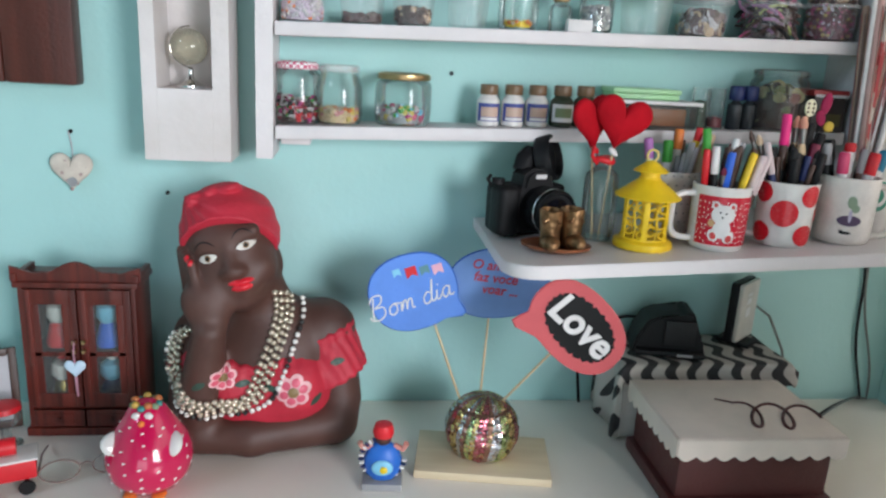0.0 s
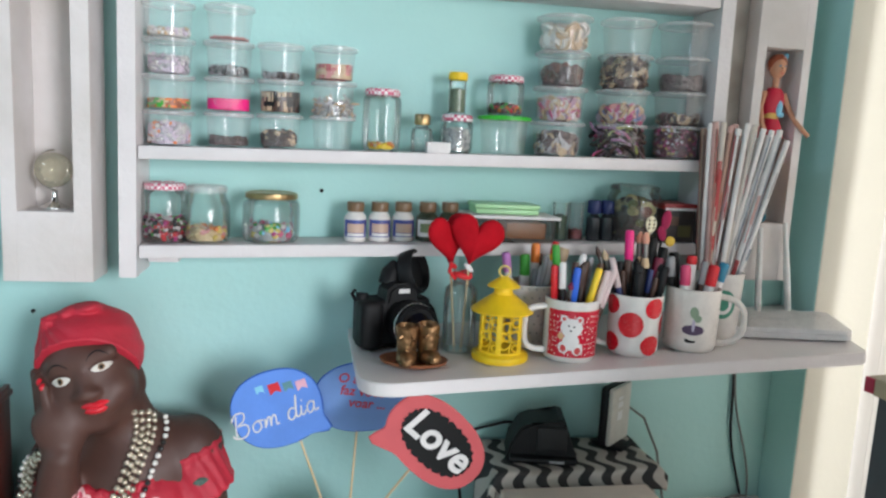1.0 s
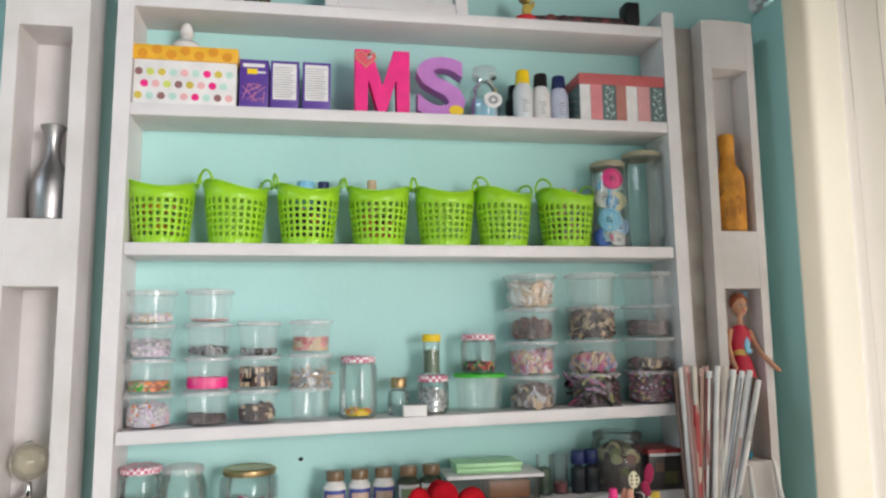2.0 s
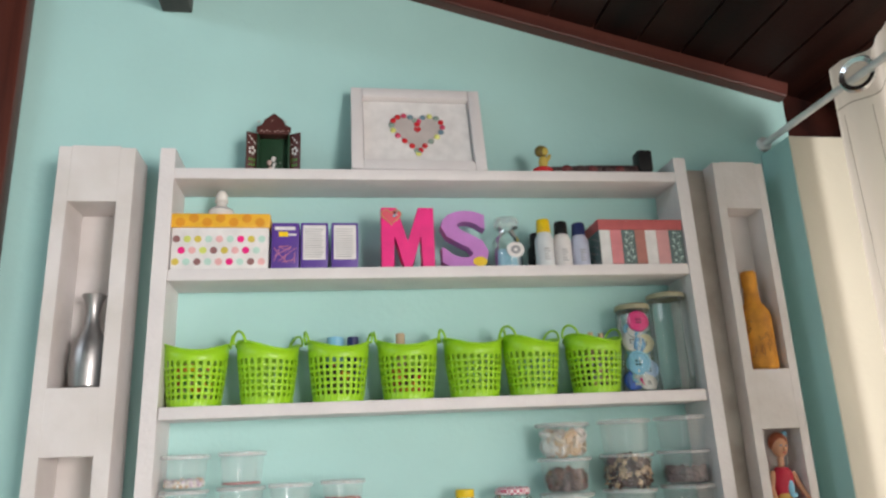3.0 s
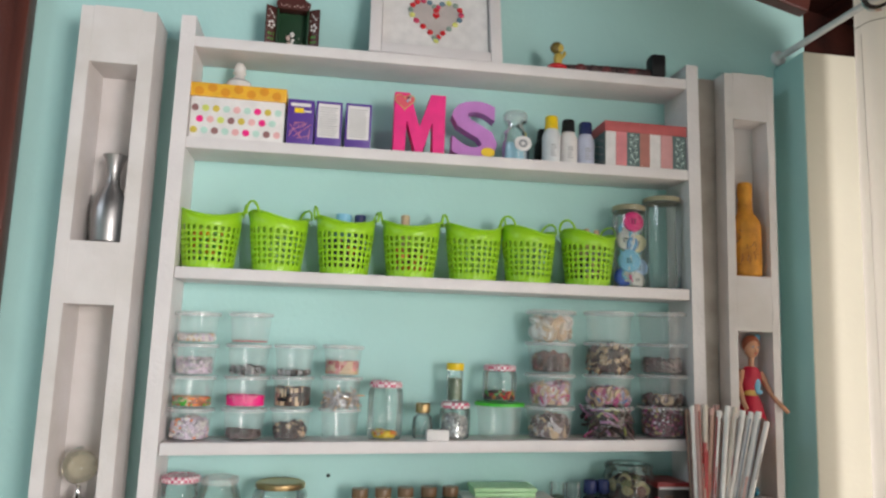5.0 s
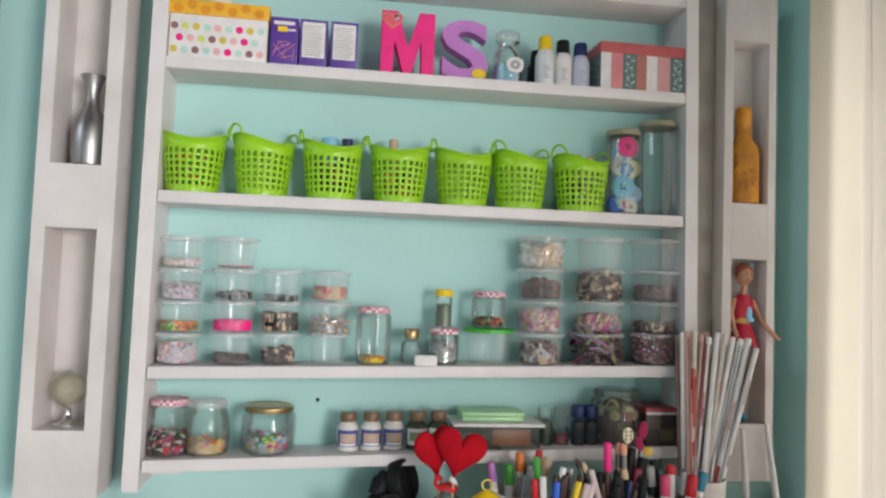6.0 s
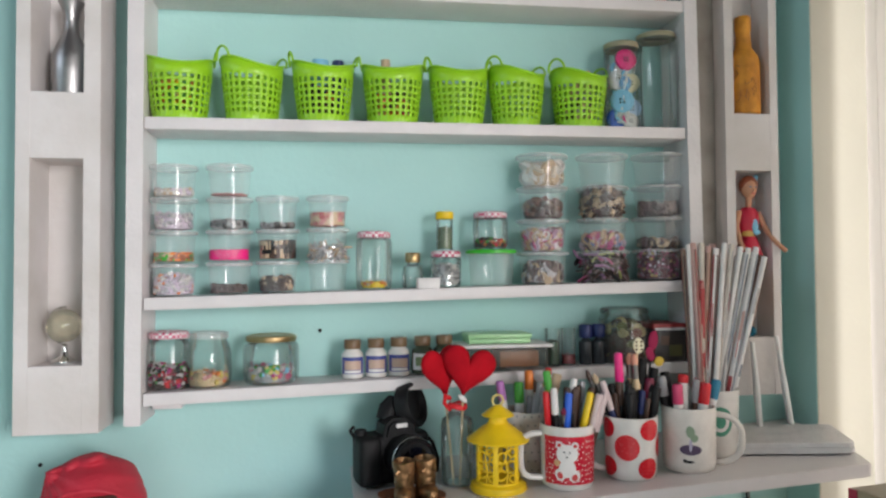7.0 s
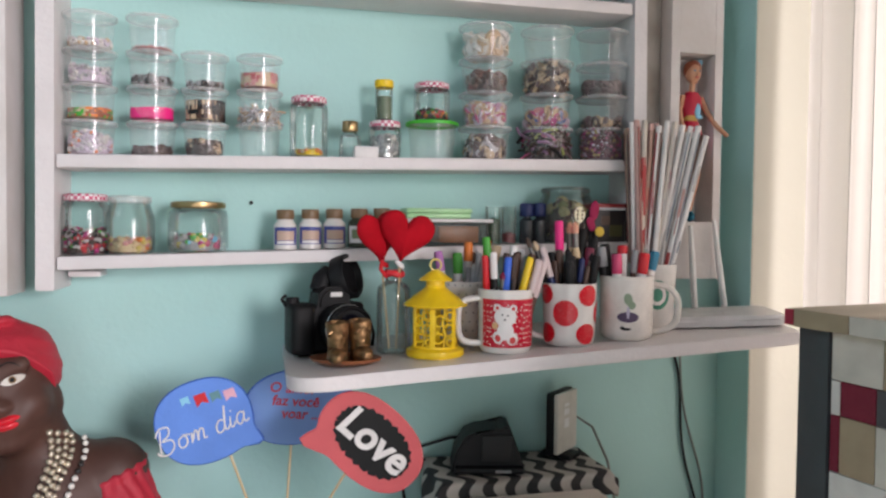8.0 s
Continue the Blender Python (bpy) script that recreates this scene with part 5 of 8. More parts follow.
# mug with a red printed band
MUG1 = on_tab(0.645, -0.238)
k = mug(MUG1, 0.0395, 0.0405, 0.092, CHINA, "white mug with a red printed band full of pens", 180, 0.036, 0.033, 0.55)
b = lathe([(0.0400, 0.010), (0.04085, 0.080)], 60)
bmesh.ops.delete(b, geom=[f for f in b.faces if f.calc_center_median().x < -0.0385], context="FACES")
part("printed_band", b, paint("mug_red", 0.54, 0.010, 0.030, 0.25), k, "red printed band")
rr = random.Random(3)
sp = [(185 + 9 * i + rr.uniform(-2.5, 2.5), 0.016 + 0.0078 * j + rr.uniform(-0.002, 0.002), 0.0011, 0.0011, 0) for i in range(19) for j in range(8)]
wrap(k, "printed_specks", 0.0395, 0.0405, 0.092, sp, PAPER, 0.0009)
wrap(k, "printed_shape", 0.0395, 0.0405, 0.092, [(252, 0.055, 0.0165, 0.0140, 0), (236, 0.068, 0.0056, 0.0056, 0), (268, 0.067, 0.0056, 0.0056, 0), (252, 0.034, 0.0125, 0.013, 0), (237, 0.025, 0.0075, 0.0090, 0.4), (267, 0.023, 0.0080, 0.0090, -0.4)], PAPER, 0.0013)
wrap(k, "printed_marks", 0.0395, 0.0405, 0.092, [(246, 0.058, 0.0013, 0.0015, 0), (257, 0.057, 0.0013, 0.0015, 0), (251, 0.051, 0.0018, 0.0013, 0)], BLACK, 0.0017)
tagged(wrap(k, "pad_print", 0.0395, 0.0405, 0.092, [(267, 0.021, 0.0046, 0.0052, -0.3), (237, 0.024, 0.0042, 0.0052, 0.3), (236, 0.068, 0.0029, 0.0029, 0), (268, 0.067, 0.0029, 0.0029, 0)], paint("pad_red", 0.55, 0.04, 0.04), 0.0017), kind="stuff")
wrap(k, "printed_flower", 0.0395, 0.0405, 0.092, [(231, 0.042, 0.0045, 0.0050, 0)], paint("flower_ochre", 0.62, 0.36, 0.18), 0.0019)

# white mug with large red dots
MUG2 = on_tab(0.750, -0.232)
k = mug(MUG2, 0.0385, 0.0415, 0.093, CHINA, "white mug with large red dots full of brushes", 165)
wrap(k, "printed_dots", 0.0385, 0.0415, 0.093, [(238, 0.051, 0.0195, 0.0195, 0), (290, 0.077, 0.0175, 0.0158, 0), (287, 0.020, 0.0175, 0.0155, 0), (189, 0.078, 0.016, 0.0150, 0), (191, 0.020, 0.0165, 0.0150, 0), (335, 0.050, 0.0185, 0.0185, 0)], paint("dot_red", 0.60, 0.012, 0.022, 0.25), 0.0006)

# cream mug with a small printed picture
MUG3 = on_tab(0.848, -0.228)
k = mug(MUG3, 0.0400, 0.0415, 0.097, paint("cream_china", 0.70, 0.65, 0.60, 0.25), "cream mug with a small printed plant picture full of markers", -22, 0.042, 0.037)
wrap(k, "printed_leaf", 0.04, 0.0415, 0.097, [(246, 0.064, 0.0065, 0.0095, 0.2), (254, 0.055, 0.0055, 0.006, -0.5)], paint("leaf_grey_green", 0.22, 0.30, 0.20), 0.0006)
wrap(k, "printed_hole", 0.04, 0.0415, 0.097, [(246, 0.037, 0.0165, 0.0080, 0)], paint("print_plum", 0.07, 0.04, 0.09), 0.0007)
wrap(k, "printed_stem", 0.04, 0.0415, 0.097, [(246, 0.044, 0.0024, 0.0095, 0)], paint("stem_lilac", 0.45, 0.40, 0.52), 0.001)
wrap(k, "printed_line", 0.04, 0.0415, 0.097, [(242, 0.019, 0.0085, 0.0022, 0), (234, 0.0215, 0.003, 0.0014, 0)], BLACK, 0.0006)
MUG4 = on_tab(0.924, -0.170)
k = mug(MUG4, 0.036, 0.040, 0.108, CHINA, "white mug with a round green emblem behind the others", None)
wrap(k, "printed_ring", 0.036, 0.040, 0.108, [(255, 0.060, 0.021, 0.024, 0)], paint("emblem_green", 0.05, 0.25, 0.17), 0.0006)
wrap(k, "printed_disc", 0.036, 0.040, 0.108, [(255, 0.060, 0.015, 0.017, 0)], PAPER, 0.0009)
wrap(k, "printed_core", 0.036, 0.040, 0.108, [(255, 0.060, 0.009, 0.011, 0), (255, 0.078, 0.003, 0.002, 0)], paint("emblem_green", 0.05, 0.25, 0.17), 0.0012)
# white dotted pencil pot behind the lantern
POT5 = on_tab(0.608, -0.150)
k = thing("pencil_pot", "white pencil pot with small grey dots", "pot", m=POT5)
part("cup", lathe([(0, 0.002), (0.036, 0.0), (0.038, 0.003), (0.042, 0.100), (0.0405, 0.101), (0.0385, 0.1), (0.034, 0.008), (0, 0.006)], 36), CHINA, k)
wrap(k, "printed_dots", 0.038, 0.042, 0.1, [(200 + j * 16 + (8 if i % 2 else 0), 0.012 + i * 0.014, 0.0016, 0.0016, 0) for i in range(7) for j in range(10)], GREY, 0.0006)


def pen(cup, dx, dy, tx, ty, h, r, body, cap, kind="pen", caplen=0.035):
    """A pen standing in a cup: foot offset, top offset and height."""
    r *= 0.84 if kind == "marker" else 1.08
    tx, ty, h = dx + (tx - dx) * 1.35, dy + (ty - dy) * 1.2, h * 0.98
    a = cup @ Vector((dx, dy, 0.012))
    c = cup @ Vector((tx, ty, h))
    d = (c - a).normalized()
    L = (c - a).length
    q = Matrix.Translation(a) @ d.to_track_quat("Z", "Y").to_matrix().to_4x4()
    lab = {"pen": "felt pen standing in a mug", "brush": "paint brush standing in a mug", "marker": "thick marker standing cap up in a mug"}[kind]
    k = thing(kind if kind != "brush" else "paint_brush", lab, kind, kind + "s in the mugs", q)
    if kind == "brush":
        part("handle", lathe([(0, 0), (r * 0.4, 0), (r * 0.75, L * 0.4), (r, L * 0.72), (r * 0.7, L * 0.78)], 12), body, k)
        part("ferrule", lathe([(r * 0.72, L * 0.77), (r * 0.8, L * 0.90)], 12), DULL, k)
        part("bristles", lathe([(r * 0.75, L * 0.895), (r * 1.0, L * 0.94), (r * 0.3, L), (0, L)], 12), cap, k)
    else:
        part("barrel", lathe([(0, 0), (r * 0.9, 0), (r, 0.002), (r, L - caplen)], 14), body, k)
        part("cap", lathe([(r * 1.02, L - caplen - 0.001), (r * 1.12, L - caplen), (r * 1.08, L - 0.003), (r * 0.85, L), (0, L)], 14), cap, k)
    return k


WINE = paint("wine", 0.18, 0.01, 0.04)
DULL = paint("dull_ferrule", 0.20, 0.19, 0.18, 0.45, 1.0)
PALEPINK = paint("pale_pink_cap", 0.62, 0.50, 0.50)
TEAL = paint("teal_cap", 0.02, 0.22, 0.36)
ROSE2 = paint("rose_cap", 0.66, 0.06, 0.16)
for row in (
    (MUG1, -0.024, 0, -0.032, -0.006, 0.145, 0.0042, RED, RED, "pen", 0.05), (MUG1, -0.016, -0.012, -0.021, -0.010, 0.150, 0.0046, BLACK, PAPER, "pen", 0.038),
    (MUG1, -0.012, -0.018, -0.004, -0.016, 0.143, 0.0048, BLUE, BLUE, "pen", 0.05), (MUG1, -0.006, 0.008, 0.010, 0.008, 0.160, 0.0046, BROWN, PAPER, "pen", 0.045),
    (MUG1, 0.0, -0.02, 0.026, -0.012, 0.142, 0.0046, YELLOW, YELLOW, "pen", 0.06), (MUG1, 0.006, -0.010, 0.034, 0.004, 0.146, 0.0050, BROWN, BROWN, "pen", 0.05),
    (MUG1, 0.012, -0.022, 0.040, -0.010, 0.138, 0.0052, BROWN, PALEPINK, "pen", 0.050), (MUG1, 0.018, -0.016, 0.050, -0.006, 0.140, 0.0050, BROWN, PALEPINK, "pen", 0.06),
    (MUG1, -0.008, 0.018, -0.020, 0.022, 0.172, 0.0052, CHINA, LEAF, "pen", 0.04), (MUG1, 0.004, 0.022, 0.018, 0.030, 0.150, 0.0046, BROWN, WINE, "pen", 0.03),
    (MUG1, 0.012, 0.016, 0.030, 0.026, 0.152, 0.0042, GREY, LACE, "pen", 0.03),
    (MUG2, -0.008, -0.016, -0.036, -0.004, 0.150, 0.0044, NAVY, PALEPINK, "pen", 0.045), (MUG2, -0.012, -0.004, -0.044, 0.006, 0.160, 0.0048, BLACK, SAND, "brush", 0),
    (MUG2, -0.006, 0.006, -0.050, 0.012, 0.165, 0.0040, BLACK, BROWN, "brush", 0), (MUG2, -0.010, 0.004, -0.014, 0.008, 0.192, 0.0056, LACE, PINK, "pen", 0.045),
    (MUG2, 0.004, 0.012, 0.006, 0.016, 0.190, 0.0058, BEIGE, paint("bristle_peach", 0.65, 0.30, 0.20), "brush", 0), (MUG2, 0.016, -0.006, 0.012, 0.006, 0.190, 0.0060, BEIGE, paint("bristle_peach", 0.65, 0.30, 0.20), "brush", 0),
    (MUG2, 0.004, -0.010, 0.000, -0.008, 0.138, 0.0060, BLACK, BLACK, "pen", 0.04), (MUG2, -0.006, -0.018, -0.008, -0.018, 0.130, 0.0058, BLACK, BLACK, "pen", 0.04),
    (MUG2, 0.014, 0.012, 0.026, 0.020, 0.180, 0.0090, BLACK, BLACK, "marker", 0.03), (MUG2, 0.018, 0.004, 0.032, 0.008, 0.150, 0.0080, WINE, WINE, "marker", 0.04),
    (MUG2, 0.020, 0.010, 0.042, 0.018, 0.165, 0.0075, BLACK, BLACK, "marker", 0.03), (MUG2, 0.018, -0.010, 0.036, -0.004, 0.138, 0.0062, BLACK, BLACK, "pen", 0.04),
    (MUG3, -0.018, -0.010, -0.020, -0.006, 0.135, 0.0088, PAPER, ROSE2, "marker", 0.030), (MUG3, -0.004, 0.006, -0.004, 0.008, 0.148, 0.0088, PAPER, RED, "marker", 0.012),
    (MUG3, 0.004, -0.014, 0.020, -0.010, 0.136, 0.0092, PAPER, RED, "marker", 0.032), (MUG3, 0.014, -0.002, 0.042, 0.004, 0.138, 0.0088, PAPER, TEAL, "marker", 0.030),
    (MUG3, -0.022, 0.008, -0.034, 0.014, 0.145, 0.0088, BLACK, GREY, "marker", 0.030), (MUG3, -0.012, 0.018, -0.022, 0.026, 0.150, 0.0088, BLACK, BLACK, "marker", 0.030),
    (POT5, -0.022, 0, -0.040, 0.0, 0.150, 0.0075, PAPER, LILAC, "marker", 0.030), (POT5, -0.010, -0.006, -0.014, -0.004, 0.148, 0.0085, PAPER, LEAF, "marker", 0.032),
    (POT5, 0.004, 0.006, 0.006, 0.010, 0.165, 0.0080, PAPER, ORANGE, "marker", 0.030), (POT5, 0.010, -0.010, 0.040, -0.006, 0.160, 0.0070, SAND, SAND, "pen", 0.04),
    (POT5, 0.014, 0.010, 0.034, 0.012, 0.168, 0.0050, YELLOW, RED, "pen", 0.02), (POT5, 0.000, -0.012, 0.018, -0.012, 0.140, 0.0060, LACE, LACE, "pen", 0.04),
):
    pen(*row)
# extra pens and brushes, mostly dark; they also stand for shelf shade behind
rr = random.Random(44)
for cup, n, pal in ((MUG2, 17, (BLACK, NAVY, BROWN, WINE, BLACK, BLACK)), (MUG1, 12, (BLACK, BROWN, WINE, BLACK, NAVY, BROWN)), (POT5, 7, (LACE, SAND, BROWN, GREY)), (MUG3, 7, (BLACK, WINE, BROWN, GREY))):
    for i in range(n):
        a, q = rr.uniform(0, 6.283), rr.uniform(0.004, 0.024)
        fx, fy = q * math.cos(a), q * math.sin(a)
        pen(cup, fx * 0.7, fy * 0.7, fx * 1.35 + 0.008, fy * 1.2 + 0.006, rr.uniform(0.118, 0.152), rr.uniform(0.0036, 0.0050), rr.choice(pal), rr.choice(pal), rr.choice(("pen", "pen", "brush")), 0.035)
# cream flower-shaped pick among the brushes
k = thing("button_pick", "cream button pick standing among the brushes", "decoration", m=MUG2)
part("stem", tube([(0.0, 0.012, 0.012), (0.020, 0.016, 0.190)], 0.002, 8), BEIGE, k)
part("disc", lathe([(0, -0.0015), (0.0105, -0.0015), (0.011, 0), (0.0105, 0.0015), (0, 0.0015)], 24, m=pose(0.021, 0.014, 0.198, 90) @ Matrix.Diagonal((0.8, 1.15, 1, 1))), paint("cream_pick", 0.72, 0.66, 0.45), k)
for j in range(6):
    part("spot", lathe([(0, 0), (0.0020, 0), (0, 0.0006)], 10, m=pose(0.021 + 0.004 * (j % 2 * 2 - 1), 0.0123, 0.192 + 0.006 * (j // 2), 90)), BROWN, k)

# magenta and yellow felt butterfly on a stick
k = thing("felt_butterfly", "magenta and yellow felt butterfly on a thin stick", "decoration", m=MUG2)
part("stem", tube([(0.012, 0.014, 0.012), (0.046, 0.020, 0.185)], 0.0018, 8), BLACK, k)
part("wing", blob(0.047, 0.017, 0.205, 0.008, 0.003, 0.016, (0, 8, 0)), paint("felt_crimson", 0.30, 0.010, 0.060, 0.85), k, "magenta felt wing")
part("wing", blob(0.041, 0.016, 0.184, 0.007, 0.003, 0.012, (0, -20, 0)), paint("felt_crimson", 0.30, 0.010, 0.060, 0.85), k, "magenta felt wing")
part("wing", blob(0.056, 0.016, 0.172, 0.008, 0.003, 0.008, (0, 20, 0)), paint("felt_mustard", 0.60, 0.40, 0.05, 0.8), k, "yellow felt wing")

# yellow metal lantern with pierced sides
k = thing("lantern", "yellow enamelled metal lantern with pierced panels", "lantern", m=on_tab(0.542, -0.222) @ Matrix.Scale(0.96, 4))
part("base", lathe([(0, 0), (0.044, 0), (0.045, 0.003), (0.044, 0.010), (0.036, 0.014), (0.036, 0.017), (0, 0.017)], 24), YELLOW, k)
for i in range(6):
    a = radians(i * 60 + 10)
    part("post", box(-0.0042, 0.0042, -0.0012, 0.0012, 0.016, 0.074, 0.0005), YELLOW, k, at=pose(0.0345 * math.cos(a), 0.0345 * math.sin(a), 0, 0, 0, math.degrees(a) + 90))
    a2 = radians(i * 60 + 40)
    for cx, cz, r in ((-0.006, 0.030, 0.0065), (0.006, 0.042, 0.0075), (-0.005, 0.056, 0.0070), (0.008, 0.024, 0.0045), (0.007, 0.063, 0.0055), (-0.009, 0.044, 0.004)):
        part("scroll", tube([(1.35 * cx + 1.15 * r * math.cos(t), 0, cz + 1.15 * r * math.sin(t)) for t in [0.5 + j * 0.45 for j in range(13)]], 0.0015, 6), YELLOW, k, at=pose(0.0315 * math.cos(a2), 0.0315 * math.sin(a2), 0, 0, 0, math.degrees(a2) + 90))
    part("stem", tube([(0, 0, 0.016), (0.003, 0, 0.035), (-0.002, 0, 0.052), (0.002, 0, 0.074)], 0.0014, 6), YELLOW, k, at=pose(0.0315 * math.cos(a2), 0.0315 * math.sin(a2), 0, 0, 0, math.degrees(a2) + 90))
part("roof", lathe([(0.030, 0.073), (0.049, 0.077), (0.0495, 0.079), (0.030, 0.094), (0.0165, 0.104), (0.0145, 0.108), (0.0145, 0.114), (0.0255, 0.115), (0.026, 0.1165), (0.012, 0.127), (0.006, 0.131), (0, 0.132)], 6 * 4), YELLOW, k, smooth=25)
part("ring", tube([(0.0085 * math.cos(a), 0, 0.139 + 0.0085 * math.sin(a)) for a in [6.283 * i / 20 for i in range(20)]], 0.0017, 8, closed=True), paint("lantern_ring", 0.72, 0.58, 0.18, 0.35), k)

# glass bottle with two felt hearts
BOT = tab(0.488, -0.172)
k = thing("glass_bottle", "clear square-shouldered glass bottle with a red ribbon neck", "bottle", m=pose(*BOT))
part("body", lathe([(0, 0.004), (0.021, 0.004), (0.0235, 0.001), (0.0255, 0.006), (0.0255, 0.092), (0.0235, 0.101), (0.0125, 0.110), (0.0115, 0.122), (0.013, 0.124), (0.013, 0.128)], 32), glassy("bottle_glass", (0.80, 0.86, 0.85), 0.06, gloss=1.0, cap=0.8), k)
part("ribbon", tube([(0.0125 * math.cos(a), 0.0125 * math.sin(a), 0.121 + 0.002 * math.sin(2 * a)) for a in [6.283 * i / 16 for i in range(16)]], 0.0048, 8, closed=True), RED, k, "red ribbon")
part("ribbon_tail", tube([(-0.012, -0.006, 0.116), (-0.022, -0.010, 0.128), (-0.020, -0.012, 0.142)], 0.003, 8), RED, k)
HEART = mat("red_felt", (0.43, 0.005, 0.013), 0.85, var=0.12, scale=40, bump=0.6, bscale=400, spec=0.15)


def heart_mesh(w, h, d):
    """A stuffed heart: thick in the middle, thin at its rim."""
    b = bmesh.new()
    n = 48
    ts = [6.283 * i / n for i in range(n)]
    xs = [16 * math.sin(t) ** 3 / 16 for t in ts]
    zs = [(13 * math.cos(t) - 5 * math.cos(2 * t) - 2 * math.cos(3 * t) - math.cos(4 * t) + 2.5) / 15 for t in ts]
    for s in (-1, 1):
        rings = []
        for q in (1.0, 0.94, 0.82, 0.62, 0.38):
            y = s * d * math.sqrt(max(0, 1 - q * q))
            rings.append([b.verts.new((w * q * x, y, h * (q * zz + (1 - q) * 0.12))) for x, zz in zip(xs, zs)])
        for A, B in zip(rings, rings[1:]):
            for j in range(n):
                b.faces.new([A[j], A[(j + 1) % n], B[(j + 1) % n], B[j]])
        c = b.verts.new((0, s * d, h * 0.12))
        for j in range(n):
            b.faces.new([rings[-1][j], rings[-1][(j + 1) % n], c])
    bmesh.ops.remove_doubles(b, verts=b.verts, dist=1e-5)
    return b


for dx, dy, dz, ry, rz in ((-0.022, 0.004, 0.174, -8, 34), (0.014, -0.016, 0.175, 12, -6)):
    k = thing("felt_heart", "stuffed red felt heart on a stick in a glass bottle", "decoration", "felt hearts", pose(BOT[0] + dx, BOT[1] + dy, BOT[2] + dz, 0, ry, rz))
    part("heart", heart_mesh(0.042, 0.041, 0.013), HEART, k, smooth=180)
    low = k.matrix_basis.inverted() @ Vector((BOT[0] + dx * 0.3, BOT[1], BOT[2] + 0.006))
    part("stick", tube([(0, 0, -0.036), low], 0.0018, 8), BEIGE, k)
    part("bow", blob(0.0, -0.006, -0.040, 0.009, 0.004, 0.0045, (0, 30, 0), sub=2), PAPER if dx > 0 else RED, k)

# camera
CB = mat("black_camera_body", (0.007, 0.007, 0.008), 0.5, var=0.2, bump=0.5, bscale=400, spec=0.25)
k = thing("photo_camera", "black reflex camera with its lens towards the room", "camera", m=pose(*tab(0.392, -0.108), 0, 0, 18))
part("body", box(-0.062, 0.055, -0.026, 0.026, 0.001, 0.078, 0.010, 3), CB, k)
part("grip", box(-0.070, -0.034, -0.042, 0.0, 0.002, 0.080, 0.012, 3), CB, k)
part("prism", slab([(-0.028, 0.07), (0.030, 0.07), (0.026, 0.094), (0.014, 0.104), (-0.012, 0.104), (-0.024, 0.094)], -0.014, 0.032, 0.005, m=UPRIGHT), CB, k)
part("name_plate", box(-0.007, 0.012, -0.0335, -0.0318, 0.089, 0.096, 0.0005), PAPER, k, "pale maker's mark as a plain bar")
part("lens", lathe([(0, 0), (0.034, 0), (0.035, 0.006), (0.033, 0.016), (0.035, 0.018), (0.035, 0.038), (0.033, 0.042), (0.035, 0.050), (0.031, 0.054), (0.029, 0.050), (0, 0.046)], 36, m=pose(0.008, -0.024, 0.044, 90)), CB, k)
part("lens_ring", lathe([(0.0352, 0.0), (0.036, 0.001), (0.0352, 0.0025)], 36, m=pose(0.008, -0.062, 0.044, 90)), SILVER, k)
part("front_glass", lathe([(0, 0.003), (0.018, 0.001), (0.028, 0)], 30, m=pose(0.008, -0.0725, 0.044, 90)), glassy("lens_glass", (0.25, 0.25, 0.35), 0.1, (0.02, 0.02, 0.05)), k)
part("dial", lathe([(0, 0), (0.010, 0), (0.010, 0.009), (0, 0.010)], 20, m=pose(-0.060, -0.01, 0.079)), CB, k)
part("strap_lug", tube([(-0.066, 0.0, 0.074), (-0.073, 0, 0.086), (-0.066, 0.004, 0.090)], 0.003, 8), CB, k)
part("strap", tube([(0.054, 0.0, 0.072), (0.075, 0.004, 0.050), (0.084, 0.002, 0.022), (0.074, -0.012, 0.004)], 0.0028, 8), CB, k)
part("hood", lathe([(0.0, 0.0), (0.030, 0.0), (0.036, 0.004), (0.037, 0.024), (0.034, 0.028), (0.030, 0.026), (0.027, 0.018), (0.0, 0.017)], 36, m=pose(0.024, 0.012, 0.112, 74, 0, 40)), CB, k, "black round lens hood propped on the camera")
part("hood_arm", tube([(-0.010, 0.006, 0.096), (-0.004, 0.008, 0.112), (0.010, 0.012, 0.122)], [0.016, 0.017, 0.016], 12), CB, k)

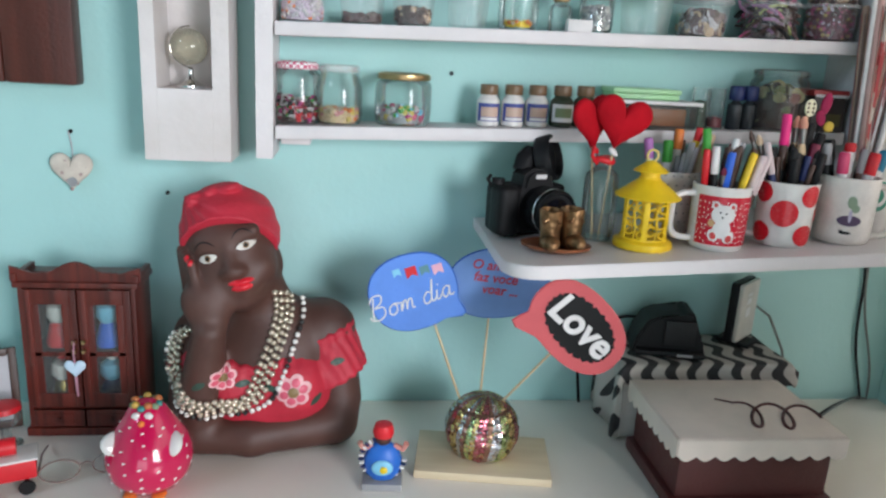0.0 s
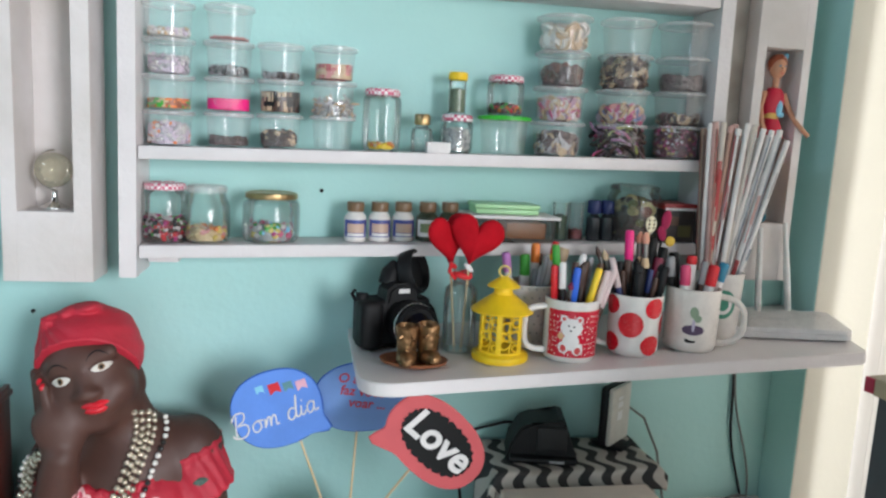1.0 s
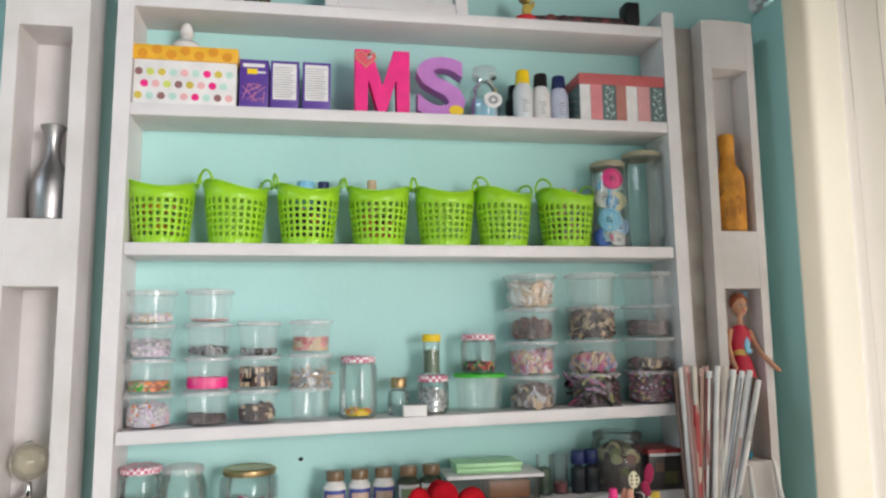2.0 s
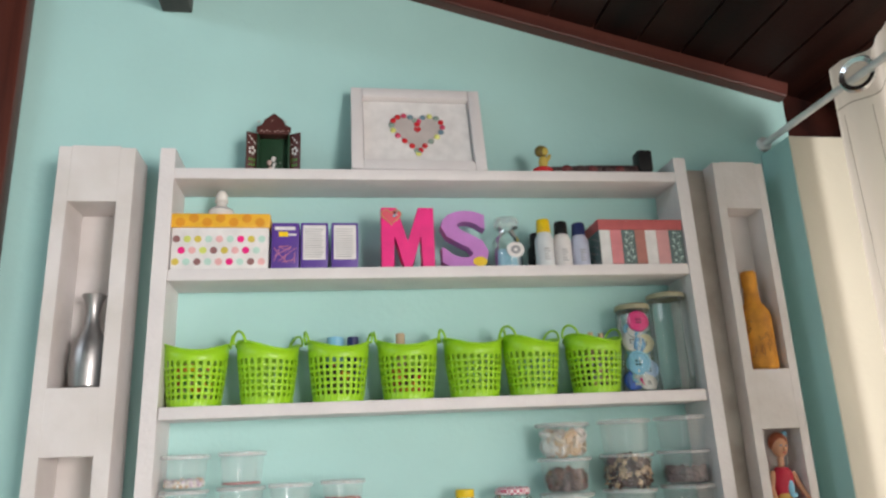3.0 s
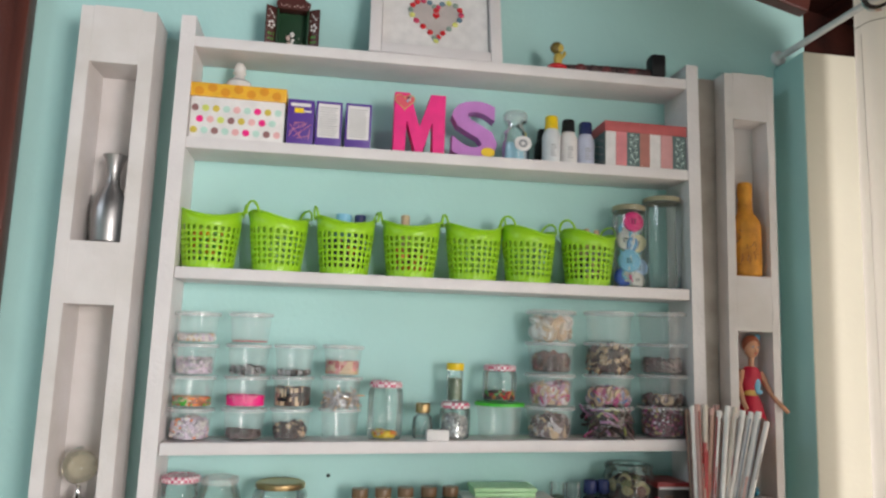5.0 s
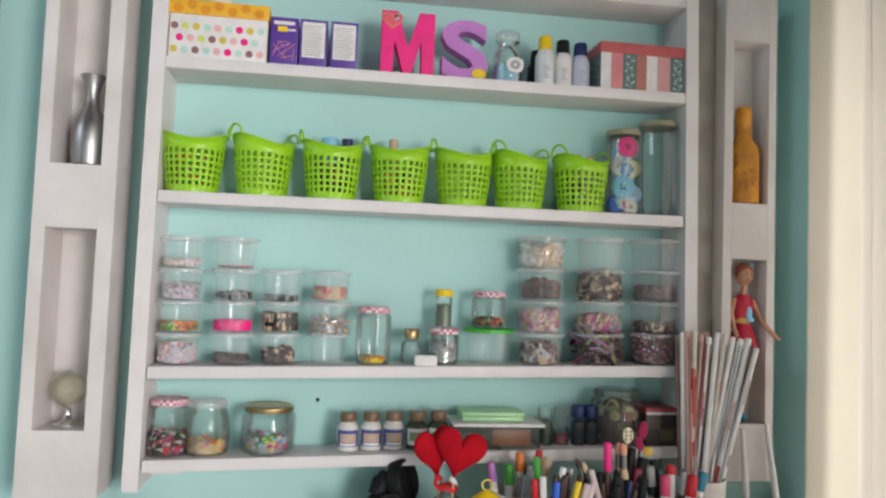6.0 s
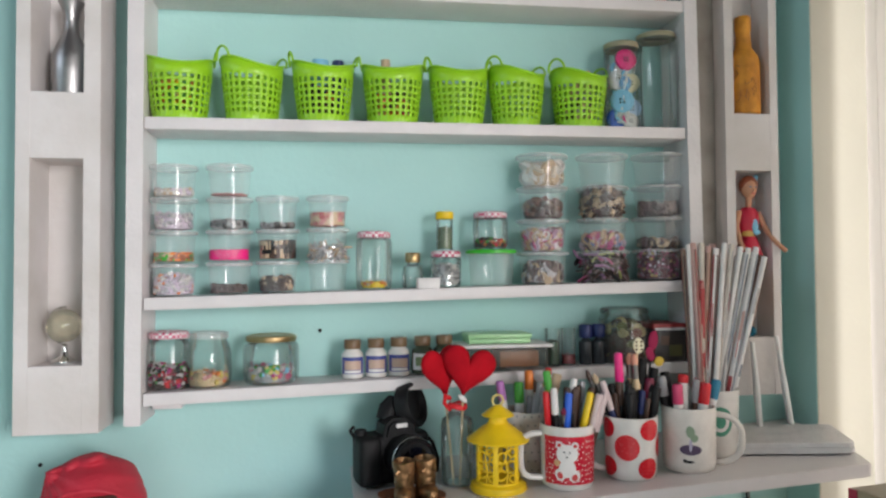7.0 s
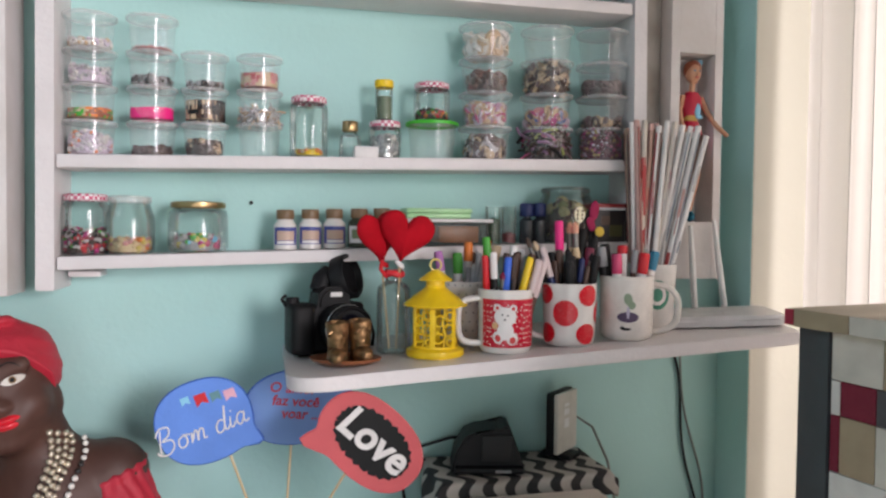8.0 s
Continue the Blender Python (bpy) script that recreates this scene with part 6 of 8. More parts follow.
# bronze baby boots on a leather dish
solid("leather_dish", lathe([(0, 0.002), (0.035, 0.002), (0.049, 0.007), (0.051, 0.011), (0.049, 0.0115), (0.034, 0.006), (0, 0.005)], 36, sx=1.0, sy=0.72), mat("brown_leather", (0.22, 0.075, 0.03), 0.4, var=0.2, scale=20, bump=0.4), "brown curled leather dish holding two bronze boots", "dish", at=pose(*tab(0.409, -0.232), 0, 0, -14))
BRZ = mat("wrinkled_bronze", (0.28, 0.155, 0.075), 0.42, 0.85, var=0.5, scale=60, bump=1.0, bscale=130, stain=(0.10, 0.06, 0.02))
for i, (x, y, rz) in enumerate(((0.397, -0.238, -8), (0.429, -0.234, 10))):
    b = bmesh.new()
    lathe([(0, 0.0), (0.0125, 0.0), (0.0135, 0.006), (0.0125, 0.020), (0.0140, 0.034), (0.0150, 0.050), (0.0135, 0.052), (0.011, 0.046), (0, 0.040)], 20, bm=b, sy=1.2)
    blob(0, -0.013, 0.010, 0.0125, 0.020, 0.011, bm=b)
    tube([(0.010 * math.sin(t), -0.014 + 0.002 * math.cos(3 * t), 0.040 + 0.004 * math.cos(2 * t)) for t in [6.283 * j / 12 for j in range(12)]], 0.002, 6, bm=b, closed=True)
    rr = random.Random(i)
    for v in b.verts:
        v.co += Vector((rr.uniform(-1, 1), rr.uniform(-1, 1), rr.uniform(-0.4, 0.4))) * 0.0009
    solid("baby_boot", b, BRZ, "wrinkled bronze baby boot standing in a leather dish", "ornament", "bronze boots", at=pose(*tab(x, y, 0.0058), 0, 0, rz) @ Matrix.Scale(1.1, 4))

# rolled magazine strips in a holder
rr = random.Random(12)
MAGM = [paint("mag_white", 0.80, 0.76, 0.74, 0.5), paint("mag_grey", 0.50, 0.47, 0.46, 0.5), paint("mag_cream", 0.66, 0.58, 0.50, 0.5), paint("mag_red", 0.45, 0.05, 0.05, 0.5), paint("mag_brown", 0.20, 0.12, 0.10, 0.5)]
PRINT = [MAGM[3], MAGM[4], MAGM[1], paint("mag_blush", 0.60, 0.36, 0.32, 0.5), paint("mag_slate", 0.24, 0.26, 0.30, 0.5), paint("mag_tan", 0.42, 0.27, 0.20, 0.5)]
for i in range(22):
    t = i / 21
    fx, fy = 0.896 + 0.034 * t, -0.170 + 0.012 * math.sin(i * 2.4)
    tx, ty = 0.908 + 0.136 * t ** 1.15 + rr.uniform(-0.002, 0.002), -0.112 + (0.014 if i % 2 else -0.010) - 0.03 * t
    L = 0.345 + rr.uniform(-0.010, 0.006)
    a, c = Vector(tab(fx, fy, 0.009)), Vector((tx, ty, 1.155 + L))
    q = Matrix.Translation(a) @ (c - a).to_track_quat("Z", "Y").to_matrix().to_4x4() @ Matrix.Rotation(rr.uniform(-0.5, 0.5), 4, "Z")
    k = thing("rolled_magazine", "tightly rolled magazine standing upright with printed edges", "magazine", "rolled magazines", q)
    w = rr.uniform(0.0042, 0.0058)
    part("roll", lathe([(0, 0), (w, 0), (w, L), (w * 0.8, L), (w * 0.7, L - 0.006), (0, L - 0.006)], 12), MAGM[4] if i == 21 else PRINT[3] if i in (2, 6, 9) else PRINT[5] if i == 1 else MAGM[2] if i in (4, 12) else MAGM[0], k)
    b = bmesh.new()
    marks = [(rr.uniform(0, 360), 0.006, L - 0.012, 17, rr.choice((0, 5, 5, 1)) if 0 < i < 10 else rr.choice((2, 3, 4))) for _ in range(4 if 0 < i < 10 else 2)]
    marks += [(rr.uniform(0, 360), rr.uniform(0.06, 0.26), 0, rr.uniform(20, 60), 0) for _ in range(14 if i in (4, 5, 8) else 3 if i % 3 == 0 else 0)]
    marks += [(rr.uniform(0, 360), rr.uniform(0.01, L - 0.06), 0, rr.uniform(8, 26), rr.choice((2, 4, 4, 3)) if i == 21 else rr.choice((2, 3, 5, 2, 4))) for _ in range(26 if i == 21 else 7)]
    for a0, z0, z1, half, ix in marks:
        z1 = z1 or min(L - 0.004, z0 + rr.uniform(0.012, 0.05))
        vs = [[b.verts.new(((w + 0.0003) * math.cos(radians(a0 + d)), (w + 0.0003) * math.sin(radians(a0 + d)), zz)) for d in (-half, 0, half)] for zz in (z0, z1)]
        for e in range(2):
            f = b.faces.new([vs[0][e], vs[0][e + 1], vs[1][e + 1], vs[1][e]])
            f.material_index = ix
    tagged(part("print", b, PRINT, k), kind="stuff")
# slim white sticks and the folded white computer
for (x0, z0), (x1, z1) in (((1.056, 0.002), (1.050, 0.215)), ((1.118, 0.002), (1.098, 0.225))):
    a, c = Vector(tab(x0, -0.095, z0)), Vector((x1, -0.083, 1.16 + z1 - 0.045))
    solid("stick", tube([a, a.lerp(c, 0.5), c], [0.0055, 0.006, 0.004], 12), paint("white_enamel", 0.8, 0.8, 0.8, 0.3), "white wooden stick leaning against the pallet plank", "stick", "white sticks")
k = thing("laptop", "closed white laptop lying on the wall table", "laptop", m=pose(*tab(1.052, -0.162, 0.0015), 0, -3.4, -22))
out = []
for cx, cy, a0 in ((0.085, 0.062, 0), (-0.085, 0.062, 90), (-0.085, -0.062, 180), (0.085, -0.062, 270)):
    for j in range(6):
        a = radians(a0 + j * 18)
        out.append((cx + 0.010 * math.cos(a), cy + 0.010 * math.sin(a)))
LAP = paint("white_laptop", 0.72, 0.70, 0.70, 0.3)
part("base", slab(out, 0.0, 0.009, 0.002), LAP, k)
part("lid", slab(out, 0.0098, 0.0165, 0.002), LAP, k)
part("badge", box(-0.016, 0.016, -0.004, 0.004, 0.0165, 0.0168), paint("pale_badge", 0.62, 0.62, 0.63), k)

# ---- things on the desk ----
DZ = 0.772
# painted plaster bust, one plain shape, modelled as smooth joined forms
def ellip(c, r, rot=(0, 0, 0)):
    m = np.array(Euler([radians(a) for a in rot]).to_matrix())
    r = np.array(r)

    def f(P):
        q = (P - np.array(c)) @ m
        k0 = np.linalg.norm(q / r, axis=-1)
        k1 = np.linalg.norm(q / (r * r), axis=-1) + 1e-9
        return k0 * (k0 - 1) / k1
    return f


def limb(a, c, ra, rc):
    a, c = np.array(a), np.array(c)

    def f(P):
        h = np.clip(((P - a) @ (c - a)) / ((c - a) @ (c - a)), 0, 1)
        return np.linalg.norm(P - a - h[..., None] * (c - a), axis=-1) - (ra + (rc - ra) * h)
    return f


def joined(P, forms):
    """Smooth union of (form, blend width)."""
    d = None
    for f, k in forms:
        e = f(P)
        if d is None:
            d = e
        else:
            h = np.clip(0.5 + 0.5 * (d - e) / k, 0, 1)
            d = d + (e - d) * h - k * h * (1 - h)
    return d


def skin_of(fn, lo, hi, s, bm, idx):
    """A surface net round the place where fn is below nought."""
    ax = [np.arange(lo[i], hi[i], s) for i in range(3)]
    G = np.stack(np.meshgrid(*ax, indexing="ij"), -1)
    F = fn(G)
    n = F.shape
    acc, cnt = np.zeros((n[0] - 1, n[1] - 1, n[2] - 1, 3)), np.zeros((n[0] - 1, n[1] - 1, n[2] - 1))
    quads = []
    for d in range(3):
        A = np.take(F, range(n[d] - 1), d)
        B = np.take(F, range(1, n[d]), d)
        cross = (A < 0) != (B < 0)
        t = np.where(cross, A / np.where(cross, A - B, 1), 0)
        o = [i for i in range(3) if i != d]
        for u in (0, 1):
            for v in (0, 1):
                sl = [slice(None)] * 3
                sl[o[0]] = slice(u, u + n[o[0]] - 1)
                sl[o[1]] = slice(v, v + n[o[1]] - 1)
                c, tt = cross[tuple(sl)], t[tuple(sl)]
                off = np.zeros(c.shape + (3,))
                off[..., o[0]], off[..., o[1]], off[..., d] = u, v, tt
                acc += off * c[..., None]
                cnt += c
        for i in np.argwhere(cross):
            if min(i[o[0]], i[o[1]]) < 1 or i[o[0]] > n[o[0]] - 2 or i[o[1]] > n[o[1]] - 2:
                continue
            q = []
            for u, v in ((1, 1), (0, 1), (0, 0), (1, 0)):
                j = list(i)
                j[o[0]] -= u
                j[o[1]] -= v
                q.append(tuple(j))
            flip = (A[tuple(i)] < 0) == (d == 1)
            quads.append(q[::-1] if flip else q)
    ids, verts = {}, []
    faces = []
    for q in quads:
        row = []
        for j in q:
            if j not in ids:
                ids[j] = len(verts)
                verts.append(np.array(lo) + s * (np.array(j) + acc[j] / max(cnt[j], 1)))
            row.append(ids[j])
        faces.append(row)
    me = bpy.data.meshes.new("tmp")
    me.from_pydata([tuple(v) for v in verts], [], faces)
    b2 = bmesh.new()
    b2.from_mesh(me)
    bpy.data.meshes.remove(me)
    bmesh.ops.smooth_vert(b2, verts=b2.verts, factor=0.5, use_axis_x=True, use_axis_y=True, use_axis_z=True)
    bmesh.ops.recalc_face_normals(b2, faces=b2.faces)
    return merge(bm, b2, idx)


T = (0, -15, 0)
FLESH = [
    (ellip((-0.055, -0.122, 1.098), (0.066, 0.068, 0.080), T), 0.012), (ellip((-0.043, -0.143, 1.064), (0.058, 0.050, 0.056), T), 0.020),
    (ellip((-0.033, -0.166, 1.030), (0.022, 0.020, 0.016), T), 0.018), (ellip((-0.006, -0.163, 1.080), (0.020, 0.022, 0.020)), 0.018),
    (ellip((-0.068, -0.168, 1.066), (0.022, 0.022, 0.020)), 0.018), (ellip((-0.029, -0.182, 1.059), (0.027, 0.014, 0.017), T), 0.012),
    (limb((-0.049, -0.184, 1.110), (-0.041, -0.197, 1.084), 0.006, 0.0085), 0.010), (ellip((-0.039, -0.194, 1.079), (0.019, 0.012, 0.009), T), 0.008),
    (limb((-0.083, -0.172, 1.116), (-0.015, -0.174, 1.138), 0.011, 0.011), 0.016), (ellip((0.013, -0.116, 1.082), (0.008, 0.014, 0.021), T), 0.006),
    (limb((-0.022, -0.118, 1.050), (0.000, -0.104, 0.965), 0.041, 0.050), 0.016), (limb((-0.082, -0.100, 0.950), (0.080, -0.096, 0.958), 0.046, 0.047), 0.030),
    (ellip((0.0, -0.112, 0.915), (0.105, 0.068, 0.080)), 0.02), (limb((0.094, -0.097, 0.952), (0.113, -0.122, 0.840), 0.042, 0.036), 0.02),
    (limb((0.108, -0.142, 0.808), (-0.020, -0.180, 0.803), 0.036, 0.029), 0.018), (limb((-0.020, -0.180, 0.803), (-0.095, -0.176, 0.802), 0.029, 0.027), 0.012),
    (limb((-0.105, -0.105, 0.945), (-0.117, -0.140, 0.822), 0.042, 0.037), 0.02), (limb((-0.106, -0.166, 0.815), (-0.075, -0.196, 0.985), 0.037, 0.025), 0.016),
    (ellip((-0.088, -0.190, 1.024), (0.025, 0.017, 0.036), (0, -22, 0)), 0.014),
]
for i in range(4):
    FLESH.append((limb((-0.088 - 0.006 * i, -0.194 + 0.007 * i, 1.040), (-0.099 - 0.0070 * i, -0.186 + 0.011 * i, 1.088 + 0.004 * i), 0.0090, 0.0070), 0.004))
FLESH.append((ellip((-0.074, -0.186, 1.024), (0.030, 0.020, 0.036), (0, -20, 0)), 0.014))


def flesh(P):
    return joined(P, FLESH)


def head_cloth(P):
    x, y, z = P[..., 0], P[..., 1], P[..., 2]
    d = joined(P, [(ellip((-0.056, -0.112, 1.118), (0.074, 0.083, 0.078), T), 0.01), (limb((-0.108, -0.128, 1.165), (-0.050, -0.126, 1.187), 0.012, 0.011), 0.010), (ellip((-0.104, -0.138, 1.172), (0.013, 0.018, 0.011), (0, -30, 0)), 0.006), (ellip((-0.080, -0.136, 1.186), (0.010, 0.016, 0.009), (0, -20, 0)), 0.004), (ellip((-0.052, -0.134, 1.192), (0.015, 0.016, 0.008), (0, -15, 0)), 0.005)])
    th = np.arctan2(z - 1.178, x + 0.118)
    d = d + 0.0016 * np.sin(th * 17) * np.clip((z - 1.10) / 0.05, 0, 1) - 0.0006 * np.sin(260 * (z + 0.35 * y + 0.12 * x))
    edge = z - (1.160 - 1.35 * (y + 0.185) + 0.20 * (x + 0.05))
    d = d - 0.0025 * np.exp(-(edge / 0.007) ** 2)
    return np.maximum(d, -edge)


def dress(P):
    x, y, z = P[..., 0], P[..., 1], P[..., 2]
    body = joined(P, [(ellip((0.0, -0.116, 0.868), (0.113, 0.076, 0.098)), 0.01), (ellip((-0.050, -0.150, 0.882), (0.046, 0.046, 0.052)), 0.016), (ellip((0.042, -0.152, 0.880), (0.049, 0.047, 0.054)), 0.014)])
    for s in (-1, 1):
        sl = limb((s * 0.088, -0.098, 0.947), (s * 0.103, -0.114, 0.894), 0.049, 0.052)(P) + 0.0013 * np.sin(230 * (z * 0.5 + s * x + y))
        hem = z - (0.871 + 0.50 * (s * x - 0.089)) + 0.0018 * np.sin(330 * y + 200 * x)
        sl = np.maximum(sl - 0.003 * np.exp(-((hem - 0.004) / 0.006) ** 2), -hem)
        h = np.clip(0.5 + 0.5 * (body - sl) / 0.006, 0, 1)
        body = body + (sl - body) * h - 0.006 * h * (1 - h)
    rim = z - (0.916 + 0.39 * np.sqrt((x + 0.020) ** 2 + 0.0004)) - 0.0022 * np.sin(330 * x + 120 * y)
    body = body - 0.0035 * np.exp(-((rim + 0.004) / 0.006) ** 2) + 0.0008 * np.sin(420 * x) * np.clip(1 + rim / 0.05, 0, 1)
    return np.maximum(np.maximum(body, rim), 0.812 - z)


def front(x, z, lift=0.0006):
    """The bust's foremost surface at x, z."""
    ys = np.arange(-0.245, -0.06, 0.0008)
    P = np.stack([np.full_like(ys, x), ys, np.full_like(ys, z)], -1)
    d = np.minimum(np.minimum(flesh(P), head_cloth(P)), dress(P))
    i = int(np.argmax(d < 0)) if (d < 0).any() else len(ys) - 1
    return float(ys[i]) - lift


def laid(cx, cz, shape, tilt, bulge, bm, idx, n=20, rings=4, lift=0.0007):
    """A painted patch that follows the surface; shape gives the outline."""
    ca, sa = math.cos(radians(tilt)), math.sin(radians(tilt))
    b2 = bmesh.new()
    rows = []
    for q in range(rings, -1, -1):
        row = []
        for j in range(n if q else 1):
            u, v = shape(2 * math.pi * j / n)
            u, v = u * q / rings, v * q / rings
            X, Z = cx + u * ca - v * sa, cz + u * sa + v * ca
            row.append(b2.verts.new((X, front(X, Z, lift) - bulge * (1 - (q / rings) ** 2), Z)))
        rows.append(row)
    for A, B in zip(rows, rows[1:]):
        for j in range(n):
            b2.faces.new([A[j], A[(j + 1) % n], B[(j + 1) % n], B[j]] if len(B) > 1 else [A[j], A[(j + 1) % n], B[0]])
    bmesh.ops.recalc_face_normals(b2, faces=b2.faces)
    merge(bm, b2, idx)


def almond(w, h):
    return lambda a: (w * math.cos(a), h * math.sin(a) * abs(math.sin(a)) ** 0.4)


LOWER = pose(-0.010, 0, DZ * 0.021) @ Matrix.Diagonal((1, 1, 0.979, 1))
b = bmesh.new()
SK, RD, LIP, EYE_, FLO = 0, 1, 2, 3, 4
skin_of(flesh, (-0.170, -0.235, DZ - 0.006), (0.170, -0.035, 1.19), 0.003, b, SK)
skin_of(head_cloth, (-0.150, -0.215, 1.05), (0.040, -0.015, 1.215), 0.0024, b, RD)
skin_of(dress, (-0.190, -0.225, 0.80), (0.190, -0.02, 1.02), 0.0024, b, RD)
for x, z in ((-0.0755, 1.097), (-0.0225, 1.118)):
    laid(x, z, almond(0.0142, 0.0066), 20, 0.0018, b, EYE_, 28)
    laid(x, z + 0.0006, lambda a: (0.0044 * math.cos(a), 0.0052 * math.sin(a)), 0, 0.0006, b, 7, 16, 2, 0.0030)
    laid(x, z + 0.0006, lambda a: (0.0026 * math.cos(a), 0.0032 * math.sin(a)), 0, 0.0003, b, 5, 12, 2, 0.0038)
    for h, y0, rr_ in ((0.0080, 0.0, 0.0020), (0.025, 0.001, 0.0013)):
        pts = []
        for i in range(13):
            u = -1 + i / 6
            X, Z = 0.0160 * u, h * (1 - 0.75 * u * u if h < 0.02 else 1 - 0.42 * u * u)
            X, Z = x + X * 0.94 - Z * 0.34, z + X * 0.34 + Z * 0.94
            pts.append((X, front(X, Z, 0.0002), Z))
        tube(pts, [rr_ * (0.35 + 0.65 * math.sin(math.pi * i / 12)) for i in range(13)], 8, b, SK if h < 0.02 else 5)
laid(-0.0285, 1.0655, lambda a: (0.0190 * math.cos(a), 0.0056 * math.sin(a) * abs(math.sin(a)) ** 0.3 * (1 - 0.35 * math.exp(-(math.cos(a) / 0.25) ** 2) * (math.sin(a) > 0))), 14, 0.0045, b, LIP, 28)
laid(-0.0270, 1.0570, lambda a: (0.0155 * math.cos(a), 0.0060 * math.sin(a)), 14, 0.0050, b, LIP, 24)
for cx, cz, q in ((0.046, 0.888, 1.0), (-0.057, 0.910, 0.72)):
    for i in range(6):
        a = i * 1.047 + 0.3
        laid(cx + 0.0165 * q * math.cos(a), cz + 0.0165 * q * math.sin(a), lambda a: (0.0105 * q * math.cos(a), 0.0105 * q * math.sin(a)), 0, 0.0012, b, FLO, 16, 3)
        laid(cx + 0.0150 * q * math.cos(a), cz + 0.0150 * q * math.sin(a), lambda a: (0.0066 * q * math.cos(a), 0.0066 * q * math.sin(a)), 0, 0.0008, b, 8, 14, 2, 0.0022)
    laid(cx, cz, lambda a: (0.0080 * q * math.cos(a), 0.0080 * q * math.sin(a)), 0, 0.0010, b, 9, 14, 2, 0.0030)
for cx, cz, rt in ((0.012, 0.892, -15), (0.079, 0.868, 50), (0.110, 0.922, 10), (-0.090, 0.905, 30), (-0.030, 0.900, 10)):
    laid(cx, cz, almond(0.0115, 0.0055), rt, 0.0006, b, 6, 16, 2)
for i in range(2):
    laid(-0.0995 - 0.0070 * i, 1.0905 + 0.004 * i, lambda a: (0.0036 * math.cos(a), 0.0046 * math.sin(a)), -20, 0.0012, b, LIP, 12, 2)
for v in b.verts:
    v.co.z = max(v.co.z, DZ + 0.0005)
solid("plaster_bust", b, [SKIN, FABRIC, paint("lip_red", 0.66, 0.016, 0.03, 0.3), paint("eye_white", 0.66, 0.63, 0.58), paint("petal_pale", 0.80, 0.45, 0.46), BLACK, paint("leaf_dark", 0.03, 0.07, 0.05), paint("iris_hazel", 0.22, 0.13, 0.06), paint("petal_rose", 0.66, 0.10, 0.16), paint("flower_olive", 0.25, 0.16, 0.06)], "painted plaster bust in a red head cloth, resting on folded arms", "statue", at=LOWER, smooth=180)
# bead necklace hanging on the bust
PEARL = [paint("silver_bead", 0.66, 0.58, 0.46, 0.25, 0.7), paint("pearl_white", 0.80, 0.77, 0.72, 0.25), paint("jet_bead", 0.02, 0.02, 0.02, 0.3)]
BEADS = []
for m in PEARL:
    me = mesh_of(ball(1.0, sub=2), "bead", 180)
    me.materials.append(m)
    BEADS.append(me)
k = thing("bead_necklace", "many-stranded necklace of silver and white beads on the bust", "necklace", m=LOWER)
for s in range(5):
    b = bmesh.new()
    rnd = random.Random(s)
    key = [(0.014 + 0.0075 * s, -0.150, 1.034 - 0.004 * s), (0.016 + 0.0075 * s, -0.156, 1.000 - 0.002 * s), (0.006 + 0.0075 * s, -0.182 + 0.003 * s, 0.960), (-0.010 + 0.0078 * s, -0.205, 0.915), (-0.028 + 0.006 * s, -0.220, 0.880 - 0.003 * s), (-0.066 + 0.001 * s, -0.221, 0.868 - 0.0065 * s + 0.006), (-0.104 - 0.003 * s, -0.213, 0.880 - 0.0055 * s + 0.004), (-0.128 - 0.006 * s, -0.200, 0.912 - 0.003 * s), (-0.128 - 0.005 * s, -0.180, 0.946), (-0.110 - 0.004 * s, -0.150, 0.972)]
    pts = []
    for i in range(len(key) - 1):
        p0, p1, p2, p3 = (Vector(key[max(0, min(len(key) - 1, j))]) for j in (i - 1, i, i + 1, i + 2))
        for q in range(12):
            t = q / 12
            pts.append(0.5 * ((2 * p1) + (p2 - p0) * t + (2 * p0 - 5 * p1 + 4 * p2 - p3) * t * t + (3 * p1 - p0 - 3 * p2 + p3) * t ** 3))
    last, r = None, (0.0043 if s == 4 else 0.0049)
    pts = [Vector((p.x + (0.010 if s == 4 and p.x > -0.06 else 0), min(front(p.x, p.z, 0.0046), -0.128), p.z)) for p in pts]
    for q in range(3):
        pts = [pts[0]] + [Vector((p.x, min(p.y, (o.y + p.y + w.y) / 3), p.z)) for o, p, w in zip(pts, pts[1:], pts[2:])] + [pts[-1]]
    strand = part("strand", tube(pts, 0.0008, 5), PEARL[2], k)
    n = 0
    for p in pts:
        if last is None or (p - last).length >= r * 1.9:
            ix = (2 if n % 6 > 3 else 1) if s == 4 else 0
            o = new("bead", BEADS[ix])
            o.matrix_basis = Matrix.Translation(p) @ Matrix.Scale(r * rnd.uniform(0.92, 1.05), 4)
            o.parent = strand
            last = p
            n += 1

# small glazed wooden cabinet
RW = wood("reddish_cabinet_wood", (0.050, 0.008, 0.005), (0.155, 0.025, 0.016), 0.36, 60, "Z")
k = thing("toy_cabinet", "small dark reddish wooden cabinet with two glazed doors", "cabinet", m=pose(-0.294, -0.036, DZ) @ Matrix.Diagonal((0.91, 0.72, 0.98, 1)))
x0, x1, d = -0.093, 0.093, -0.112
part("base", box(x0 - 0.006, x1 + 0.006, d - 0.004, 0, 0.0, 0.014, 0.002), RW, k)
part("side_panel", box(x0, x0 + 0.007, d, 0, 0.0145, 0.252, 0.001), RW, k)
part("side_panel", box(x1 - 0.007, x1, d, 0, 0.0145, 0.252, 0.001), RW, k)
part("back_panel", box(x0 + 0.0075, x1 - 0.0075, -0.006, 0, 0.0145, 0.252, 0.001), RW, k)
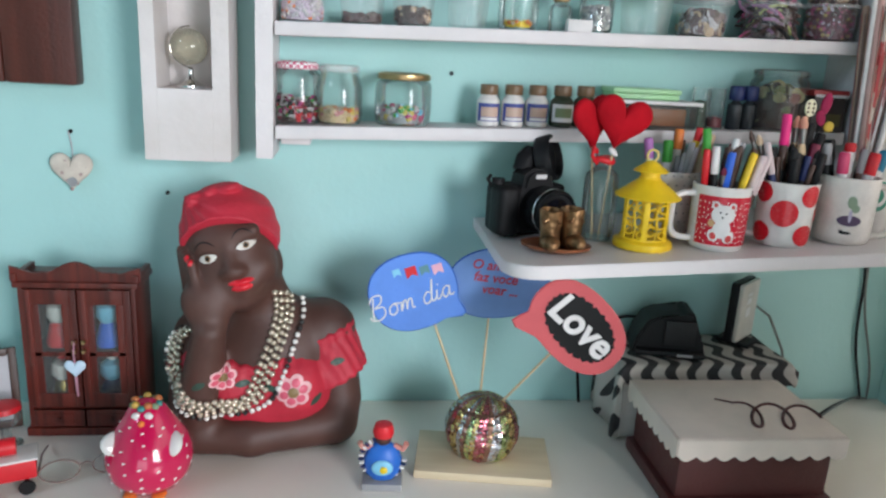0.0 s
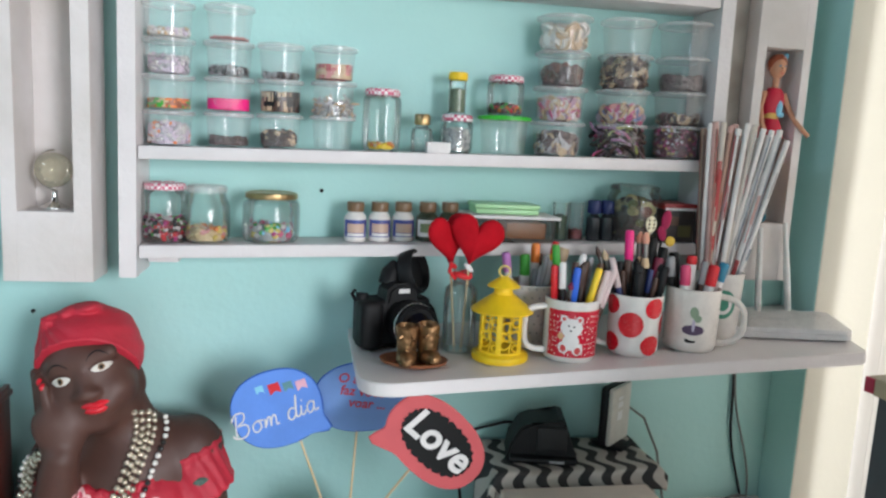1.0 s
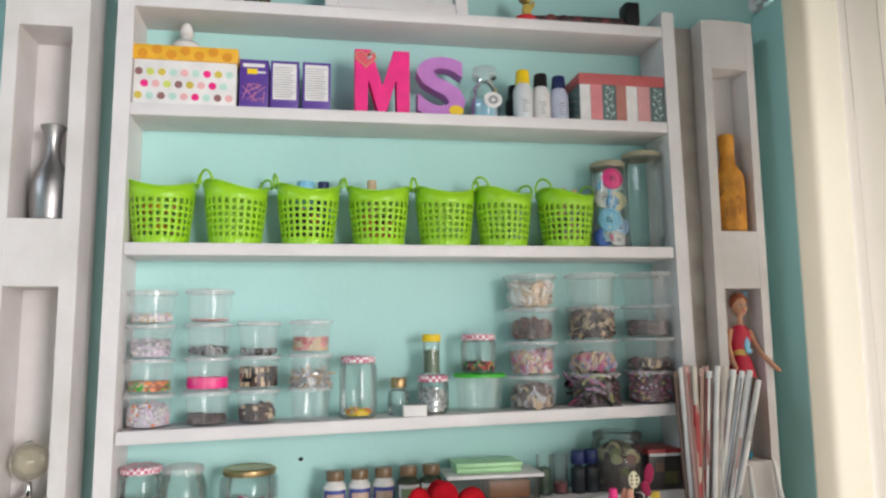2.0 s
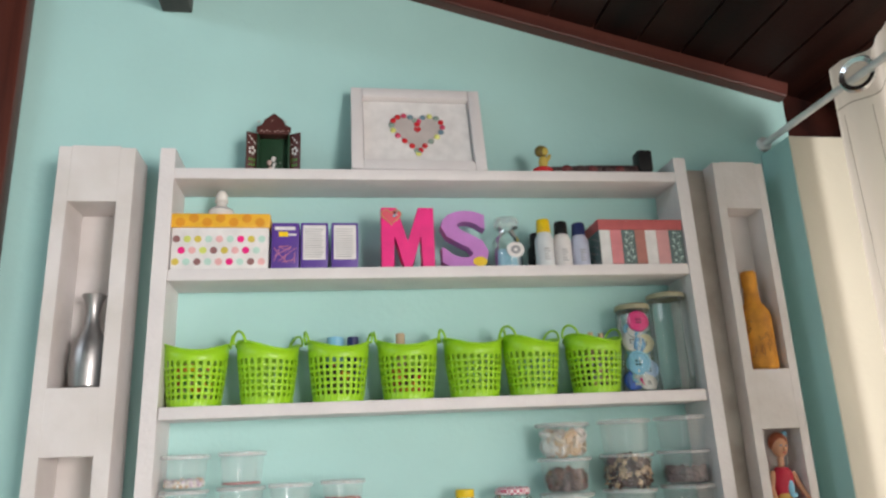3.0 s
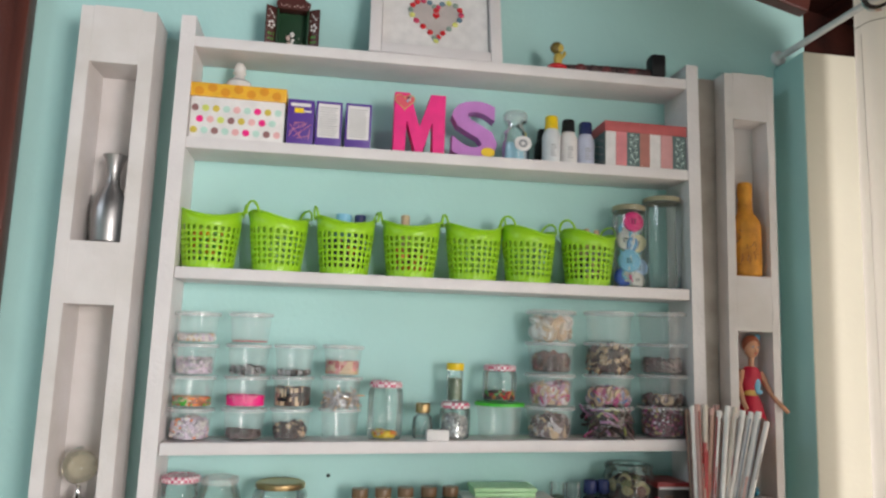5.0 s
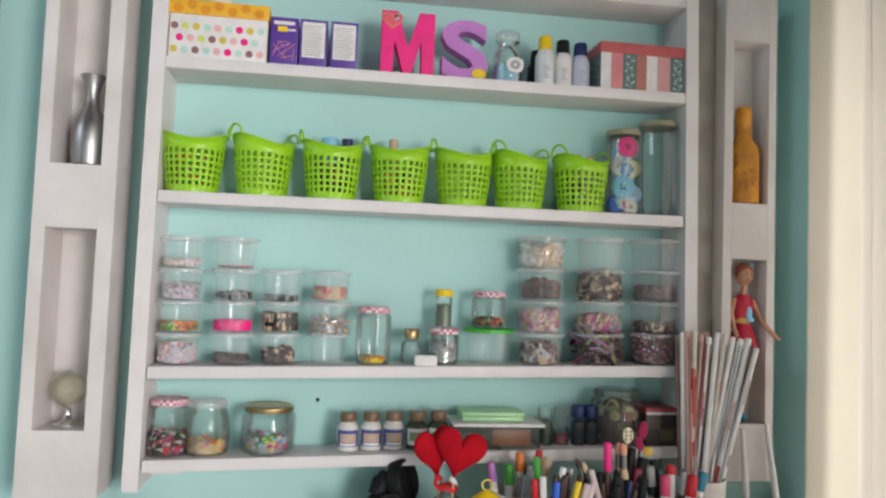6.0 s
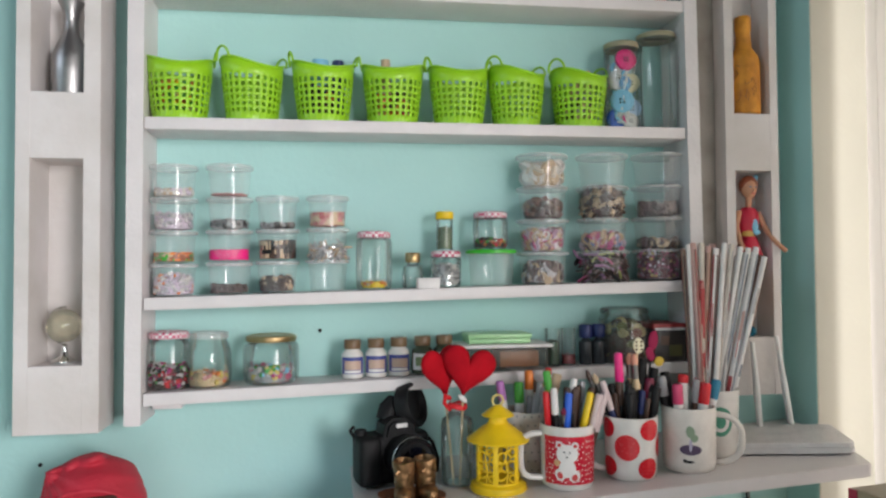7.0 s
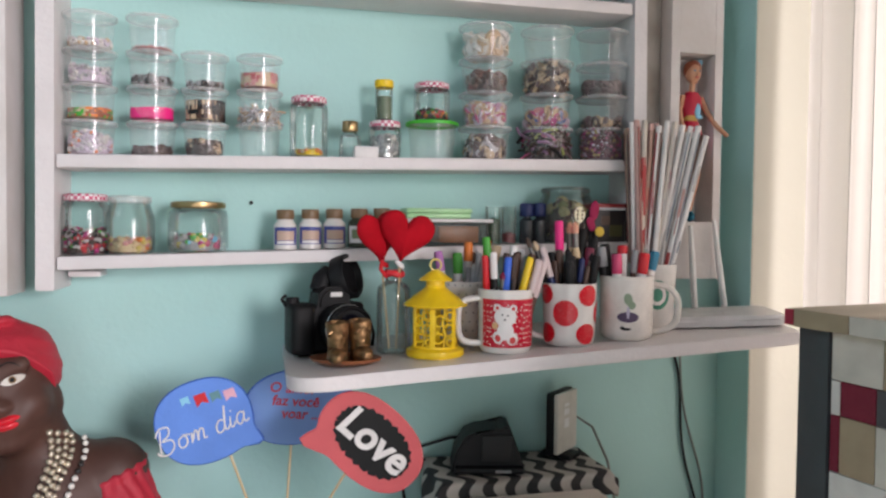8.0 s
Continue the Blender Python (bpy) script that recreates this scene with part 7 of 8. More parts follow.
part("shelf", box(x0 + 0.0075, x1 - 0.0075, d + 0.012, -0.0065, 0.042, 0.047), RW, k)
part("shelf", box(x0 + 0.0075, x1 - 0.0075, d + 0.012, -0.0065, 0.140, 0.144), RW, k)
part("top_board", box(x0 - 0.006, x1 + 0.006, d - 0.006, 0, 0.2525, 0.262, 0.002), RW, k)
out = [(x0 - 0.010, 0.262), (x1 + 0.010, 0.262)] + [(x0 - 0.010 + (x1 - x0 + 0.020) * (1 - i / 24), 0.277 + 0.010 * math.sin(math.pi * i / 24) ** 2 + 0.007 * math.cos(4 * math.pi * i / 24) + (0.002 if i in (0, 24) else 0)) for i in range(25)]
part("crest", slab(out, 0.104, 0.112, 0.0015, m=UPRIGHT), RW, k)
for s in (-1, 1):
    part("finial", box(s * 0.096 - 0.005, s * 0.096 + 0.005, d - 0.006, -0.02, 0.2622, 0.2745, 0.002), RW, k)
    dr = part("door", box(0, 0.012, d - 0.005, d - 0.0005, 0.052, 0.250, 0.001, bm=box(0.072, 0.084, d - 0.005, d - 0.0005, 0.052, 0.250, 0.001, bm=box(0.0122, 0.0718, d - 0.005, d - 0.0005, 0.052, 0.076, 0.001, bm=box(0.0122, 0.0718, d - 0.005, d - 0.0005, 0.226, 0.250, 0.001)))), RW, k, at=pose(-0.0855 if s < 0 else 0.0015, 0, 0))
    part("glazing_bar", box(0.0122, 0.0718, d - 0.0045, d - 0.001, 0.139, 0.147, 0.001), RW, dr)
    part("stile", box(0.0122, 0.024, d - 0.0045, d - 0.001, 0.0762, 0.2258, 0.001), RW, dr)
    part("stile", box(0.060, 0.0718, d - 0.0045, d - 0.001, 0.0762, 0.2258, 0.001), RW, dr)
    part("pane", box(0.0242, 0.0598, d - 0.003, d - 0.002, 0.0762, 0.2258), CLEAR, dr)
    part("knob", lathe([(0, 0), (0.002, 0), (0.0015, 0.003), (0.0042, 0.006), (0.003, 0.010), (0, 0.010)], 14, m=pose(0.078 if s < 0 else 0.006, d - 0.005, 0.165, 90)), GOLD, dr, "brass knob")
    part("knob", lathe([(0, 0), (0.002, 0), (0.0015, 0.003), (0.0042, 0.006), (0.003, 0.010), (0, 0.010)], 14, m=pose(0.078 if s < 0 else 0.006, d - 0.005, 0.150, 90)), GOLD, dr, "brass knob")
    dw = part("drawer", box(0, 0.084, d - 0.004, d - 0.0005, 0.017, 0.046, 0.0015), RW, k, at=pose(-0.0855 if s < 0 else 0.0015, 0, 0))
    part("drawer_panel", box(0.016, 0.066, d - 0.0055, d - 0.004, 0.023, 0.040, 0.001), RW, dw)
    part("knob", lathe([(0, 0), (0.003, 0.001), (0.0035, 0.005), (0, 0.006)], 12, m=pose(0.042, d - 0.0055, 0.031, 90)), RW, dw)
for i, (dx, dz, c1, c2, c3) in enumerate(((-0.043, 0.144, RED, CHINA, BEIGE), (0.043, 0.144, BLUE, SKYBLUE, CHINA), (-0.043, 0.047, BRASSY, CHINA, RED), (0.043, 0.047, NAVY, SKYBLUE, CHINA))):
    q = thing("trinket", "tiny painted ornament inside the glazed cabinet", "ornament", "trinkets in the cabinet", pose(-0.298 + dx * 0.86, -0.088, DZ + dz) @ Matrix.Scale(1.3, 4))
    part("foot", lathe([(0, 0), (0.014, 0), (0.015, 0.006), (0.010, 0.026), (0.008, 0.03)], 18), c1, q)
    part("body", lathe([(0.008, 0.03), (0.013, 0.038), (0.012, 0.05), (0, 0.058)], 18), c2, q)
    part("head", ball(0.008, pose(0.004, -0.004, 0.064), sub=2), c3, q)
k = thing("heart_charm", "pearly heart charm hanging from a cabinet knob", "charm", m=pose(-0.298, -0.1345, DZ + 0.122))
part("charm", heart_mesh(0.016, 0.015, 0.004), paint("pearly_blue", 0.55, 0.68, 0.80, 0.25), k)
part("ribbon", tube([(0, 0, 0.01), (-0.001, 0, 0.025), (0, 0.002, 0.044)], 0.0012, 6), paint("ribbon_rose", 0.5, 0.25, 0.32), k)
part("tassel", tube([(0, 0, -0.012), (0.001, 0, -0.045)], [0.0025, 0.0015], 6), paint("ribbon_rose", 0.5, 0.25, 0.32), k)

# round painted hen
GLOSS = mat("glossy_crimson", (0.55, 0.008, 0.075), 0.12, var=0.08, bump=0.02, coat=0.6)
k = thing("hen_ornament", "glossy crimson round hen ornament with white specks", "ornament", m=pose(-0.160, -0.258, DZ) @ Matrix.Scale(1.06, 4))
hp = [(0, 0.003), (0.024, 0.003), (0.042, 0.010), (0.053, 0.026), (0.0565, 0.044), (0.0545, 0.060), (0.047, 0.078), (0.037, 0.094), (0.029, 0.106), (0.023, 0.116), (0.013, 0.125), (0, 0.128)]
part("body", lathe(hp, 40), GLOSS, k)


def on_body(z):
    for (r0, z0), (r1, z1) in zip(hp, hp[1:]):
        if z0 <= z <= z1:
            return r0 + (r1 - r0) * (z - z0) / (z1 - z0)
    return 0.03


b = bmesh.new()
rr = random.Random(7)
for i in range(46):
    z = 0.012 + ((i * 0.7548) % 1) * 0.094
    a = 3.2 + ((i * 0.5698) % 1) * 3.0 + rr.uniform(-0.1, 0.1)
    r = on_body(z)
    blob(r * math.cos(a), r * math.sin(a), z, 0.0031, 0.0010, 0.0015, (0, -25, math.degrees(a) + 90), b, 0, 1)
part("white_specks", b, PAPER, k)
for s in (-1, 1):
    part("wing", blob(s * 0.0345, -0.021, 0.074, 0.0085, 0.021, 0.0165, (s * 10, s * 34, s * 42), sub=3), CHINA, k, "white wing")
    part("eye", blob(s * 0.0075, -0.0215, 0.113, 0.0065, 0.004, 0.0055, sub=2), CHINA, k)
    part("foot", blob(s * 0.018, -0.030, 0.004, 0.010, 0.012, 0.004, sub=2), ORANGE, k)
part("beak", lathe([(0.006, 0), (0.004, 0.006), (0, 0.011)], 12, m=pose(0, -0.024, 0.104, 75)), ORANGE, k)
part("wattle", blob(0, -0.032, 0.093, 0.005, 0.003, 0.007, sub=2), RED, k)
for i in range(11):
    a = i * 0.571
    part("crown_flower", blob(0.0155 * math.cos(a), 0.0155 * math.sin(a) - 0.002, 0.121 + 0.004 * (i % 2), 0.0055, 0.0048, 0.0048, sub=2), (paint("crown_teal", 0.04, 0.22, 0.20), paint("crown_rust", 0.45, 0.14, 0.04), paint("crown_sage", 0.20, 0.30, 0.18), paint("crown_ochre", 0.50, 0.32, 0.06))[i % 4], k)

# tiny painted dancer on a grey foot
b = bmesh.new()
box(-0.026, 0.026, -0.018, 0.018, 0, 0.010, 0.002, bm=b, idx=0)
lathe([(0, 0.010), (0.016, 0.012), (0.024, 0.022), (0.025, 0.040), (0.019, 0.054), (0.010, 0.062), (0, 0.064)], 24, bm=b, idx=1, sy=0.7)
blob(0.0, -0.017, 0.034, 0.014, 0.004, 0.011, bm=b, idx=2)
blob(0.002, -0.021, 0.033, 0.005, 0.002, 0.005, bm=b, idx=5)
blob(0.0, -0.002, 0.070, 0.011, 0.010, 0.011, bm=b, idx=6)
lathe([(0.0125, 0.072), (0.014, 0.078), (0.011, 0.088), (0, 0.091)], 20, bm=b, idx=3)
for i in range(22):
    a = 2.0 + i * 0.20
    blob(0.028 * math.cos(a), -0.006, 0.042 + 0.028 * math.sin(a), 0.0045, 0.003, 0.0022, (0, -math.degrees(a), 0), b, 4 if i % 2 else 7, 1)
for s in (-1, 1):
    tube([(s * 0.014, 0, 0.058), (s * 0.026, -0.003, 0.054), (s * 0.030, -0.006, 0.064)], 0.004, 8, bm=b, idx=8)
solid("folk_figurine", b, [GREY, paint("royal_blue", 0.02, 0.14, 0.55), SKYBLUE, RED, PAPER, YELLOW, paint("figurine_brown", 0.06, 0.025, 0.02), NAVY, paint("figurine_peach", 0.6, 0.25, 0.2)], "tiny blue folk figurine with a red cap on a grey foot", "figurine", at=pose(0.170, -0.268, DZ, 0, 0, -4) @ Matrix.Scale(1.12, 4))

# sign holder: wooden plaque with a sequined half ball
PINE = wood("pale_pine", (0.62, 0.50, 0.32), (0.74, 0.62, 0.43), 0.55, 30, "X", 0.15)
solid("wooden_plaque", box(-0.104, 0.104, -0.062, 0.062, 0.0, 0.013, 0.002), PINE, "pale pine board lying on the desk", "board", at=pose(0.330, -0.209, DZ, 0, 0, -9))
SEQ = [paint("seq_gold", 0.72, 0.55, 0.22, 0.25, 0.9), paint("seq_green", 0.50, 0.62, 0.28, 0.25, 0.9), paint("seq_rose", 0.55, 0.16, 0.20, 0.25, 0.9), paint("seq_silver", 0.60, 0.62, 0.66, 0.2, 0.9), paint("seq_bronze", 0.40, 0.22, 0.16, 0.3, 0.9)]
k = thing("sequin_ball", "half ball covered in rows of coloured sequins", "ornament", m=pose(0.329, -0.196, DZ + 0.0132) @ Matrix.Scale(1.10, 4))
part("core", lathe([(0, 0.0), (0.036, 0.0), (0.046, 0.012), (0.051, 0.032), (0.048, 0.054), (0.038, 0.072), (0.020, 0.083), (0, 0.086)], 36), paint("ball_brown", 0.08, 0.035, 0.02), k)
bs = bmesh.new()
rr = random.Random(2)
BAND = (4, 3, 3, 1, 1, 0, 0, 2, 2, 0, 3, 3, 4, 2, 0, 0, 3, 4, 1, 0, 2, 2)
R = 0.0520
for ln in range(44):
    lon = radians(ln * 360 / 44)
    for j in range(34):
        v = radians(-42 + j * 3.95)
        p = Vector((R * math.sin(lon) * math.cos(v), -R * math.cos(lon) * math.cos(v), R * math.sin(v)))
        p = pose(0, 0, 0.035, 0, 6, 0) @ p
        if p.z < 0.003:
            continue
        r = max(0.0011, 0.0044 * math.cos(v))
        nrm = (p - Vector((0, 0, 0.035))).normalized()
        q = Matrix.Translation(p) @ nrm.to_track_quat("Z", "Y").to_matrix().to_4x4() @ pose(0, 0, 0, rr.uniform(-20, 20), rr.uniform(-20, 20), 0)
        c = bs.verts.new(q @ Vector((0, 0, 0.0006)))
        rim = [bs.verts.new(q @ Vector((r * math.cos(a * 0.8976), 0.85 * r * math.sin(a * 0.8976), 0))) for a in range(7)]
        for a in range(7):
            f = bs.faces.new([c, rim[a], rim[(a + 1) % 7]])
            f.material_index = BAND[ln % 22] if rr.random() < 0.85 else rr.randrange(5)
ob = part("sequin_cover", bs, SEQ, k, "rows of coloured sequins")
tagged(ob, "rows of coloured sequins", kind="stuff")
k["kind"] = ""


def bubble(cx, cz, rx, rz, rot, tail, tl, grow=0.0):
    """Outline of a speech bubble with one pointed tail."""
    pts = []
    for i in range(72):
        a = 6.283 * i / 72
        e = abs(math.cos(a)) ** 2.3 + abs(math.sin(a)) ** 2.3
        q = e ** (-1 / 2.3)
        d = (a - radians(tail) + math.pi) % (2 * math.pi) - math.pi
        q *= 1 + tl * math.exp(-(d / 0.16) ** 2)
        x, y = (rx + grow) * q * math.cos(a), (rz + grow) * q * math.sin(a)
        c, s = math.cos(radians(rot)), math.sin(radians(rot))
        pts.append((cx + x * c - y * s, cz + x * s + y * c))
    return pts


BLUEF = mat("cornflower_blue_card", (0.11, 0.26, 0.72), 0.65, var=0.06, scale=20, bump=0.2)
BLUEE = paint("blue_rim", 0.03, 0.12, 0.48, 0.6)
BLUE2 = mat("pale_blue_card", (0.16, 0.30, 0.62), 0.65, var=0.06, scale=20, bump=0.2)
CORAL = mat("coral_card", (0.60, 0.10, 0.11), 0.65, var=0.06, scale=20, bump=0.2)
STK = wood("skewer_wood", (0.60, 0.45, 0.25), (0.72, 0.58, 0.36), 0.6, 30, "Z", 0.1)


def sign(name, label, y, out, face, edge, base, tip):
    k = thing(name, label, "sign", "signs on sticks")
    part("card", slab(out, -y, -y + 0.004, 0.0008, m=UPRIGHT), face, k)
    part("rim", tube([(x, y - 0.002, z) for x, z in out], 0.0022, 6, closed=True), edge, k)
    part("stick", tube([base, tip], 0.0019, 8), STK, k)
    return k


y = -0.165
k = sign("speech_sign", "blue speech bubble sign with white greeting words on a stick", y, bubble(0.213, 1.038, 0.067, 0.060, 17, -42, 0.32), BLUEF, BLUEE, (0.294, -0.178, 0.862), (0.243, y + 0.003, 1.0))
SCRIPT = {
    "B": ([(0.15, 2.0), (0.0, 1.0), (-0.05, 0.0)], [(-0.3, 1.6), (0.1, 2.15), (0.8, 2.05), (0.75, 1.45), (0.2, 1.1), (0.9, 1.0), (1.05, 0.4), (0.6, -0.05), (-0.1, 0.05), (-0.35, 0.4)]),
    "o": ([(1.9, 0.95), (1.5, 0.75), (1.45, 0.25), (1.75, 0.0), (2.1, 0.25), (2.1, 0.75), (1.85, 0.98), (2.4, 0.85)],),
    "m": ([(2.5, 0.1), (2.55, 0.9), (2.6, 0.3), (2.8, 0.9), (3.0, 0.85), (3.0, 0.1), (3.1, 0.6), (3.3, 0.95), (3.5, 0.8), (3.5, 0.15), (3.75, 0.1)],),
    "d": ([(5.2, 0.85), (4.9, 0.98), (4.6, 0.6), (4.65, 0.1), (4.95, 0.0), (5.25, 0.4), (5.45, 2.0), (5.3, 1.0), (5.3, 0.2), (5.5, 0.05), (5.75, 0.4)],),
    "i": ([(5.8, 0.9), (5.75, 0.2), (5.95, 0.05), (6.2, 0.4)], [(5.88, 1.32), (5.94, 1.38)]),
    "a": ([(6.9, 0.85), (6.6, 0.98), (6.3, 0.6), (6.4, 0.1), (6.65, 0.05), (6.9, 0.5), (6.95, 0.95), (6.9, 0.3), (7.05, 0.05), (7.3, 0.2)],),
}


def flowing(key, n=6):
    """A smooth line through points of a pen stroke."""
    out = []
    for i in range(len(key) - 1):
        p0, p1, p2, p3 = (Vector(key[max(0, min(len(key) - 1, j))]) for j in (i - 1, i, i + 1, i + 2))
        for q in range(n):
            t = q / n
            out.append(0.5 * ((2 * p1) + (p2 - p0) * t + (2 * p0 - 5 * p1 + 4 * p2 - p3) * t * t + (3 * p1 - p0 - 3 * p2 + p3) * t ** 3))
    return out + [Vector(key[-1])]


U = 0.0176
for ch, strokes in SCRIPT.items():
    b = bmesh.new()
    for st in strokes:
        tube([((p[0] - 3.5 + 0.18 * p[1]) * U, 0, (p[1] - 0.7) * U) for p in flowing(st)], 0.0013, 6, bm=b)
    part("letter", b, PAPER, k, "white handwritten letter " + ch, at=pose(0.209, y - 0.0046, 1.024, 0, -21, 0))
for dx, dz, c, r in ((0.000, 0.036, RED, 0.0085), (0.020, 0.040, paint("flag_teal", 0.10, 0.25, 0.28), 0.007), (0.040, 0.042, paint("flag_pink", 0.75, 0.40, 0.50), 0.008), (-0.022, 0.034, SKYBLUE, 0.006)):
    part("paper_flag", slab([(-r, -r), (0, -r * 0.4), (r, -r), (r, r), (-r, r)], 0.0041, 0.0049, m=UPRIGHT), c, k, at=pose(0.208 + dx, y + 0.0, 1.034 + dz, 0, -20, 0))
y = -0.145
k = sign("speech_sign", "pale blue speech bubble sign with red words on a stick", y, bubble(0.349, 1.048, 0.080, 0.056, 4, -35, 0.30), BLUE2, BLUEE, (0.327, -0.172, 0.868), (0.338, y + 0.003, 1.01))
for i, (t, dx, dz) in enumerate((("O amor", -0.006, 0.026), ("faz você", -0.002, 0.006), ("voar ...", 0.006, -0.014))):
    letters(t, 0.0215, 0.0005, 0.0003, 0.12, paint("sign_red", 0.50, 0.03, 0.06), k, "red letter", pose(0.345 + dx, y - 0.0046, 1.050 + dz, 0, 6, 0))
y = -0.277
k = sign("speech_sign", "coral speech bubble sign with a black heart field on a stick", y, bubble(0.4400, 1.0256, 0.081, 0.0522, -44, 232, 0.42), CORAL, CORAL, (0.355, -0.192, 0.862), (0.407, y + 0.003, 0.987))
out = [(x + 0.0025 * math.cos(i * 2.4), z + 0.0025 * math.sin(i * 2.4)) for i, (x, z) in enumerate(bubble(0.4418, 1.0256, 0.0612, 0.036, -44, 0, 0.0))]
part("black_field", slab(out, -y + 0.0042, -y + 0.0050, m=UPRIGHT), BLACK, k)
letters("Love", 0.0576, 0.0006, 0.0016, 0.1, PAPER, k, "white letter", pose(0.4436, y - 0.0055, 1.0274, 0, 42, 0))

# low box under a patterned cloth
WAVE = mat("black_white_wave_cloth", (0.62, 0.58, 0.54), 0.8, var=0.06, bump=0.4, bscale=400)
nt = WAVE.node_tree
tcn = nt.nodes.new("ShaderNodeTexCoord")
sx = nt.nodes.new("ShaderNodeSeparateXYZ")


def calc(op, a, c):
    """One sum in the pattern of the cloth."""
    n = nt.nodes.new("ShaderNodeMath")
    n.operation = op
    for q, v in enumerate((a, c)):
        if isinstance(v, (int, float)):
            n.inputs[q].default_value = v
        elif v is not None:
            nt.links.new(v, n.inputs[q])
    return n.outputs[0]


nt.links.new(tcn.outputs["Object"], sx.inputs[0])
run = calc("ADD", sx.outputs[1], sx.outputs[2])
swing = calc("MULTIPLY", calc("SINE", calc("MULTIPLY", run, 104.0), None), 0.24)
band = calc("PINGPONG", calc("ADD", calc("MULTIPLY", sx.outputs[0], 26.0), calc("ADD", swing, calc("MULTIPLY", run, 4.0))), 0.5)
rp = nt.nodes.new("ShaderNodeValToRGB")
rp.color_ramp.interpolation = "LINEAR"
rp.color_ramp.elements[0].position, rp.color_ramp.elements[1].position = 0.225, 0.255
rp.color_ramp.elements[0].color, rp.color_ramp.elements[1].color = (0.028, 0.027, 0.028, 1), (0.46, 0.43, 0.39, 1)
nt.links.new(band, rp.inputs[0])
nt.links.new(rp.outputs[0], nt.nodes["Principled BSDF"].inputs["Base Color"])
k = thing("printer", "low pale printer standing on the desk under a cloth", "printer")
part("body", box(0.572, 0.862, -0.150, -0.030, DZ + 0.004, 0.905, 0.008), paint("printer_beige", 0.62, 0.60, 0.55), k)
for x in (0.60, 0.83):
    part("foot", lathe([(0, 0), (0.01, 0), (0.01, 0.006), (0, 0.006)], 14, m=pose(x, -0.12, DZ)), BLACK, k)
b = bmesh.new()
nx, ny = 44, 30
g = []
for i in range(nx + 1):
    row = []
    for j in range(ny + 1):
        u, v = 0.535 + 0.365 * i / nx, -0.212 + 0.197 * j / ny
        drop = 0.0
        if u < 0.566:
            drop = max(drop, (0.566 - u) * 4.2)
        if v < -0.154:
            drop = max(drop, (-0.154 - v) * 0.60)
        if u > 0.868:
            drop = max(drop, (u - 0.868) * 1.3)
        x = max(0.563 - 0.01 * (drop > 0), min(0.871 + 0.006 * (drop > 0), u))
        if u < 0.566:
            x = 0.563 - 0.006 * math.sin(v * 70)
        y = max(-0.158 - 0.004 * math.sin(u * 60), v) if v < -0.154 else v
        row.append(b.verts.new((x, y, 0.9125 - drop + 0.0015 * math.sin(u * 50) * math.sin(v * 60))))
    g.append(row)
for i in range(nx):
    for j in range(ny):
        b.faces.new([g[i][j], g[i + 1][j], g[i + 1][j + 1], g[i][j + 1]])
cl = solid("patterned_cloth", b, WAVE, "black and white wave patterned cloth draped over the printer", "cloth", smooth=180)
sdm = cl.modifiers.new("thick", "SOLIDIFY")
sdm.thickness = 0.0012
# telephone cradle
k = thing("phone_cradle", "black plastic telephone cradle on the patterned cloth", "telephone", m=pose(0.668, -0.082, 0.9145, 0, 0, -12) @ Matrix.Diagonal((1, 1, 0.87, 1)))
b = slab([(-0.062, 0.0), (0.062, 0.0), (0.056, 0.022), (0.036, 0.084), (0.026, 0.087), (0.018, 0.079), (-0.022, 0.076), (-0.040, 0.066), (-0.056, 0.034)], -0.04, 0.034, 0.004, m=UPRIGHT)
part("shell", b, BLACK, k)
part("cup", box(-0.012, 0.040, -0.0405, -0.034, 0.022, 0.072, 0.002), paint("dull_black", 0.006, 0.006, 0.007, 0.6), k)
part("base", box(-0.058, 0.058, -0.050, 0.042, 0.0, 0.012, 0.005), BLACK, k)
part("mark", box(0.010, 0.036, -0.0512, -0.0498, 0.004, 0.009), GREY, k)
# router
k = thing("router", "upright silver and black router on a small foot", "router", m=pose(0.815, -0.056, 0.9142, 0, 0, -50) @ Matrix.Diagonal((1, 1, 0.88, 1)))
part("foot", box(-0.030, 0.030, -0.022, 0.022, 0.0, 0.010, 0.004), BLACK, k)
part("case", box(-0.011, 0.004, -0.040, 0.040, 0.0102, 0.135, 0.006), BLACK, k)
part("cover", box(0.0042, 0.0132, -0.038, 0.038, 0.012, 0.133, 0.004), paint("silver_plastic", 0.56, 0.54, 0.49, 0.35), k, "silver cover")
for z, h in ((0.062, 0.018), (0.088, 0.012), (0.105, 0.006)):
    part("mark", box(0.0133, 0.0138, -0.014, 0.004, z, z + h), paint("pale_mark", 0.72, 0.72, 0.72), k)
part("aerial", tube([(-0.004, 0.040, 0.06), (-0.004, 0.050, 0.085), (-0.004, 0.040, 0.105)], 0.003, 8), BLACK, k)
# scalloped keepsake box
CHOC = mat("chocolate_brown_paint", (0.085, 0.019, 0.017), 0.5, var=0.12, scale=18, bump=0.3)
ICE = mat("pale_pink_cream_paint", (0.74, 0.64, 0.56), 0.55, var=0.05, scale=20, bump=0.25)
BX = pose(0.702, -0.265, DZ, 0, 0, -0.5) @ Matrix.Diagonal((0.915, 0.92, 1, 1))
k = thing("keepsake_box", "chocolate brown wooden box with a cream scalloped lid", "box", m=BX)
part("base", box(-0.136, 0.136, -0.100, 0.100, 0.0, 0.022, 0.006), CHOC, k)
part("body", box(-0.126, 0.126, -0.091, 0.091, 0.0222, 0.100, 0.003), CHOC, k)
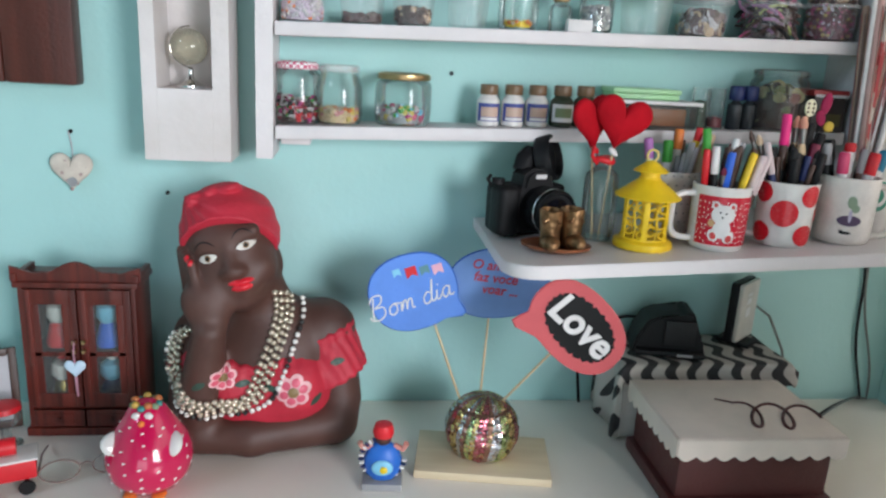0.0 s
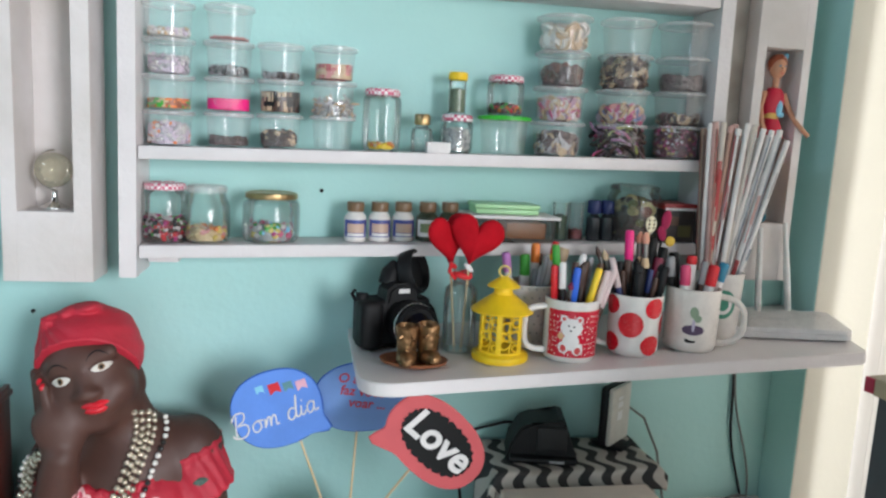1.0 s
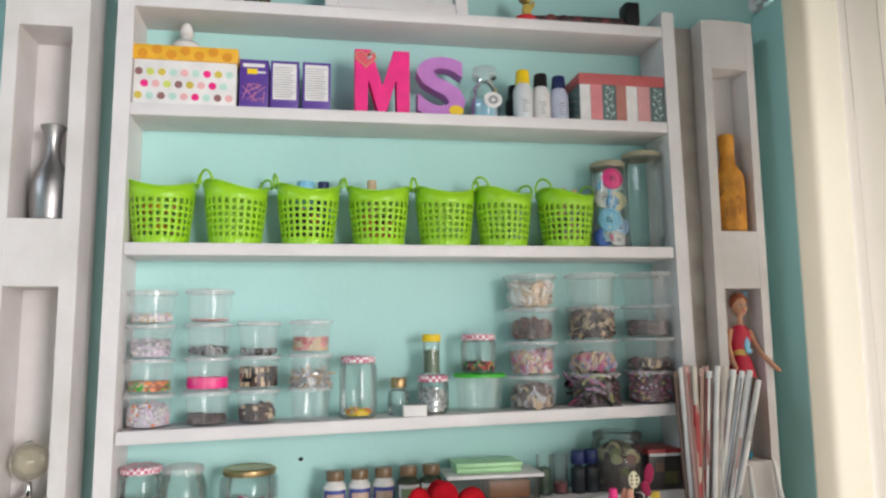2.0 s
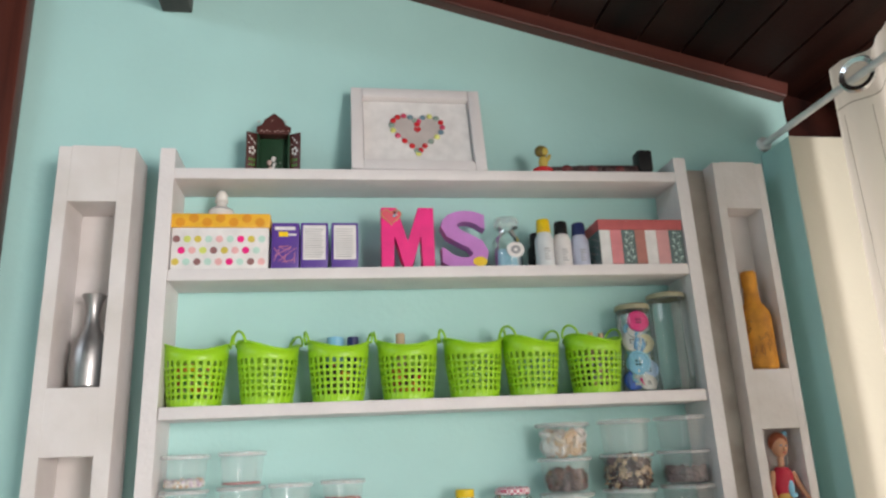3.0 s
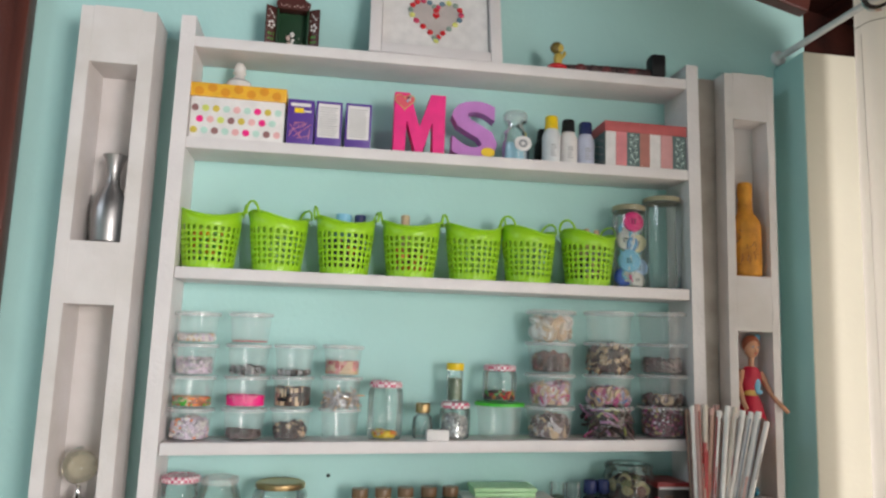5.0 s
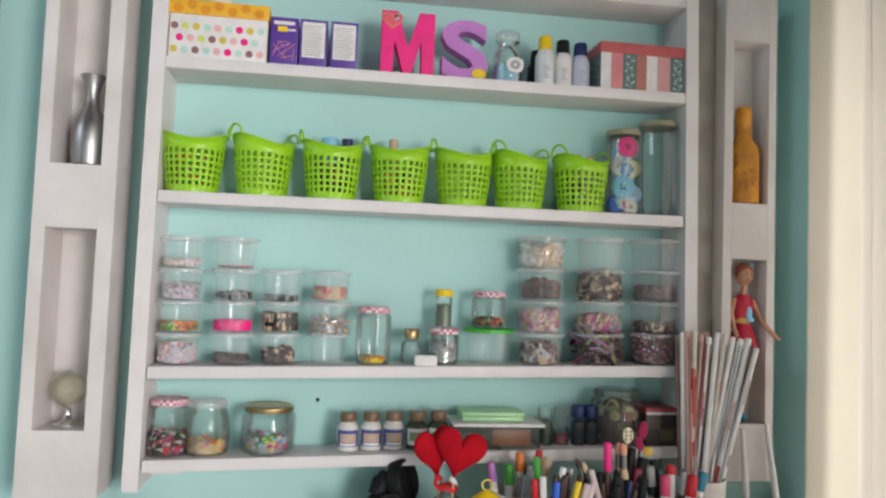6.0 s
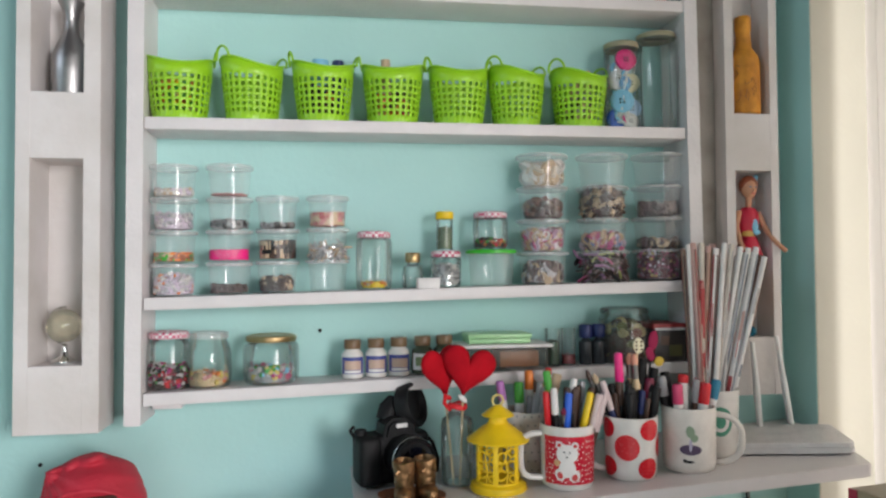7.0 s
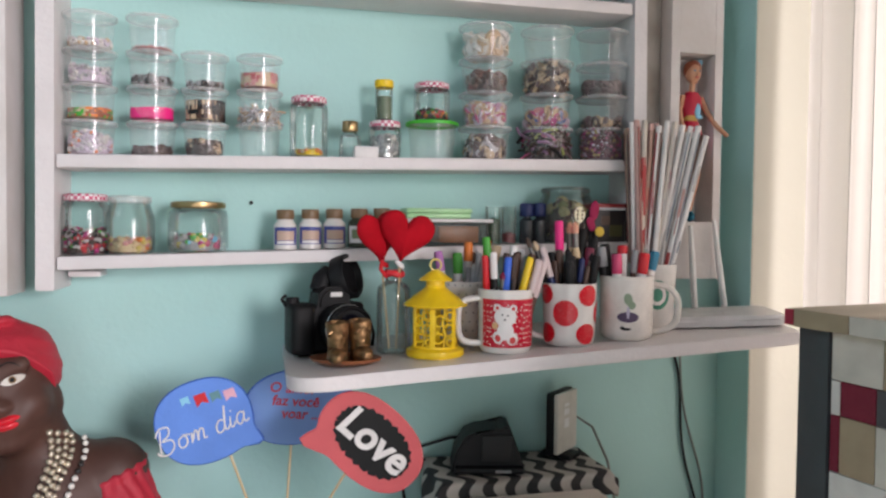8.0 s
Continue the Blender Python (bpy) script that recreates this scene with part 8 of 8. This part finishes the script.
lid = part("lid", box(-0.138, 0.138, -0.103, 0.103, 0.104, 0.122, 0.003), ICE, k, "cream painted lid")
sc = [(-0.139, 0.1205)]
for i in range(9):
    for j in range(8):
        t = (i + j / 8) / 9
        sc.append((-0.139 + 0.278 * t, 0.0955 - 0.0085 * math.sin(math.pi * j / 8)))
sc += [(0.139, 0.0955), (0.139, 0.1205)]
part("scalloped_edge", slab(sc, 0.1032, 0.1060, 0.0005, m=UPRIGHT), ICE, lid)
sc2 = [(x * 0.103 / 0.139, z) for x, z in sc]
for s in (-1, 1):
    part("scalloped_edge", slab(sc2, 0.1385, 0.1405, m=pose(0, 0, 0, 90, 0, 90 * s)), ICE, lid)
pts = []
for i in range(9):
    t = i / 8
    pts.append((-0.020 + 0.020 * t, 0.026 - 0.010 * t, 0.1226))
for i in range(86):
    a = -0.35 + 14.5 * i / 85
    cx = 0.000 + 0.050 * a / 6.283
    pts.append((cx + 0.020 * math.sin(a) + 0.0165 * math.cos(a), -0.027 - 0.006 * a / 6.283 + 0.040 * math.cos(a), 0.1226))
part("painted_scroll", tube(pts, [0.0012 + 0.0014 * min(1, i / 20) for i in range(len(pts))], 6), CHOC, lid, "brown painted scroll")
# red toy with a white tray, at the end of the desk
k = thing("toy_cart", "red and white toy cart on the desk", "toy", m=pose(-0.352, -0.268, DZ, 0, 0, 22) @ Matrix.Scale(0.9, 4))
part("body", box(-0.045, 0.045, -0.022, 0.022, 0.024, 0.056, 0.004), RED, k)
part("tray", box(-0.048, 0.048, -0.025, 0.025, 0.056, 0.060, 0.001), CHINA, k)
part("roll", tube([(-0.035, 0, 0.074), (0.02, 0, 0.074)], 0.0135, 18), RED, k)
for sx in (-0.03, 0.03):
    for sy in (-1, 1):
        part("wheel", lathe([(0, -0.003), (0.011, -0.003), (0.012, 0), (0.011, 0.003), (0, 0.003)], 20, m=pose(sx, sy * 0.024, 0.0122, 90)), BLACK, k)
    part("axle", tube([(sx, -0.024, 0.0122), (sx, 0.024, 0.0122)], 0.002, 8), BLACK, k)
    part("leg", box(sx - 0.003, sx + 0.003, -0.004, 0.004, 0.0125, 0.0245), BLACK, k)
# folded spectacles
k = thing("spectacles", "thin folded spectacles lying on the desk", "spectacles", m=pose(-0.255, -0.235, DZ + 0.004, 0, 0, 20))
FR = paint("tortoise", 0.20, 0.14, 0.12, 0.3)
for s in (-1, 1):
    part("rim", tube([(s * 0.034 + 0.026 * math.cos(a), -0.01, 0.018 + 0.017 * math.sin(a)) for a in [6.283 * i / 24 for i in range(24)]], 0.0013, 6, closed=True), FR, k)
    part("lens", lathe([(0, 0), (0.025, 0)], 24, m=pose(s * 0.034, -0.01, 0.018, 90) @ Matrix.Diagonal((1, 0.66, 1, 1))), CLEAR, k)
    part("temple", tube([(s * 0.060, -0.01, 0.022), (s * 0.058, 0.05, 0.016), (s * 0.052, 0.10, 0.002)], 0.0014, 6), FR, k)
part("bridge", tube([(-0.008, -0.01, 0.022), (0, -0.010, 0.026), (0.008, -0.01, 0.022)], 0.0013, 6), FR, k)
# glass bowl and striped card at the far end of the desk
k = thing("trinket_stand", "small clear stand with a red cap beside the cabinet", "ornament", m=pose(-0.400, -0.150, DZ))
part("bowl", lathe([(0, 0.002), (0.02, 0.0), (0.022, 0.004), (0.008, 0.012), (0.007, 0.03), (0.022, 0.045), (0.024, 0.062), (0.023, 0.062)], 24), CLEAR, k)
part("cap", lathe([(0, 0.062), (0.024, 0.062), (0.022, 0.070), (0, 0.074)], 24), RED, k)

k = thing("desk_picture", "small dark framed picture standing at the end of the desk", "picture", m=pose(-0.452, -0.100, DZ, -10, 0, 24))
for n, a in (("frame_side", (0, 0.012, 0, 0.13)), ("frame_side", (0.088, 0.10, 0, 0.13)), ("frame_rail", (0.0122, 0.0878, 0, 0.012)), ("frame_rail", (0.0122, 0.0878, 0.118, 0.13))):
    part(n, box(a[0] - 0.05, a[1] - 0.05, -0.010, 0.0, a[2], a[3], 0.002), BROWN, k)
part("picture", box(-0.0378, 0.0378, -0.005, -0.002, 0.0122, 0.1178), LACE, k, "pale grey print")
part("stay", box(-0.012, 0.012, 0.0005, 0.004, 0.0, 0.09, 0.001), BROWN, k)

# ---- on the walls ----
k = thing("wall_heart", "speckled cream fabric heart hanging from a nail", "wall decoration", m=pose(-0.326, -0.010, 1.177))
part("heart", heart_mesh(0.033, 0.032, 0.007), mat("speckled_cream_cloth", (0.64, 0.57, 0.49), 0.85, var=0.06, scale=60, bump=0.4, stain=(0.58, 0.50, 0.43)), k, smooth=180)
for j, (dx, dz) in enumerate(((-0.020, 0.012), (-0.008, 0.018), (0.010, 0.016), (0.021, 0.010), (-0.013, 0.000), (0.002, 0.004), (0.015, -0.002), (-0.006, -0.012), (0.009, -0.017), (0.000, -0.026))):
    q = math.sqrt(max(0, 1 - (dx / 0.033) ** 2 - (dz / 0.036) ** 2))
    part("printed_dot", lathe([(0, 0), (0.0029, 0), (0.0027, 0.0006), (0, 0.0008)], 12, m=pose(dx, -0.0068 * q + 0.0006, dz, 90)), paint("dusty_rose_dot", 0.42, 0.30, 0.28, 0.8), k)
part("loop", tube([(0.002, 0.004, 0.022), (0.001, 0.004, 0.045), (-0.003, 0.006, 0.064)], 0.001, 6), LACE, k)
part("button", lathe([(0, 0), (0.0075, 0), (0.0075, 0.002), (0, 0.002)], 18, m=pose(0.002, -0.006, -0.014, 90)), GREY, k)
for x, z in ((-0.327, 1.241), (0.274, 1.360), (-0.183, 1.147)):
    solid("nail", lathe([(0, 0.004), (0.0032, 0.003), (0.0034, 0.0), (0.0015, 0.0)], 12, m=pose(x, 0, z, 90)), BLACK, "dark nail in the turquoise wall", "nail", "wall nails")
for i, (x0, x1, r, c) in enumerate(((1.040, 1.118, 0.0026, BLACK), (1.058, 1.128, 0.0022, paint("grey_cable", 0.18, 0.19, 0.18)))):
    pts = []
    for j in range(26):
        t = j / 25
        pts.append((x0 + (x1 - x0) * t + 0.010 * math.sin(t * 7 + i * 1.5) + 0.01 * math.sin(t * 3), -0.006 - 0.003 * i, 1.150 - 0.375 * t))
    for j in range(10):
        t = j / 9
        pts.append((x1 - 0.01 - 0.16 * t, -0.010 - 0.10 * t, 0.777 + 0.008 * math.sin(t * 3.1) + 0.003 * i))
    solid("cable", tube(pts, r, 8), c, "thin dark cable running down the wall to the desk", "cable", "wall cables")
solid("cable", tube([(0.545, -0.02, 0.777), (0.535, -0.014, 0.86), (0.56, -0.010, 0.93), (0.62, -0.012, 0.945), (0.68, -0.03, 0.950)], 0.0028, 8), BLACK, "black cable behind the telephone cradle", "cable", "wall cables")
solid("cable", tube([(0.83, -0.03, 0.95), (0.858, -0.02, 0.975), (0.888, -0.03, 0.955), (0.905, -0.06, 0.90), (0.900, -0.12, 0.80), (0.88, -0.13, 0.777)], 0.0024, 8), paint("grey_cable", 0.18, 0.19, 0.18), "grey cable looping beside the router", "cable", "wall cables")

# ---- patchwork cupboard near the window ----
k = thing("patch_cupboard", "tall cupboard with a wooden top and patchwork covered side", "cupboard", m=pose(0.812, -0.652, 0, 0, 0, 9))
TW = wood("worn_beige_top", (0.40, 0.32, 0.22), (0.58, 0.48, 0.36), 0.55, 22, "X", 0.3)
part("top", box(-0.012, 0.36, -0.62, 0.006, 1.229, 1.247, 0.003), TW, k)
part("edge_band", box(-0.0145, -0.0122, -0.004, 0.006, 1.231, 1.246), paint("edge_red", 0.40, 0.02, 0.05), k)
part("carcass", box(0.004, 0.35, -0.60, 0.0, 0.0, 1.2285, 0.002), GREY, k)
part("corner_post", box(-0.002, 0.0038, -0.034, -0.001, 0.0, 1.2285, 0.001), paint("slate_post", 0.05, 0.055, 0.06), k)
PC = [paint("patch_cream", 0.62, 0.57, 0.50, 0.7), paint("patch_tan", 0.38, 0.29, 0.19, 0.7), paint("patch_wine", 0.20, 0.01, 0.03, 0.7), paint("patch_slate", 0.08, 0.075, 0.08, 0.7), paint("patch_white", 0.70, 0.66, 0.62, 0.7)]
# rows of sewn patches: height, first break and colours from the post towards the room
ROWS = ((0.045, 0.052, (0, 1, 0, 4, 1, 0, 1, 4)), (0.033, 0.010, (4, 2, 3, 2, 1, 0, 2, 3, 2)), (0.054, 0.010, (2, 1, 0, 3, 1, 4, 2, 0, 1)), (0.047, 0.058, (4, 1, 0, 2, 4, 1, 0, 3)), (0.036, 0.024, (1, 2, 0, 3, 2, 1, 4, 2)), (0.050, 0.046, (0, 4, 1, 2, 0, 1, 3, 4)), (0.040, 0.018, (2, 0, 1, 4, 2, 3, 0, 1)), (0.052, 0.040, (1, 3, 4, 0, 2, 1, 0, 2)))
z1 = 1.2275
for h, first, cols in ROWS:
    y1 = -0.036
    for j, c in enumerate(cols):
        w = first if j == 0 else (0.058, 0.036, 0.050, 0.064)[j % 4]
        y2 = max(y1 - w, -0.595)
        if y1 - y2 > 0.004:
            part("patch", box(0.0005, 0.0038, y2 + 0.0005, y1, z1 - h + 0.0006, z1, 0.0006, 1), PC[c], k)
        y1 = y2
    z1 -= h
# patches sewn along the edge of the top
for j, (w, c) in enumerate(((0.060, 1), (0.075, 0), (0.050, 1), (0.090, 4), (0.060, 0), (0.080, 1), (0.070, 0), (0.080, 4))):
    y1 = -0.0045 - (0, 0.060, 0.135, 0.185, 0.275, 0.335, 0.415, 0.485)[j]
    part("edge_patch", box(-0.0142, -0.0124, y1 - w + 0.0006, y1, 1.2295, 1.2465, 0.0004, 1), PC[c], k)
